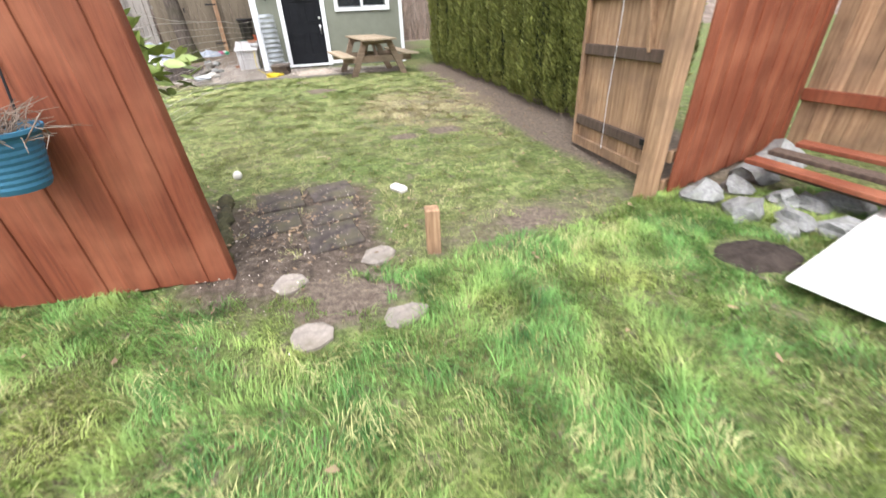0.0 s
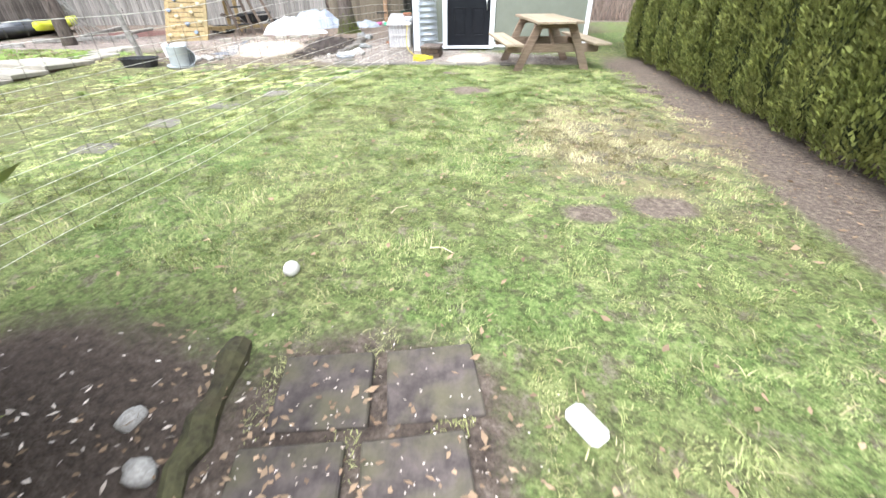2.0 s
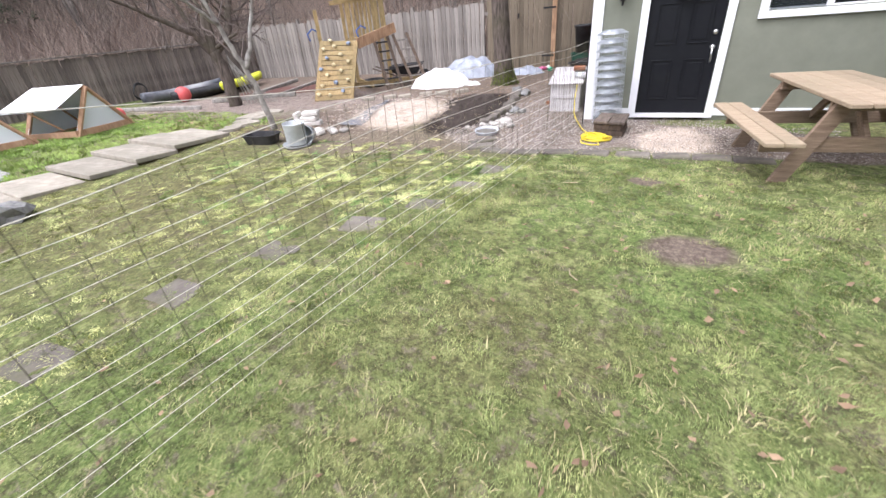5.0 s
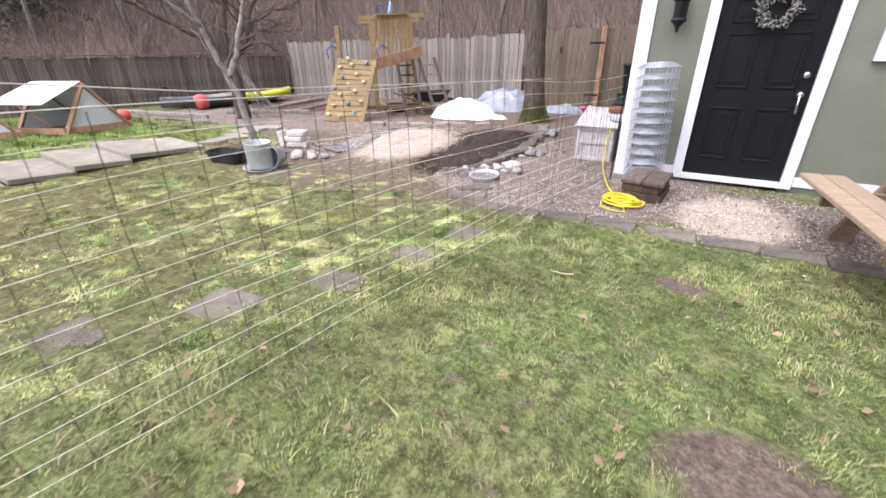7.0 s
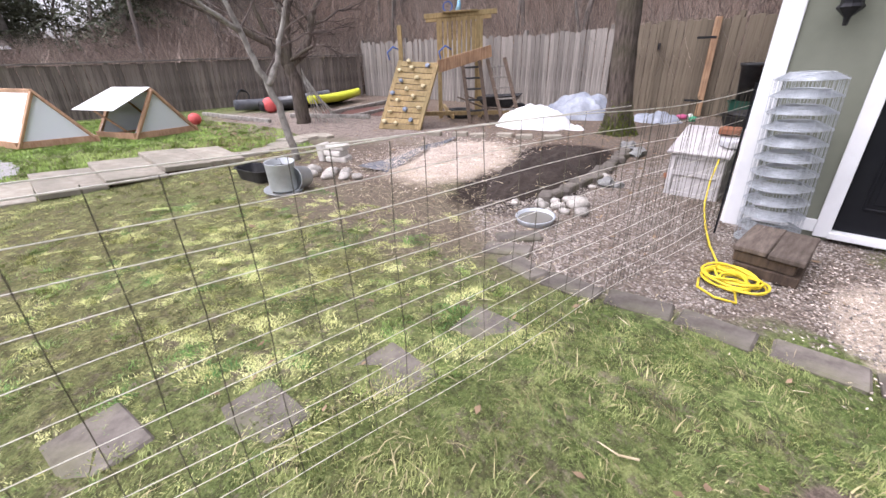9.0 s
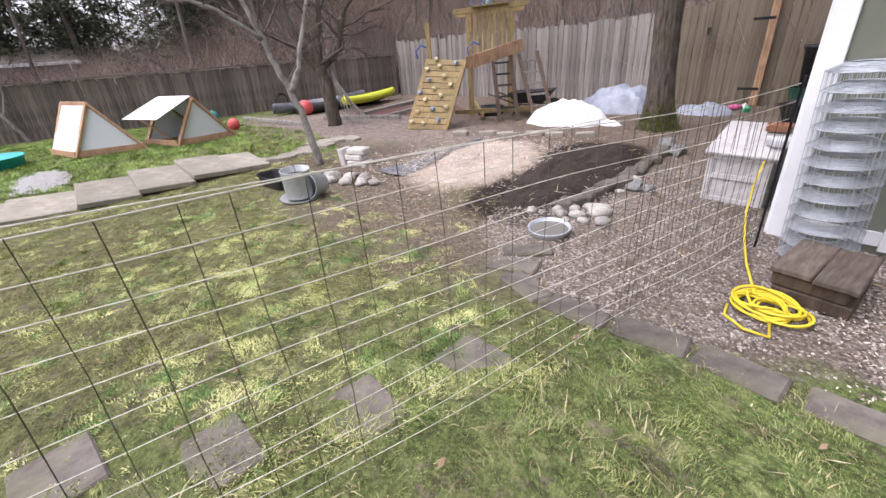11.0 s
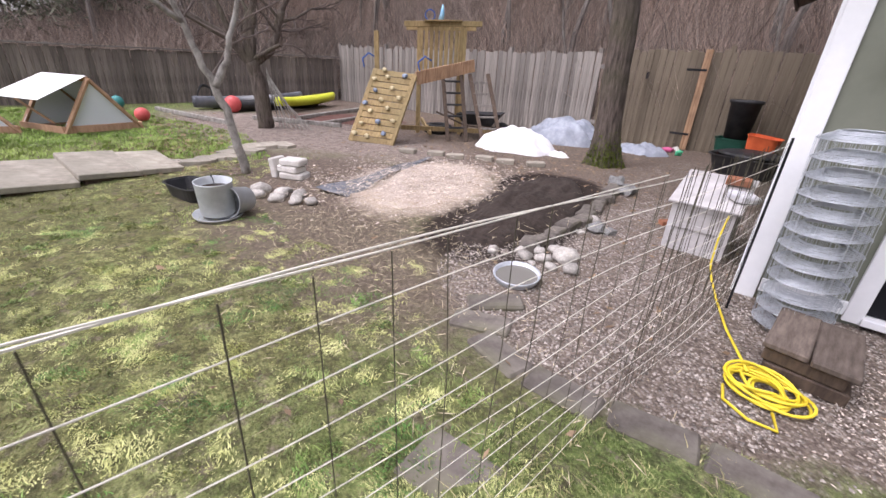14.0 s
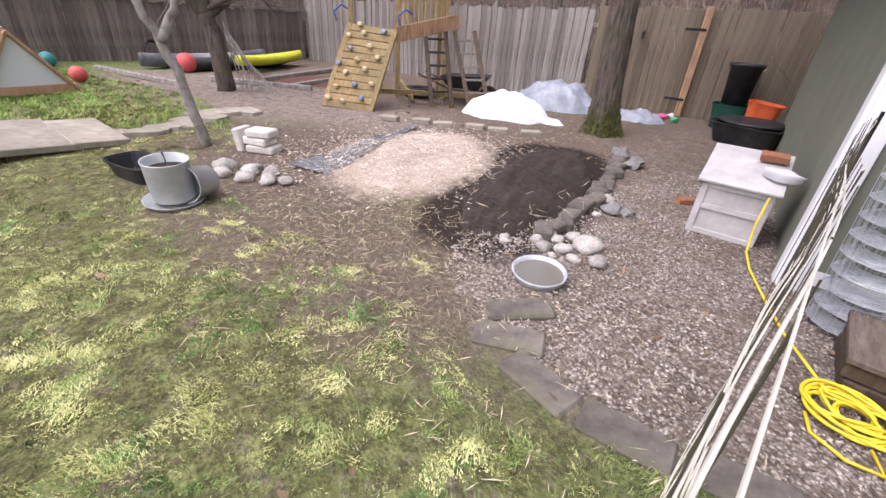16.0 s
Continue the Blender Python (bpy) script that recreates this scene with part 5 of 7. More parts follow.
# ---- trees ----
def grow(bm_list, p, d, length, radius, depth, rng2, spread_deg, bend, sides, splits=(2, 3), shrink=0.68):
    """One limb and, from it, its branches; bm_list[0] takes the thick wood, bm_list[1] the thin."""
    n = 4 if depth > 1 else 3
    pts, q, dd = [p.copy()], p.copy(), d.copy()
    for k in range(n):
        dd = (dd + Vector((rng2.gauss(0, bend), rng2.gauss(0, bend), rng2.gauss(0, bend) + 0.03))).normalized()
        q = q + dd * (length / n)
        pts.append(q.copy())
    tip = radius * (0.62 if depth > 0 else 0.25)
    radii = [radius + (tip - radius) * k / n for k in range(n + 1)]
    tube(pts, radii, sides if radius > 0.03 else (5 if radius > 0.012 else 3), bm_list[0] if radius > 0.03 else bm_list[1], cap=depth == 0)
    if depth == 0:
        return
    count = rng2.randint(*splits)
    for k in range(count + (1 if depth > 1 else 2)):
        at = pts[-1] if k < count else pts[rng2.randint(1, n - 1)]
        ang = radians(rng2.uniform(0.5, 1.2) * spread_deg)
        axis = Vector((rng2.gauss(0, 1), rng2.gauss(0, 1), rng2.gauss(0, 1))).cross(dd)
        if axis.length < 1e-3:
            continue
        nd = (Matrix.Rotation(ang, 3, axis.normalized()) @ dd).normalized()
        grow(bm_list, at, nd, length * rng2.uniform(0.6, 0.95) * (shrink + 0.12), tip * rng2.uniform(0.55, 0.9), depth - 1, rng2, spread_deg, bend, sides, splits, shrink)


def big_trunk():
    t = thing("tree", "tall thick ridged tree trunk with moss at its foot", "tree", pose(-8.1, 14.55, -0.05))
    bm = bmesh.new()
    n, rings = 40, []
    for j in range(46):
        z = 0.2 * j
        rad = 0.195 + 0.15 * math.exp(-z / 0.26) - 0.006 * z
        lean = Vector((-0.055 * z, -0.02 * z, 0))
        ring = []
        for k in range(n):
            a = 2 * math.pi * k / n
            ridge = 0.018 * math.sin(a * 17 + 2 * math.sin(z * 1.3)) + 0.02 * noise.noise(Vector((math.cos(a) * 3, math.sin(a) * 3, z * 1.2)))
            flare = 0.05 * math.exp(-z / 0.25) * math.sin(a * 5)
            rr = rad + ridge + flare
            ring.append(bm.verts.new((lean.x + rr * math.cos(a), lean.y + rr * math.sin(a), z)))
        rings.append(ring)
    for lo, hi in zip(rings, rings[1:]):
        for k in range(n):
            bm.faces.new((lo[k], lo[(k + 1) % n], hi[(k + 1) % n], hi[k]))
    part("trunk", bm, BARK, t, smooth=True)
    bl = [bmesh.new(), bmesh.new()]
    r2 = random.Random(5)
    for k in range(7):
        a = r2.uniform(0, 6.3)
        z = r2.uniform(5.0, 8.8)
        grow(bl, Vector((-0.055 * z, -0.02 * z, z)), Vector((math.cos(a), math.sin(a), 0.9)).normalized(), 2.2, 0.09, 3, r2, 38, 0.1, 7)
    part("limbs", bl[0], BARK, t)
    part("crown", bl[1], TWIG, t)["kind"] = "stuff"
    g = np.random.default_rng(3)
    MOSS = material("green moss", (0.045, 0.06, 0.008), (0.15, 0.18, 0.03), 20, 0.95, 0.5, per_piece=0.3)
    m = 2600
    a = g.normal(-0.9, 0.9, m)
    z = np.abs(g.normal(0, 0.22, m))
    rad = 0.2 + 0.15 * np.exp(-z / 0.26) + 0.05 * np.exp(-z / 0.25) * np.sin(a * 5) + 0.008
    c = np.stack([rad * np.cos(a) - 0.055 * z, rad * np.sin(a) - 0.02 * z, z], -1)
    e = g.normal(0, 0.012, (m, 3, 3))
    v = (c[:, None, :] + e).reshape(-1, 3)
    ob = fast_mesh("moss", v, np.arange(3 * m).reshape(-1, 3), MOSS, t)
    ob["kind"] = "stuff"


big_trunk()


def fruit_tree(m, label, limbs, seed, mat, twig_depth):
    """A small bare garden tree; limbs are point lists with a foot and a tip thickness."""
    t = thing("bare_tree", label, "tree", m)
    bl = [bmesh.new(), bmesh.new()]
    r2 = random.Random(seed)
    for pts, r0, r1 in limbs:
        pts = [Vector(p) for p in pts]
        fine = []
        for a, b in zip(pts, pts[1:]):
            for k in range(4):
                fine.append(a.lerp(b, k / 4) + Vector((r2.gauss(0, 0.012), r2.gauss(0, 0.012), 0)))
        fine.append(pts[-1])
        radii = [r0 + (r1 - r0) * k / (len(fine) - 1) for k in range(len(fine))]
        tube(fine, radii, 10, bl[0])
        for k in range(len(fine) // 2, len(fine)):
            if r2.random() < 0.75 and fine[k].z > 0.9:
                d = Vector((r2.gauss(0, 1), r2.gauss(0, 1), 0.5 + abs(r2.gauss(0, 0.8)))).normalized()
                grow(bl, fine[k], d, r2.uniform(0.5, 0.95), max(0.01, radii[k] * 0.42), twig_depth, r2, 36, 0.16, 6)
        d = (fine[-1] - fine[-3]).normalized()
        grow(bl, fine[-1], d, 0.9, r1 * 0.9, twig_depth, r2, 36, 0.14, 6)
    part("trunk", bl[0], mat, t, smooth=True)
    part("crown", bl[1], TWIG, t)["kind"] = "stuff"


fruit_tree(pose(-9.75, 9.02, 0), "slender pale leaning tree with bare branches", [
    ([(0, 0, -0.05), (-0.02, -0.06, 0.45), (-0.03, -0.16, 0.95), (-0.06, -0.32, 1.45), (-0.1, -0.46, 1.95), (-0.1, -0.7, 2.7)], 0.062, 0.026),
    ([(-0.03, -0.2, 1.1), (-0.02, -0.02, 1.4), (0.0, 0.08, 1.75), (0.05, 0.3, 2.4)], 0.05, 0.022),
    ([(-0.1, -0.42, 1.8), (0.1, -0.9, 2.15), (0.2, -1.5, 2.4)], 0.035, 0.015)], 4, PALE_BARK, 3)
fruit_tree(pose(-13.6, 10.02, 0), "old dark fruit tree with crooked bare limbs", [
    ([(0, 0, -0.05), (0.02, 0.0, 0.5), (0.0, -0.03, 1.0), (-0.02, -0.12, 1.35)], 0.17, 0.13),
    ([(-0.02, -0.1, 1.25), (0.0, -0.45, 1.75), (0.05, -0.95, 2.0), (0.1, -1.6, 2.35)], 0.1, 0.04),
    ([(-0.02, -0.06, 1.3), (0.0, 0.3, 1.55), (-0.02, 0.5, 2.0), (-0.05, 0.6, 2.3)], 0.09, 0.07),
    ([(-0.02, -0.1, 1.3), (-0.05, -0.05, 1.9), (0.0, 0.1, 2.6), (0.0, 0.2, 3.3)], 0.1, 0.035),
    ([(0.0, -0.4, 1.72), (-0.1, -0.6, 2.4), (-0.1, -0.6, 3.1)], 0.06, 0.025)], 9, BARK, 3)
fruit_tree(pose(-18.05, 2.6, 0), "slim pale leaning sapling before the dark fence", [
    ([(0, 0, -0.05), (0.02, -0.25, 0.6), (0.0, -0.5, 1.15), (0.03, -0.75, 1.9)], 0.05, 0.02),
    ([(0.01, -0.3, 0.7), (0.0, -0.12, 1.15), (0.02, -0.05, 1.6)], 0.025, 0.01)], 21, PALE_BARK, 2)
r = random.Random(17)
sticks = thing("stick_bundle", "bundle of long grey sticks leaning on the fruit tree", "sticks")
for k in range(9):
    a = 0.09 * k
    part("stick", tube([(-13.45 + 0.06 * k, 10.3 + 0.07 * k, 0.0), (-13.55 + 0.01 * k, 10.16, r.uniform(0.9, 1.25))], 0.012, 6), PALE_BARK, sticks)


# ---- play tower with a climbing wall ----
def play_tower():
    t = thing("play_tower", "weathered wooden play tower with climbing wall and ladders", "play tower")
    bl, br = Vector((-11.62, 11.18, 0)), Vector((-10.79, 11.76, 0))
    tl, tr = Vector((-11.92, 11.9, 1.33)), Vector((-11.09, 12.44, 1.27))
    wall_ = part("climbing_wall", beam(bl.lerp(br, 0.06), tl.lerp(tr, 0.06), 0.04, 0.09, up=(0.8, 0.57, 0)), PLAY_WOOD, t, "climbing wall of boards with holds")
    part("wall_rail", beam(bl.lerp(br, 0.97), tl.lerp(tr, 0.97), 0.045, 0.09, up=(0.8, 0.57, 0)), PLAY_WOOD, wall_)
    n = 12
    for k in range(n):
        a = bl.lerp(tl, (k + 0.5) / n)
        b = br.lerp(tr, (k + 0.5) / n)
        up = (tl - bl).normalized()
        part("board", beam(a, b, 0.028, (tl - bl).length / n - 0.018, up=up), PLAY_WOOD, wall_)
    nrm = (br - bl).cross(tl - bl).normalized()
    if nrm.y > 0:
        nrm = -nrm
    HOLDS = [material("climbing hold " + c, d, l, 8, 0.7, 0.2) for c, d, l in (("sand", (0.45, 0.38, 0.22), (0.6, 0.52, 0.33)), ("blue grey", (0.16, 0.2, 0.27), (0.26, 0.31, 0.4)))]
    for k, (u, v) in enumerate(((0.12, 0.08), (0.42, 0.06), (0.75, 0.12), (0.2, 0.22), (0.55, 0.27), (0.85, 0.3), (0.3, 0.4), (0.65, 0.46), (0.12, 0.5), (0.45, 0.56), (0.82, 0.62), (0.25, 0.68), (0.6, 0.74), (0.14, 0.83), (0.42, 0.88), (0.78, 0.92), (0.3, 0.97))):
        p = bl.lerp(br, u).lerp(tl.lerp(tr, u), v) + nrm * 0.03
        h = rock(0.068, 0.055, 0.048, k, 0.5, 1)
        h.transform(Matrix.Translation(p))
        part("hold", h, HOLDS[1 if k in (4, 8, 11, 15, 2) else 0], wall_)
    p1, p2 = Vector((-12.12, 13.05, 0)), Vector((-11.62, 13.87, 0))
    back = Vector((-0.95, 0.55, 0))
    for p, h in ((p1, 2.15), (p2, 2.2), (p1 + back, 2.15), (p2 + back, 2.15)):
        part("post", box(0.09, 0.09, h + 0.05, (p.x, p.y, h / 2 - 0.02), (0, 0, 58)), PLAY_WOOD, t)
    part("post", box(0.09, 0.09, 2.05, (-12.2, 12.1, 1.0), (0, 0, 58)), PLAY_WOOD, t)
    part("beam", beam((-12.26, 12.76, 2.2), (-11.42, 14.16, 2.27), 0.09, 0.1), PLAY_WOOD, t, "long top beam")
    part("beam", beam((-12.26 + back.x, 12.76 + back.y, 2.2), (-11.42 + back.x, 14.16 + back.y, 2.25), 0.09, 0.1), PLAY_WOOD, t)
    part("top_board", beam((-12.0, 13.1, 2.27), (-11.62, 13.78, 2.3), 0.2, 0.03), PLAY_WOOD, t)
    for k in range(9):
        f = (k + 0.5) / 9
        p = p1.lerp(p2, f)
        part("slat", box(0.075, 0.02, 0.92, (p.x + 0.03, p.y - 0.03, 1.72), (0, 0, 58)), PLAY_WOOD, t)
    part("ramp_board", beam((-11.08, 12.42, 1.2), (-11.22, 13.88, 1.47), 0.04, 0.24), RAW_CEDAR, t, "pale sloping deck board")
    for k in range(6):
        a = p1 + back * (k / 5)
        b = p2 + back * (k / 5)
        part("deck_board", beam((a.x, a.y, 1.27), (b.x, b.y, 1.3), 0.19, 0.03), PLAY_WOOD, t)
    for (x0, y0, x1, y1, rung) in ((-11.45, 13.25, -10.9, 13.1, BLACK_PLASTIC), (-11.25, 13.8, -10.55, 13.75, GREY_BOARD)):
        lad = part("ladder", beam((x0, y0, 1.3), (x1, y1, 0.0), 0.035, 0.08, up=(0.5, 0.85, 0)), DARK_WOOD, t, "dark wooden ladder leaning on the deck")
        part("ladder_rail", beam((x0 + 0.2, y0 + 0.33, 1.32), (x1 + 0.2, y1 + 0.33, 0.0), 0.035, 0.08, up=(0.5, 0.85, 0)), DARK_WOOD, lad)
        for k in range(5):
            f = 0.12 + 0.17 * k
            a = Vector((x0, y0, 1.3)).lerp(Vector((x1, y1, 0)), f)
            part("rung", beam(a, a + Vector((0.2, 0.33, 0.01)), 0.03, 0.04), rung, lad)
    BLUE = material("blue plastic", (0.03, 0.08, 0.3), (0.06, 0.14, 0.42), 4, 0.4, 0.05)
    for x, y, z in ((-12.28, 11.85, 1.34), (-11.1, 12.5, 1.32)):
        part("grab_handle", tube([(x, y, z), (x - 0.04, y - 0.02, z + 0.16), (x + 0.02, y + 0.1, z + 0.27), (x + 0.06, y + 0.22, z + 0.2)], 0.016, 8), BLUE, t, "blue grab handle", smooth=True)
    part("wheel", lathe([(0.1 + 0.012 * math.cos(a), 0.012 * math.sin(a)) for a in [2 * math.pi * k / 8 for k in range(8)]], 24, m=pose(-11.95, 13.2, 2.38, 80, 0, 55), closed=True), BLUE, t, "blue toy steering wheel", smooth=True)
    TEAL = material("blue white plastic", (0.1, 0.32, 0.5), (0.4, 0.6, 0.72), 5, 0.4, 0.05)
    part("telescope", tube([(-11.85, 13.4, 2.3), (-11.83, 13.42, 2.42), (-11.85, 13.44, 2.58)], [0.06, 0.045, 0.015], 12), TEAL, t, "blue and white toy telescope", smooth=True)
    part("ground_beam", beam((-11.7, 12.4, 0.2), (-10.75, 14.2, 0.17), 0.06, 0.09), PLAY_WOOD, t)
    part("ground_beam", beam((-12.9, 13.6, 0.18), (-11.3, 12.9, 0.12), 0.06, 0.09), PLAY_WOOD, t)
    return t


play_tower()
RUBBER = material("black tyre rubber", (0.012, 0.012, 0.012), (0.03, 0.03, 0.03), 8, 0.7, 0.3)


def ring_profile(R, w, h, n=14):
    return [(R + w * math.copysign(abs(math.cos(a)) ** 0.6, math.cos(a)), h + h * math.copysign(abs(math.sin(a)) ** 0.6, math.sin(a))) for a in [2 * math.pi * k / n for k in range(n)]]


solid("tyre", lathe(ring_profile(0.24, 0.085, 0.1), 32, closed=True), RUBBER, "old black tyre lying on earth under the tower", "tyre", pose(-11.95, 13.5, 0.0), smooth=True)
wb = thing("wheelbarrow", "black wheelbarrow tray full of soil by the tower", "wheelbarrow", pose(-11.15, 14.1, 0, 0, 0, 40))
bm = bmesh.new()
lo = [bm.verts.new(c) for c in ((-0.3, -0.22, 0.28), (0.3, -0.2, 0.28), (0.3, 0.2, 0.28), (-0.3, 0.22, 0.28))]
hi = [bm.verts.new(c) for c in ((-0.48, -0.34, 0.5), (0.5, -0.3, 0.54), (0.5, 0.3, 0.54), (-0.48, 0.34, 0.5))]
inn = [bm.verts.new((v.co.x * 0.93, v.co.y * 0.9, v.co.z - 0.015)) for v in hi]
bm.faces.new(lo[::-1])
for k in range(4):
    bm.faces.new((lo[k], lo[(k + 1) % 4], hi[(k + 1) % 4], hi[k]))
    bm.faces.new((hi[k], hi[(k + 1) % 4], inn[(k + 1) % 4], inn[k]))
bm.faces.new(inn)
part("tray", bm, BLACK_PLASTIC, wb)
part("wheel", lathe(ring_profile(0.13, 0.05, 0.04), 20, m=pose(0.5, 0.04, 0.18, 90), closed=True), RUBBER, wb, smooth=True)
for s in (-1, 1):
    part("handle", tube([(0.5, 0.1 * s, 0.2), (-0.3, 0.22 * s, 0.26), (-0.95, 0.28 * s, 0.5)], 0.018, 7), DARK_WOOD, wb)
    part("stand", tube([(-0.3, 0.2 * s, 0.27), (-0.38, 0.22 * s, 0.0)], 0.014, 6), DARK_METAL, wb)


# ---- cold frames ----
FILM = bpy.data.materials.new("milky plastic film")
FILM.use_nodes = True
fp = FILM.node_tree.nodes["Principled BSDF"]
fp.inputs["Base Color"].default_value = (0.78, 0.81, 0.85, 1)
fp.inputs["Roughness"].default_value = 0.35
fp.inputs["Transmission Weight"].default_value = 0.1
fn = FILM.node_tree.nodes.new("ShaderNodeTexNoise")
fn.inputs["Scale"].default_value = 7
fb = FILM.node_tree.nodes.new("ShaderNodeBump")
fb.inputs["Strength"].default_value = 0.3
FILM.node_tree.links.new(fn.outputs["Fac"], fb.inputs["Height"])
FILM.node_tree.links.new(fb.outputs[0], fp.inputs["Normal"])
FRAME_WOOD = material("reddish frame wood", (0.36, 0.2, 0.115), (0.56, 0.36, 0.23), 5, 0.8, 0.3, (4, 4, 1), stain=(0.2, 0.13, 0.08), per_piece=0.15)


def sheet(corners, thick=0.008):
    c = [Vector(p) for p in corners]
    n = (c[1] - c[0]).cross(c[-1] - c[0]).normalized() * thick
    bm = bmesh.new()
    a, b = [bm.verts.new(p) for p in c], [bm.verts.new(p + n) for p in c]
    bm.faces.new(a[::-1])
    bm.faces.new(b)
    for k in range(len(c)):
        bm.faces.new((a[k], a[(k + 1) % len(c)], b[(k + 1) % len(c)], b[k]))
    return bm


def cold_frame(a, b, apex, run, lifted, label):
    """A tent-shaped frame: near foot points a, b, near apex, and the way to the far end."""
    f = thing("cold_frame", label, "cold frame")
    a, b, c, d = Vector(a), Vector(b), Vector(apex), Vector(run)
    for p, q in ((a, c), (b, c), (a + d, c + d), (b + d, c + d)):
        part("rafter", beam(p, q, 0.045, 0.1, up=d), FRAME_WOOD, f)
    lift = Vector((0, 0, 0.06))
    for p, q in ((a, b), (a, a + d), (b, b + d), (a + d, b + d)):
        part("sill", beam(p + lift, q + lift, 0.04, 0.13), FRAME_WOOD, f)
    part("ridge", beam(c, c + d, 0.05, 0.08), FRAME_WOOD, f)
    inn = d.normalized() * 0.03
    part("end_film", sheet((a + inn + lift, b + inn + lift, c + inn)), FILM, f, "milky plastic end panel")
    part("end_film", sheet((a + d - inn + lift, b + d - inn + lift, c + d - inn)), FILM, f, "milky plastic end panel")
    part("cover", sheet((b + lift, b + d + lift, c + d, c)), FILM, f, "milky plastic roof cover")
    if lifted:
        out = (a - b).normalized()
        e = c + out * 0.8 - Vector((0, 0, 0.33)) - d * 0.05
        part("cover", sheet((c + Vector((0, 0, 0.05)), c + d + Vector((0, 0, 0.05)), e + d * 1.1, e)), TARP_WHITE, f, "propped open white cover")
        part("prop", beam(a.lerp(c, 0.15) + d * 0.3, e + d * 0.5, 0.03, 0.04), FRAME_WOOD, f)
    else:
        part("cover", sheet((a + lift, c, c + d, a + d + lift)), TARP_WHITE, f, "white roof cover")
    return f


cold_frame((-13.72, 6.6, 0), (-14.16, 7.75, 0), (-13.85, 7.12, 0.93), (-0.95, -0.75, 0), True, "tent-shaped wooden cold frame with its cover propped open")
cold_frame((-14.0, 4.68, 0), (-14.0, 5.95, 0), (-14.0, 5.22, 1.02), (-1.05, -0.7, 0), False, "tent-shaped wooden cold frame with white plastic sides")


# ---- things by the fences ----
def ball(x, y, rad, mat, label):
    bm = bmesh.new()
    bmesh.ops.create_uvsphere(bm, u_segments=20, v_segments=14, radius=rad, matrix=Matrix.Translation((0, 0, rad * 0.97)))
    return solid("ball", bm, mat, label, "ball", pose(x, y, gz(x, y)), smooth=True)


RED_BALL = material("faded red rubber", (0.55, 0.08, 0.08), (0.68, 0.14, 0.13), 4, 0.5, 0.05)
TEAL_BALL = material("teal rubber", (0.04, 0.2, 0.2), (0.07, 0.28, 0.27), 4, 0.5, 0.05)
ball(-16.4, 9.75, 0.22, RED_BALL, "faded red rubber ball on gravel")
ball(-15.2, 7.75, 0.15, RED_BALL, "faded red rubber ball beside the cold frame")
ball(-17.9, 7.15, 0.16, TEAL_BALL, "teal rubber ball by the dark fence")


def boat(name, a, b, width, height, mat, label, z=0.1):
    """A long hull, pointed at both ends and turned keel up a little."""
    a, b = Vector(a), Vector(b)
    run = (b - a).length
    bm = bmesh.new()
    rows = []
    for i in range(17):
        t = i / 16
        w = width / 2 * math.sin(math.pi * (0.06 + 0.88 * t)) ** 0.6
        rise = 0.22 * height * (2 * t - 1) ** 2
        rows.append([bm.verts.new((t * run, w * s, z + rise + height * hh)) for s, hh in ((-0.6, 0.0), (-0.95, 0.45), (-1, 0.7), (-0.7, 1.0), (0, 1.08), (0.7, 1.0), (1, 0.7), (0.95, 0.45), (0.6, 0.0))])
    for p, q in zip(rows, rows[1:]):
        for k in range(9):
            bm.faces.new((p[k], q[k], q[(k + 1) % 9], p[(k + 1) % 9]))
    bm.faces.new(rows[0])
    bm.faces.new(rows[-1][::-1])
    bmesh.ops.recalc_face_normals(bm, faces=bm.faces)
    return solid(name, bm, mat, label, "boat", pose(a.x, a.y, a.z, 0, 0, math.degrees(math.atan2(b.y - a.y, b.x - a.x))), smooth=True)


coil = [((0.2 + 0.03 * math.sin(k * 0.7)) * math.cos(k * 0.35), 0.025 * math.sin(k * 0.9), 0.62 + (0.24 + 0.03 * math.sin(k * 0.5)) * math.sin(k * 0.35)) for k in range(110)]
solid("pipe_coil", tube(coil, 0.016, 6), BLACK_PLASTIC, "coil of black pipe leaning on the dark fence", "pipe", pose(-18.85, 9.3, -0.34, 0, 0, 96), smooth=True)
YELLOW = material("yellow green hull", (0.5, 0.55, 0.02), (0.66, 0.68, 0.06), 3, 0.4, 0.05)
boat("kayak", (-16.1, 10.85, 0.0), (-17.9, 13.0, 0.05), 0.55, 0.22, YELLOW, "yellow kayak lying by the back fence", 0.14)
boat("kayak", (-16.4, 9.5, 0.0), (-18.0, 12.6, 0.05), 0.8, 0.26, BLACK_PLASTIC, "black kayak lying under a grey sheet", 0.0)
boat("canoe", (-17.2, 8.9, 0.0), (-18.9, 12.2, 0.05), 0.6, 0.28, material("dull slate hull", (0.05, 0.055, 0.065), (0.12, 0.125, 0.14), 4, 0.5, 0.1, stain=(0.4, 0.4, 0.4), stain_scale=0.8, stain_amount=0.8), "dull slate canoe with pale scuffs along the fence", 0.0)
for a, b in (((-17.2, 8.0, 0.05), (-14.2, 9.35, 0.05)), ((-14.6, 11.0, 0.06), (-16.4, 13.6, 0.06)), ((-13.6, 11.3, 0.05), (-14.9, 13.4, 0.05)), ((-15.0, 10.0, 0.05), (-13.2, 11.6, 0.05))):
    solid("ground_timber", beam(a, b, 0.09, 0.1, 0.012), PALE_BARK, "weathered timber lying as an edging on the ground", "timber", group="edging timbers")
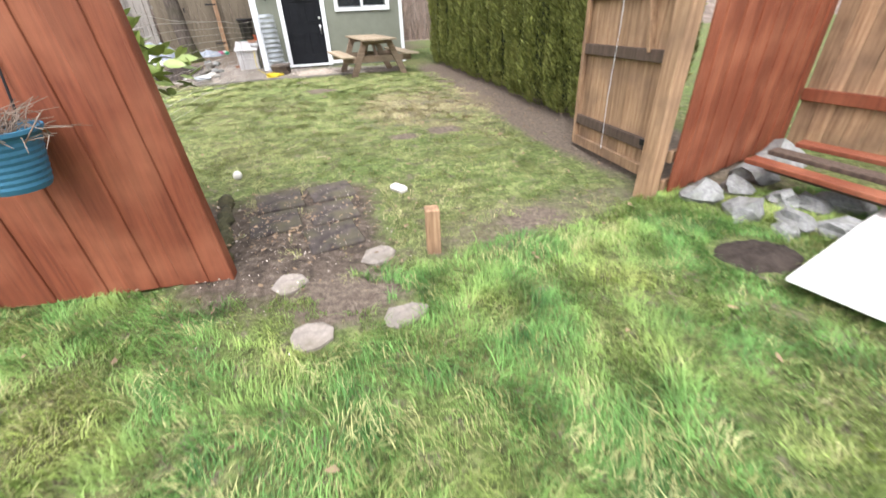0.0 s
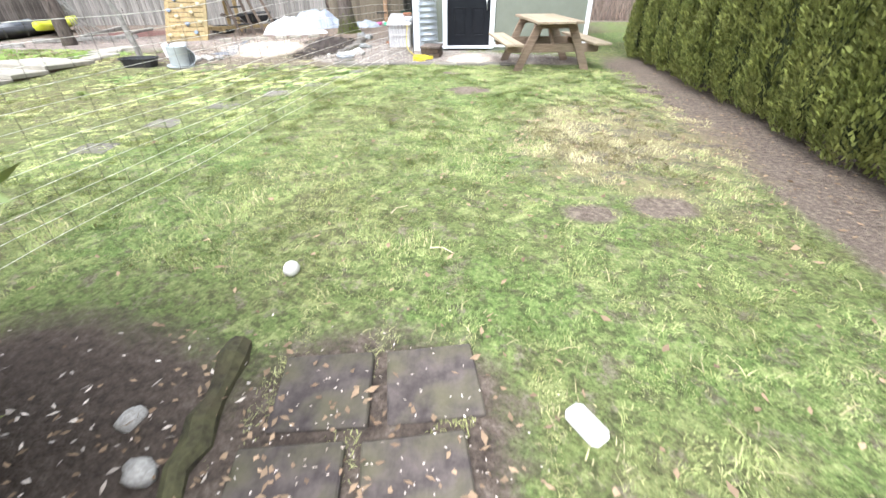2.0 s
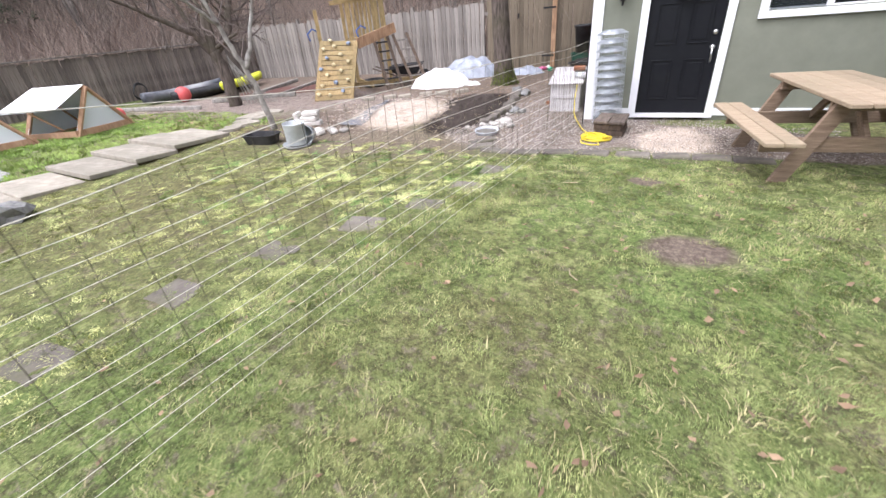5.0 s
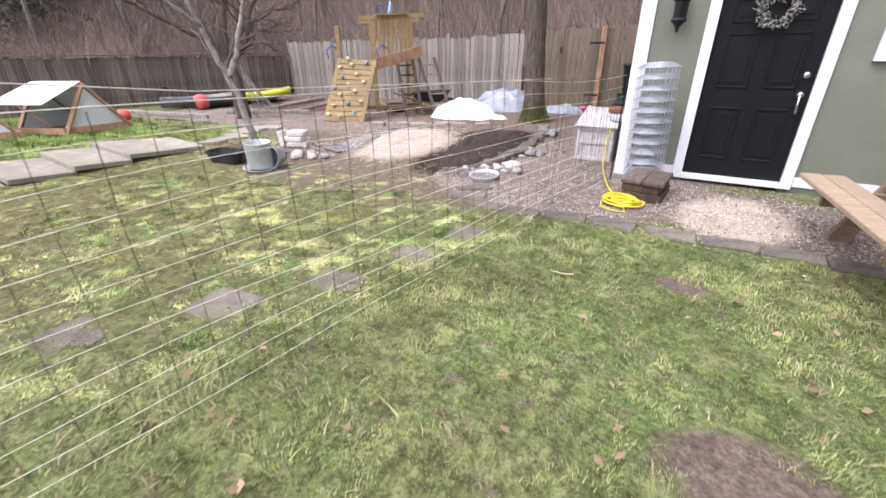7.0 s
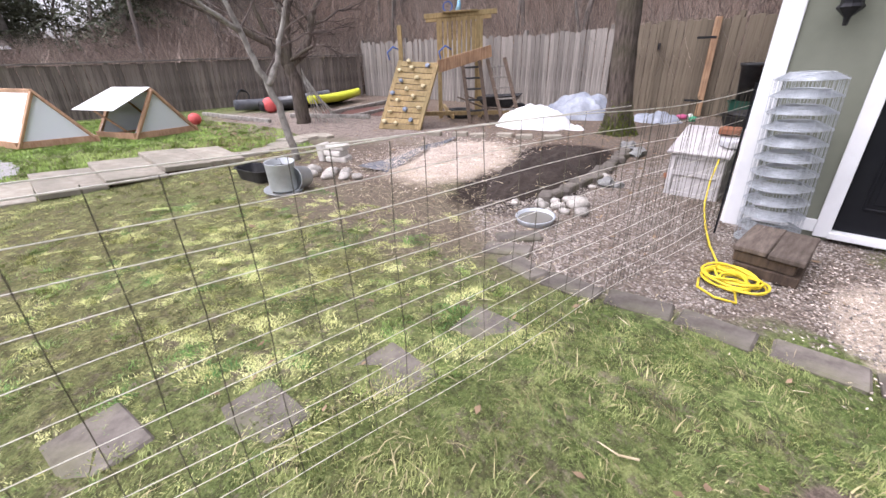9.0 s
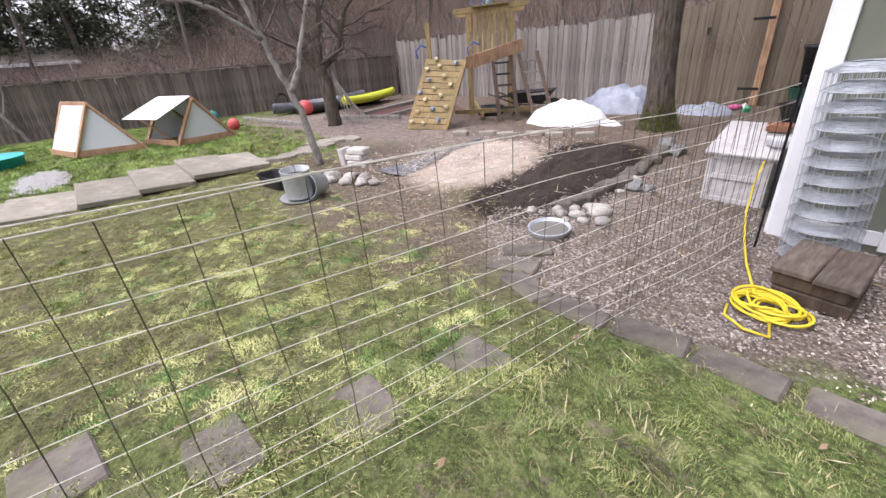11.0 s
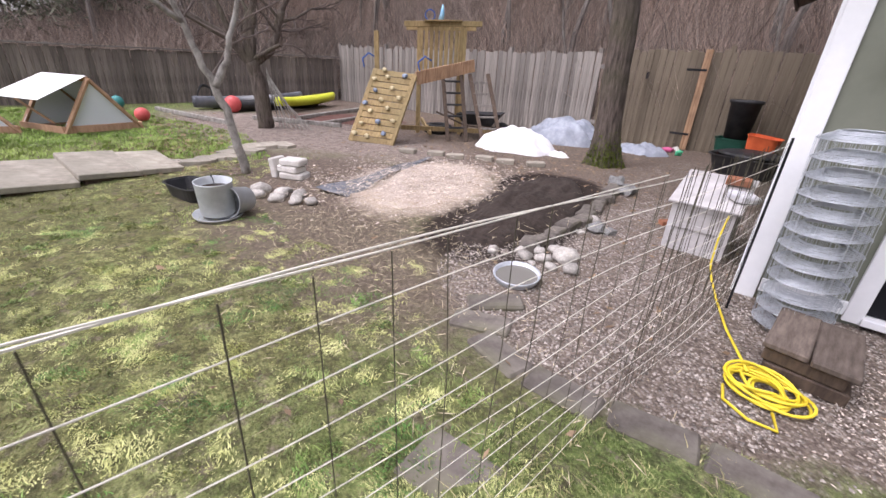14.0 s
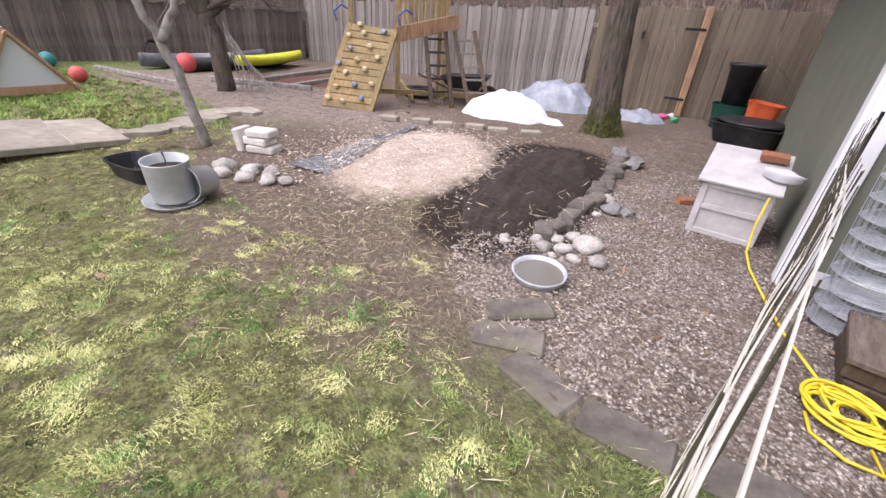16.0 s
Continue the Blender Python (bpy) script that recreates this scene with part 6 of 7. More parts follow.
mound("bark_bed", -14.6, 12.3, 1.7, 1.0, 0.05, 50, material("red brown bark chips", (0.06, 0.025, 0.02), (0.17, 0.085, 0.065), 30, 0.95, 0.7), "bed of red brown bark chips", "bark chips", 0.4, 14, 30)

BIN_GREEN = material("dark green plastic", (0.01, 0.06, 0.04), (0.02, 0.09, 0.06), 5, 0.5, 0.05)
ORANGE = material("orange plastic", (0.6, 0.1, 0.03), (0.75, 0.16, 0.05), 5, 0.5, 0.05)
tub("green_crate", 0.62, 0.5, 0.42, "dark green plastic crate by the board fence", pose(-7.38, 17.45, 0, 0, 0, 15), BIN_GREEN)
solid("trash_can", lathe([(0.0, 0.0), (0.2, 0.0), (0.25, 0.62), (0.28, 0.64), (0.28, 0.69), (0.25, 0.69), (0.23, 0.6), (0.0, 0.55)], 24), BLACK_PLASTIC, "black plastic bin standing on the green crate", "bin", pose(-7.38, 17.45, 0.43), smooth=True)
tub("orange_tub", 0.5, 0.4, 0.3, "orange plastic tub beside the wall", pose(-6.75, 17.0, 0.28, 0, 5, 10), ORANGE)
trough = tub("round_trough", 1.05, 0.95, 0.32, "round black rubber trough on earth", pose(-6.6, 16.35, 0, 0, 0, 0), BLACK_PLASTIC)
part("lid", lathe([(0.0, 0.37), (0.4, 0.37), (0.5, 0.34), (0.48, 0.325), (0.0, 0.33)], 28), BLACK_PLASTIC, trough, "black round lid", smooth=True)
PINK = material("pink plastic", (0.5, 0.08, 0.2), (0.65, 0.15, 0.3), 5, 0.5, 0.05)
MINT = material("mint plastic", (0.06, 0.4, 0.2), (0.12, 0.55, 0.32), 5, 0.5, 0.05)
for k, (x, y, mt, c) in enumerate(((-8.75, 16.75, MINT, "mint green"), (-8.35, 16.95, PINK, "pink"), (-8.05, 16.85, MINT, "mint green"), (-8.3, 17.15, CAST, "white"))):
    solid("toy", rock(0.11, 0.07, 0.06, k + 2, 0.6), mt, c + " plastic toy dropped on the ground", "toy", pose(x, y, gz(x, y), 0, 0, 50 * k), smooth=True)
gate_iron = thing("yard_gate", "closed tan board gate with rusty strap hinges in the fence", "gate", pose(-8.35, 17.53, 0, 0, 0, 18.3))
part("brace_board", box(0.13, 0.03, 1.95, (0.0, -0.045, 1.0)), RAW_CEDAR, gate_iron, "orange brown post board")
for z in (0.35, 1.6):
    part("strap_hinge", box(0.36, 0.012, 0.045, (-0.14, -0.068, z)), DARK_METAL, gate_iron)
part("latch", box(0.05, 0.03, 0.14, (-1.05, -0.05, 1.45)), DARK_METAL, gate_iron)
part("frame_board", box(0.03, 0.02, 1.8, (-1.1, -0.034, 0.98)), TAN_BOARD, gate_iron)

# neighbour's shed beyond the side fence
SLATE_BLUE = material("slate blue siding", (0.035, 0.045, 0.06), (0.06, 0.072, 0.09), 4, 0.8, 0.1, (0.5, 0.5, 8))
shed = thing("neighbour_shed", "dark slate blue shed behind the side fence", "shed", pose(-27.3, -1.0, 0, 0, 0, 108))
part("wall", box(2.6, 3.2, 2.15, (1.35, 1.6, 1.05), bevel=0.01), SLATE_BLUE, shed)
part("roof", sheet(((-0.3, -0.3, 2.12), (3.0, -0.3, 2.12), (3.0, 3.5, 2.9), (-0.3, 3.5, 2.9)), 0.06), DARK_BOARD, shed, "grey shingle roof")
part("fascia", box(3.3, 0.04, 0.13, (1.35, -0.32, 2.13)), WHITE_PAINT, shed, "white fascia board")
part("corner_board", box(0.1, 0.03, 2.1, (2.6, -0.016, 1.05)), WHITE_PAINT, shed)
solid("turquoise_pool", lathe([(0.0, 0.0), (0.55, 0.0), (0.6, 0.2), (0.63, 0.21), (0.6, 0.22), (0.55, 0.05), (0.0, 0.04)], 28), material("turquoise plastic", (0.02, 0.35, 0.33), (0.04, 0.45, 0.43), 4, 0.4, 0.05), "turquoise plastic paddling pool on the grass", "pool", pose(-13.9, 3.3, 0), smooth=True)
mound("pebble_strip", -11.9, 4.75, 1.1, 0.45, 0.06, 15, material("grey pebbles", (0.2, 0.19, 0.18), (0.5, 0.49, 0.47), 40, 0.9, 0.9), "strip of pale grey pebbles on the lawn", "pebbles", 0.5, 15, 30)


# ---- bare woods and brush behind the fences ----
wood_meshes = []
for k in range(5):
    r2 = random.Random(100 + k)
    bl = [bmesh.new(), bmesh.new()]
    h = r2.uniform(3.4, 4.6)
    grow(bl, Vector((0, 0, -0.2)), Vector((r2.gauss(0, 0.05), r2.gauss(0, 0.05), 1)).normalized(), h, r2.uniform(0.05, 0.11), 5, r2, 24, 0.07, 6, (2, 2), 0.64)
    pair = []
    for nm, bm, mt in (("trunk", bl[0], WOOD_BARK), ("crown", bl[1], TWIG)):
        me = bpy.data.meshes.new(nm)
        bm.to_mesh(me)
        bm.free()
        me.materials.append(mt)
        pair.append(me)
    wood_meshes.append(pair)
r = random.Random(77)
spots = []
for k in range(105):
    x = r.uniform(-50, -1)
    spots.append((x, 19.4 + 0.33 * (x + 8) + r.uniform(0.3, 17)))
for k in range(48):
    spots.append((r.uniform(-38, -20.5), r.uniform(-9, 14)))
for k, (x, y) in enumerate(spots):
    if -29.5 < x < -23 and -4 < y < 4:
        continue
    tr_ = thing("woodland_tree", "bare leafless woodland tree behind the fence", "tree", pose(x, y, gz(x, y), 0, 0, r.uniform(0, 360)) @ Matrix.Scale(r.uniform(0.8, 1.45), 4), group="bare woodland")
    for me in wood_meshes[k % 5]:
        ob = new(me.name.split(".")[0], me)
        ob.parent = tr_
        if ob.name.startswith("crown"):
            ob["kind"] = "stuff"


NEEDLES = material("dark conifer needles", (0.035, 0.042, 0.026), (0.11, 0.12, 0.075), 2, 0.8, 0.0, stain=(0.1, 0.08, 0.055), stain_scale=0.7, per_piece=0.4)


def conifer_mesh(seed, height):
    """Drooping sprays on whorled branches, ragged and open, as one mesh."""
    g = np.random.default_rng(seed)
    nb, ns = 130, 42
    z0 = height * (0.1 + 0.88 * np.sort(g.random(nb)))
    reach = (0.34 * (height - z0) + 0.35) * g.uniform(0.55, 1.1, nb)
    az = g.random(nb) * 2 * np.pi
    t = g.random((nb, ns)) ** 0.7
    rad = reach[:, None] * t
    drop = -0.28 * rad + 0.12 * np.sin(3 * t) - 0.03 * rad ** 2
    side = g.normal(0, 0.13, (nb, ns)) * (0.4 + rad)
    c = np.stack([rad * np.cos(az)[:, None] - side * np.sin(az)[:, None], rad * np.sin(az)[:, None] + side * np.cos(az)[:, None], z0[:, None] + drop + g.normal(0, 0.06, (nb, ns))], -1).reshape(-1, 3)
    n = len(c)
    d = g.normal(0, 1, (n, 3)) * [1, 1, 0.5] + [0, 0, -0.5]
    d *= (g.uniform(0.12, 0.32, n) / np.linalg.norm(d, axis=1))[:, None]
    w = np.cross(d, g.normal(0, 1, (n, 3)))
    w *= (g.uniform(0.02, 0.055, n) / np.linalg.norm(w, axis=1))[:, None]
    v = np.stack([c - d * 0.4, c + w, c + d, c - w], 1).reshape(-1, 3)
    return v, np.arange(4 * n).reshape(-1, 4)


con_meshes = []
for k in range(3):
    ob = fast_mesh("crown", *conifer_mesh(40 + k, 9.5), NEEDLES)
    con_meshes.append(ob.data)
    bpy.data.objects.remove(ob)
bm = tube([(0, 0, -0.2), (0.03, 0, 4), (0, 0.02, 9.3)], [0.17, 0.1, 0.02], 8)
con_trunk = bpy.data.meshes.new("trunk")
bm.to_mesh(con_trunk)
bm.free()
con_trunk.materials.append(WOOD_BARK)
r = random.Random(63)
for k in range(19):
    x, y = (r.uniform(-37, -29.5), -7 + 0.75 * k + r.uniform(-0.8, 0.8)) if k < 13 else (r.uniform(-30, -24), r.uniform(5.5, 11))
    con = thing("conifer", "dark ragged conifer standing beyond the side fence", "tree", pose(x, y, gz(x, y), 0, 0, r.uniform(0, 360)) @ Matrix.Scale(r.uniform(0.75, 1.25), 4), group="conifers")
    for nm, me in (("trunk", con_trunk), ("crown", con_meshes[k % 3])):
        ob = new(nm, me)
        ob.parent = con
        if nm == "crown":
            ob["kind"] = "stuff"


def thicket(name, n, xs, off, hlo, hhi, mat, label, seed, wid=0.012, side=False):
    """Thin leaning stems, each a narrow blade of two crossing strips."""
    g = np.random.default_rng(seed)
    t = g.random(n)
    if side:
        x, y = -20.2 - off * g.random(n) ** 1.3, -8 + 24 * t
    else:
        x = xs[0] + (xs[1] - xs[0]) * t
        y = 18.3 + 0.33 * (x + 8) + off * g.random(n) ** 1.2
    z = lawn_z(x, y)
    h = g.uniform(hlo, hhi, n)
    lean = g.normal(0, 0.5, (n, 2)) * h[:, None]
    foot = np.stack([x, y, z - 0.05], -1)
    mid = foot + np.stack([lean[:, 0] * 0.35, lean[:, 1] * 0.35, h * 0.55], -1)
    tip = foot + np.stack([lean[:, 0], lean[:, 1], h], -1)
    a = g.random(n) * np.pi
    s = np.stack([np.cos(a), np.sin(a), np.zeros(n)], -1) * wid * g.uniform(0.5, 1.3, n)[:, None]
    v = np.stack([foot - s, foot + s, mid + s * 0.7, mid - s * 0.7, tip], 1).reshape(-1, 3)
    b = 5 * np.arange(n)[:, None]
    f = np.concatenate([b + [[0, 1, 2]], b + [[0, 2, 3]], b + [[3, 2, 4]]])
    ob = fast_mesh(name, v, f, mat)
    return tagged(ob, label, "brush", kind="stuff")


thicket("brush", 120000, (-52, 2), 22, 0.4, 2.1, BRUSH, "tangle of bare brown brush on the hillside", 5, 0.011)
TAN_BRUSH = material("pinkish tan brush stems", (0.24, 0.17, 0.135), (0.56, 0.43, 0.35), 0.6, 0.95, 0.0, stain=(0.3, 0.27, 0.24), stain_scale=0.4, stain_amount=0.7, per_piece=0.5)
thicket("low_brush", 70000, (-48, 2), 9, 0.5, 1.9, TAN_BRUSH, "pinkish tan brush tangled behind the back fence", 8, 0.007)
thicket("brush_side", 60000, (0, 0), 18, 0.5, 2.4, BRUSH, "tangle of bare brown brush beyond the side fence", 6, 0.012, True)
thicket("low_brush_side", 36000, (0, 0), 12, 0.5, 2.0, TAN_BRUSH, "tan brush tangled beyond the side fence", 9, 0.008, True)


# ---- grass and litter ----
GRASS_BLADE = material("grass blades", (0.075, 0.112, 0.034), (0.34, 0.395, 0.14), 6, 0.6, 0.0, stain=(0.4, 0.42, 0.15), stain_scale=1.8, stain_amount=0.5, per_piece=0.3, spec=0.25)
LUSH_BLADE = material("lush grass blades", (0.035, 0.1, 0.022), (0.19, 0.36, 0.09), 4, 0.55, 0.0, stain=(0.4, 0.44, 0.12), stain_scale=1.5, stain_amount=0.75, per_piece=0.35, spec=0.25)
LIME_BLADE = material("lime green grass blades", (0.1, 0.17, 0.03), (0.32, 0.46, 0.1), 3, 0.6, 0.0, stain=(0.3, 0.36, 0.1), stain_scale=0.7, stain_amount=0.6, per_piece=0.3, spec=0.25)
PALE_BLADE = material("pale moss blades", (0.22, 0.23, 0.075), (0.47, 0.46, 0.22), 5, 0.75, 0.0, per_piece=0.3, spec=0.15)
MOSS_BLADE = material("bright moss blades", (0.36, 0.38, 0.12), (0.74, 0.74, 0.36), 7, 0.8, 0.0, per_piece=0.25, spec=0.1)
DRY_BLADE = material("dry grass blades", (0.24, 0.21, 0.1), (0.45, 0.4, 0.22), 2, 0.8, 0.0, per_piece=0.35)


def patchy(x, y, freq, seed):
    """Smooth value noise, about -0.5 to 0.5, with freq cells to a metre."""
    table = np.random.default_rng(900 + seed).random((256, 256))
    u, v = x * freq + 500.3, y * freq + 500.7
    i, j = np.floor(u).astype(int), np.floor(v).astype(int)
    a, b = u - i, v - j
    a, b = a * a * (3 - 2 * a), b * b * (3 - 2 * b)
    c = [table[(i + p) % 256, (j + q) % 256] for p, q in ((0, 0), (1, 0), (0, 1), (1, 1))]
    return (c[0] * (1 - a) + c[1] * a) * (1 - b) + (c[2] * (1 - a) + c[3] * a) * b - 0.5


def keep_lawn(x, y):
    """True where grass grows thick."""
    rag = 0.5 * patchy(x, y, 6, 40) + 0.5 * patchy(x, y, 17, 41)
    bare = ((x + 1.12) / 0.68) ** 4 + ((y - 2.8) / 0.86) ** 4 < 1 + 2 * rag
    bare |= ((x + 0.35) / 0.95) ** 2 + ((y - 6.8) / 1.35) ** 2 < 1 + 5 * rag - 0.5
    bare |= (x - 0.75) ** 2 + ((y - 2.6 - 0.45 * x) / 0.12) ** 2 < 1 + 5 * rag - 0.5
    bare |= ((x + 2.3) / 0.95) ** 2 + ((y - 2.95) / 0.75) ** 2 < 1
    bare |= (y > 3.3) & (x > 1.12 - 0.21 * (y - 3.8) + 0.8 * rag)
    bare |= (x - 1.86) ** 2 / 0.08 + (y - 2.3) ** 2 / 0.045 < 1
    bare |= (y > 10.35 + 0.28 * (x + 3)) & (x > -4.6)
    bare |= ((x + 5.15) / 1.35) ** 4 + ((y - 11.9) / 2.25) ** 4 < 1
    bare |= (y > 2.2) & (y < 2.35) & (x < -1.3)
    for cx, cy, rr in ((-0.5, 5.1, 0.2), (-0.05, 5.35, 0.23), (-2.3, 8.1, 0.27), (-3.0, 9.35, 0.16), (-0.58, 2.0, 0.33), (-0.44, 2.43, 0.19), (-0.93, 2.12, 0.15), (-0.24, 1.82, 0.16), (-0.68, 1.68, 0.15)):
        bare |= ((x - cx) / rr) ** 2 + ((y - cy) / (0.75 * rr)) ** 2 < 1 + 3 * rag
    bare |= (y > 11.2 + 0.5 * (x + 9.5)) & (x < -5)
    bare |= ((x + 8.2) ** 2 / 4 + (y - 10.1) ** 2 / 1.4) < 1
    return ~bare


def blades(name, n, x0, x1, y0, y1, hlo, hhi, wid, mat, label, seed, cut=None, lean=0.6, thin=0.0, anywhere=False):
    g = np.random.default_rng(seed)
    x, y = g.uniform(x0, x1, n), g.uniform(y0, y1, n)
    clump = 1.1 * patchy(x, y, 1.3, seed % 3) + 1.5 * patchy(x, y, 7, seed % 3 + 5) + 1.2 * patchy(x, y, 17, seed % 3 + 9)
    ok = (keep_lawn(x, y) | anywhere) & (clump > thin - 1.0 + 0.7 * (g.random(n) - 0.5))
    if cut is not None:
        ok &= cut(x, y)
    x, y, clump = x[ok], y[ok], clump[ok]
    n = len(x)
    h = g.uniform(hlo, hhi, n) * np.clip(1 + 0.5 * clump, 0.4, 1.8)
    a = 9 * patchy(x, y, 2.2, 60) + 5 * patchy(x, y, 6, 61) + g.normal(0, 0.8, n)
    ln = np.abs(g.normal(0.25, lean, n)) * h
    foot = np.stack([x, y, lawn_z(x, y) - 0.004], -1)
    side = np.stack([-np.sin(a), np.cos(a), np.zeros(n)], -1) * (wid * g.uniform(0.6, 1.3, n))[:, None]
    way = np.stack([np.cos(a), np.sin(a), np.zeros(n)], -1)
    mid = foot + way * (ln * 0.35)[:, None] + np.stack([0 * h, 0 * h, h * 0.65], -1)
    tip = foot + way * ln[:, None] + np.stack([0 * h, 0 * h, h * 0.9], -1)
    v = np.stack([foot - side, foot + side, mid + side * 0.8, mid - side * 0.8, tip], 1).reshape(-1, 3)
    b = 5 * np.arange(n)[:, None]
    f = np.concatenate([b + [[0, 1, 2]], b + [[0, 2, 3]], b + [[3, 2, 4]]])
    return tagged(fast_mesh(name, v, f, mat), label, "grass", kind="stuff")


blades("long_grass", 260000, -4.1, 3.4, -1.6, 3.25, 0.025, 0.06, 0.0022, LUSH_BLADE, "long lush green grass before the gateway", 11, lambda x, y: (y < 2.36 + 0.06 * np.sin(5 * x) + 0.12 * x * (x < 0) + 0.5 * np.maximum(x, 0)) & (x + 4.1 > 1.5 * np.abs(patchy(x, y, 3, 21)) + 0.4 * (y < 0)) & (x < 3.4 - 1.2 * np.abs(patchy(x, y, 2, 22))) & (y > -1.6 + 1.6 * np.abs(patchy(x, y, 2, 23))), 0.9)
blades("lush_tufts", 70000, -3.6, 3.2, -0.9, 3.2, 0.025, 0.06, 0.0022, PALE_BLADE, "pale yellow green tufts in long grass", 19, lambda x, y: y < 2.3 + 0.12 * x * (x < 0) + 0.5 * np.maximum(x, 0), 1.0, 1.0)
blades("grass", 420000, -4.6, 1.8, 2.2, 10.6, 0.01, 0.024, 0.0017, GRASS_BLADE, "short green winter lawn grass", 12, lambda x, y: (y > 3.8) | (x > -0.3) | (x < -2), 0.9, 0.75)
blades("lawn_tufts", 100000, -4.6, 1.8, 2.6, 10.6, 0.01, 0.025, 0.0018, PALE_BLADE, "pale yellow green tufts in the lawn", 17, lambda x, y: (y > 3.8) | (x > -0.3) | (x < -2), 1.0, 1.25)
blades("run_grass", 170000, -10.5, -4.2, 2.8, 10.2, 0.008, 0.022, 0.0028, GRASS_BLADE, "thin mossy grass beyond the wire fence", 13, lambda x, y: y < 9.3 - 0.2 * (x + 6) * (x < -6) + 0.8 * patchy(x, y, 2, 3), 1.0, 1.15)
blades("moss_tufts", 260000, -10.5, -4.2, 2.8, 9.9, 0.007, 0.015, 0.0024, MOSS_BLADE, "pale yellow moss tufts beyond the wire fence", 18, lambda x, y: y < 9.5 + patchy(x, y, 2, 3), 1.3, 1.3)
blades("moss_crumbs", 240000, -8.2, -4.25, 6.3, 9.9, 0.004, 0.011, 0.0022, MOSS_BLADE, "crumbs of pale moss in thin turf", 51, lambda x, y: (y < 9.4 + patchy(x, y, 2, 3)) & (patchy(x, y, 3.2, 80) + 0.8 * patchy(x, y, 11, 81) > 0.08), 1.6, 0.75)
blades("run_clover", 150000, -8.2, -4.25, 6.3, 9.7, 0.006, 0.016, 0.0024, LUSH_BLADE, "low green weeds in mossy turf", 52, lambda x, y: (y < 9.2 + patchy(x, y, 2, 3)) & (patchy(x, y, 3.2, 82) + 0.8 * patchy(x, y, 11, 83) > 0.12), 1.4, 0.75)
blades("far_grass", 70000, -18, -10.5, 1.5, 9.5, 0.02, 0.05, 0.006, LIME_BLADE, "bright green grass round the cold frames", 14, None, 0.7, 0.5)
blades("dry_grass", 26000, -4.4, 1.6, 2.6, 10.4, 0.015, 0.04, 0.0028, DRY_BLADE, "dry straw coloured blades in the lawn", 15, None, 1.3, 1.2)
blades("gate_moss", 16000, -1.8, -0.3, 2.1, 3.8, 0.006, 0.016, 0.0018, PALE_BLADE, "pale moss and thin grass between the gateway pavers", 47, lambda x, y: np.abs(((x + 1.24 - 0.24 * (3.3 - y)) * 2.7 + 0.5) % 1 - 0.5) < 0.16 + 0.3 * patchy(x, y, 9, 2), 1.2, 0.7, True)
blades("dry_patch", 16000, -1.3, 0.7, 5.5, 8.3, 0.01, 0.035, 0.003, DRY_BLADE, "dry dead patch in the lawn", 16, lambda x, y: ((x + 0.35) / 0.95) ** 2 + ((y - 6.8) / 1.35) ** 2 < 1 + 2 * patchy(x, y, 5, 4), 1.6, 0.75, True)


def litter(name, n, cx, cy, rx, ry, llo, lhi, wid, mat, label, category, seed, z=0.006):
    """Thin bits lying flat: straw, chips, leaves."""
    g = np.random.default_rng(seed)
    q = g.normal(0, 0.5, (n, 2))
    x, y = cx + q[:, 0] * rx, cy + q[:, 1] * ry
    a = g.random(n) * 2 * np.pi
    l = g.uniform(llo, lhi, n)
    d = np.stack([np.cos(a), np.sin(a), g.normal(0, 0.12, n)], -1) * l[:, None]
    s = np.stack([-np.sin(a), np.cos(a), g.normal(0, 0.3, n)], -1) * (wid * g.uniform(0.6, 1.4, n))[:, None]
    c = np.stack([x, y, lawn_z(x, y) + z + np.abs(g.normal(0, 0.004, n))], -1)
    v = np.stack([c - d - s * 0.6, c - s, c + d, c + s], 1).reshape(-1, 3)
    return tagged(fast_mesh(name, v, np.arange(4 * n).reshape(-1, 4), mat), label, category, kind="stuff")


STRAW = material("straw bits", (0.35, 0.28, 0.17), (0.62, 0.54, 0.38), 3, 0.85, 0.0, per_piece=0.3)
CHIP = material("pale chips", (0.38, 0.31, 0.25), (0.76, 0.67, 0.58), 3, 0.9, 0.0, per_piece=0.4)
LEAF = material("fallen brown leaves", (0.14, 0.09, 0.055), (0.34, 0.24, 0.15), 3, 0.9, 0.0, per_piece=0.35)
litter("straw_litter", 2200, -7.2, 9.7, 2.6, 1.1, 0.015, 0.06, 0.0022, STRAW, "straw strewn over bare earth", "straw", 21, 0.02)
litter("straw_bed", 320, -7.4, 10.9, 1.6, 1.2, 0.03, 0.1, 0.003, STRAW, "straw strewn over the dug bed", "straw", 22, 0.1)
litter("leaves_gate", 420, -1.3, 2.8, 1.0, 0.9, 0.008, 0.022, 0.009, LEAF, "brown leaf bits on the gateway pavers", "leaves", 53, 0.026)
litter("chips", 420, -1.1, 2.75, 0.62, 0.85, 0.003, 0.009, 0.003, CHIP, "pale chips strewn on the gateway pavers", "chips", 23, 0.028)
litter("chips_soil", 80, -1.95, 2.85, 0.7, 0.5, 0.006, 0.024, 0.007, CHIP, "pale chips on dark soil", "chips", 24, 0.012)
litter("chips_door", 4200, -3.12, 10.98, 0.62, 0.62, 0.005, 0.015, 0.004, CHIP, "pale wood chips before the door", "chips", 25, 0.012)
litter("shavings", 7000, -8.4, 11.05, 1.2, 1.45, 0.01, 0.03, 0.006, CHIP, "loose pale shavings round the heap", "shavings", 26, 0.045)
litter("leaves", 500, -1.5, 6.5, 3.5, 5.0, 0.015, 0.035, 0.012, LEAF, "small brown leaves fallen on the lawn", "leaves", 27, 0.03)
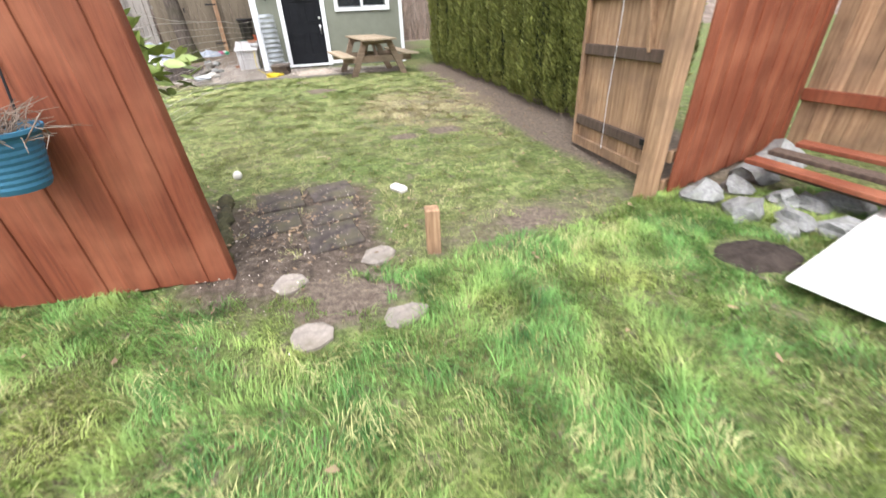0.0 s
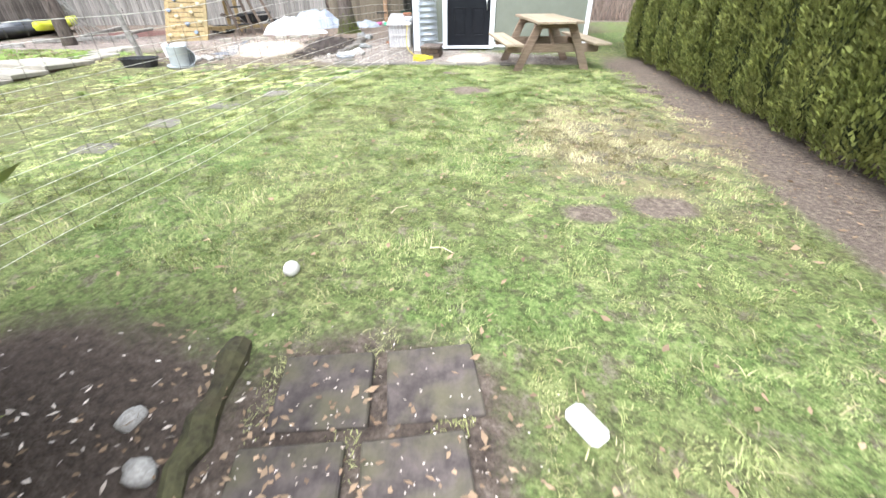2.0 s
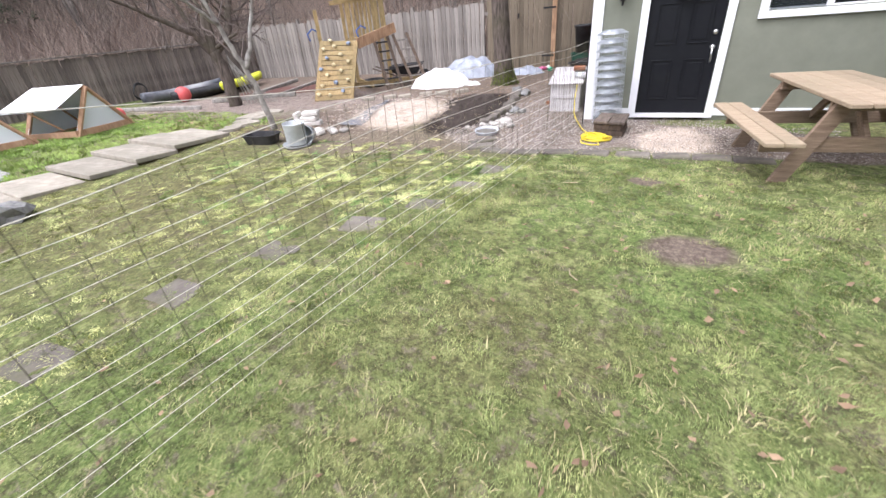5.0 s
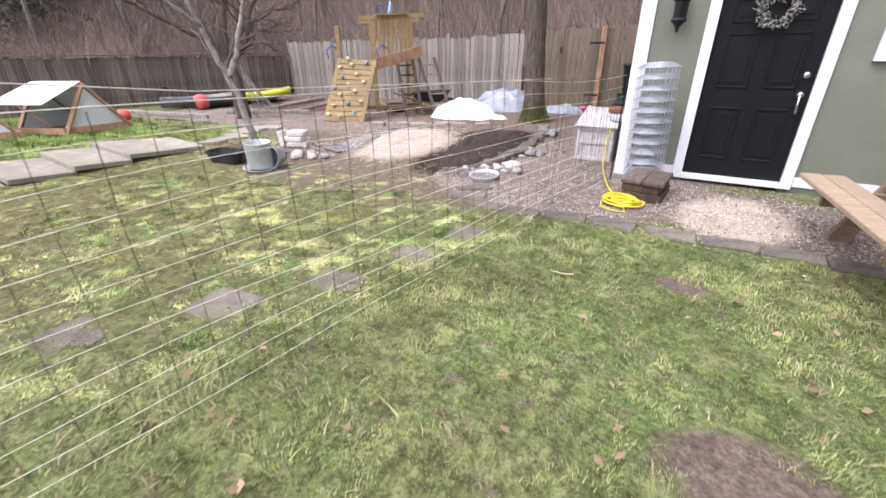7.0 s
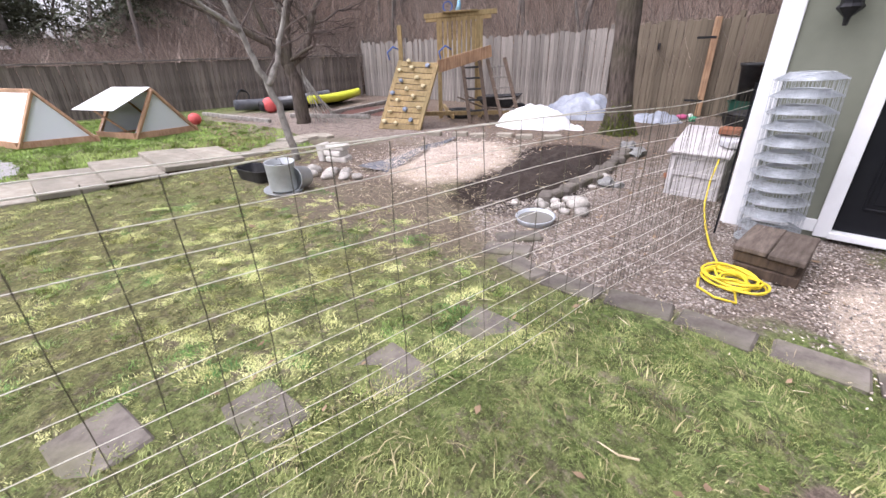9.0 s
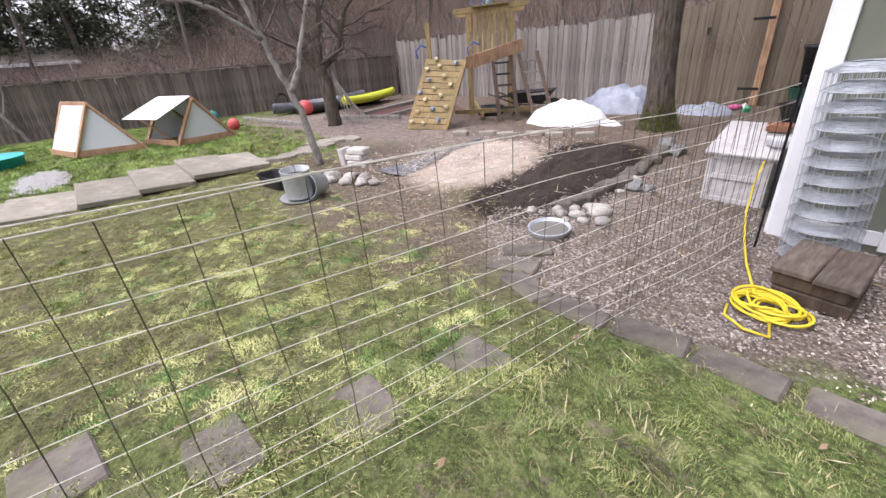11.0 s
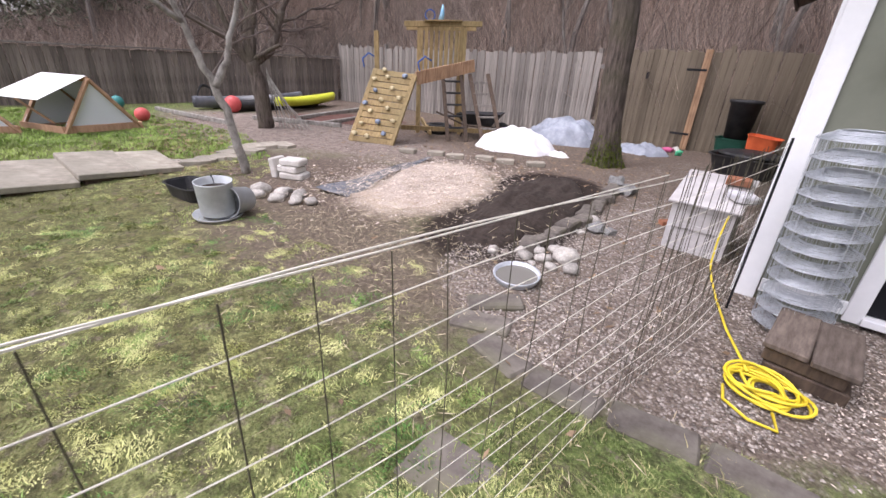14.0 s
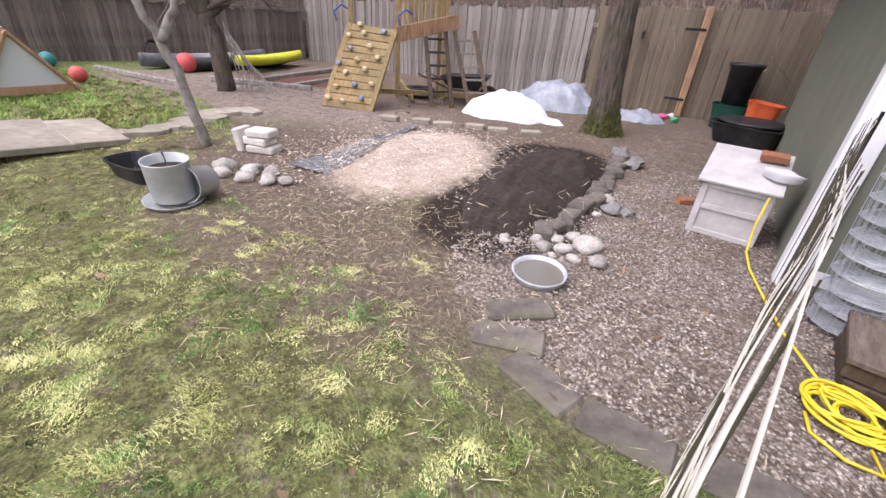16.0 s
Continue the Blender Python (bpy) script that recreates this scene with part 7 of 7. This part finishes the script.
litter("leaves_hedge", 900, 1.0, 8.0, 1.2, 4.2, 0.01, 0.03, 0.009, LEAF, "brown litter under the hedge", "leaves", 28, 0.015)
litter("leaves_yard", 2600, -9.5, 13.8, 6.5, 3.2, 0.015, 0.05, 0.012, LEAF, "brown leaves and bits on the bare yard", "leaves", 29, 0.015)
litter("leaves_path", 900, -12.5, 8.3, 3.5, 0.9, 0.02, 0.05, 0.014, LEAF, "brown leaves along the flagstone path", "leaves", 30, 0.02)
g = np.random.default_rng(44)
q = np.concatenate([np.stack([g.uniform(-6.8, -3.9, 34000), g.uniform(9.7, 14.6, 34000)], -1), np.stack([g.uniform(-4.6, -1.6, 7000), g.uniform(10.2, 12.2, 7000)], -1)])
ok = (((q[:, 0] + 5.15) / 1.3) ** 4 + ((q[:, 1] - 11.9) / 2.2) ** 4 < 1) | ((q[:, 1] > 10.42 + 0.28 * (q[:, 0] + 3)) & (q[:, 0] > -4.5))
ok &= patchy(q[:, 0], q[:, 1], 2.6, 70) + 0.6 * patchy(q[:, 0], q[:, 1], 8, 71) > g.uniform(-0.75, 0.1, len(q))
q = q[ok]
n = len(q)
s = g.uniform(0.005, 0.015, n)
base = np.array([(1, 0, 0), (-0.5, 0.8, 0), (-0.5, -0.8, 0), (0, 0, 0.75)])
turn = g.random(n) * 6.28
cs, sn = np.cos(turn), np.sin(turn)
vv = base[None] * s[:, None, None] * g.uniform(0.7, 1.3, (n, 4, 1))
vx = vv[..., 0] * cs[:, None] - vv[..., 1] * sn[:, None]
vy = vv[..., 0] * sn[:, None] + vv[..., 1] * cs[:, None]
v = np.stack([vx + q[:, :1], vy + q[:, 1:], vv[..., 2] + lawn_z(q[:, 0], q[:, 1])[:, None] + 0.002], -1).reshape(-1, 3)
b = 4 * np.arange(n)[:, None]
PEBBLE = material("mixed gravel", (0.1, 0.082, 0.07), (0.46, 0.41, 0.36), 40, 0.9, 0.0, per_piece=0.5)
tagged(fast_mesh("gravel", v, np.concatenate([b + [[0, 1, 3]], b + [[1, 2, 3]], b + [[2, 0, 3]]]), PEBBLE), "loose mixed gravel beside the house", "gravel", kind="stuff")
for k, (x, y) in enumerate(((-1.35, 4.3), (-1.75, 4.6), (-2.75, 7.3), (-3.5, 8.9))):
    solid("twig", tube([(0, 0, 0.03), (0.07, 0.02, 0.035), (0.15, -0.01, 0.03)], [0.005, 0.004, 0.002], 5), STRAW, "small pale twig lying in the grass", "twig", pose(x, y, gz(x, y), 0, 0, 70 * k))
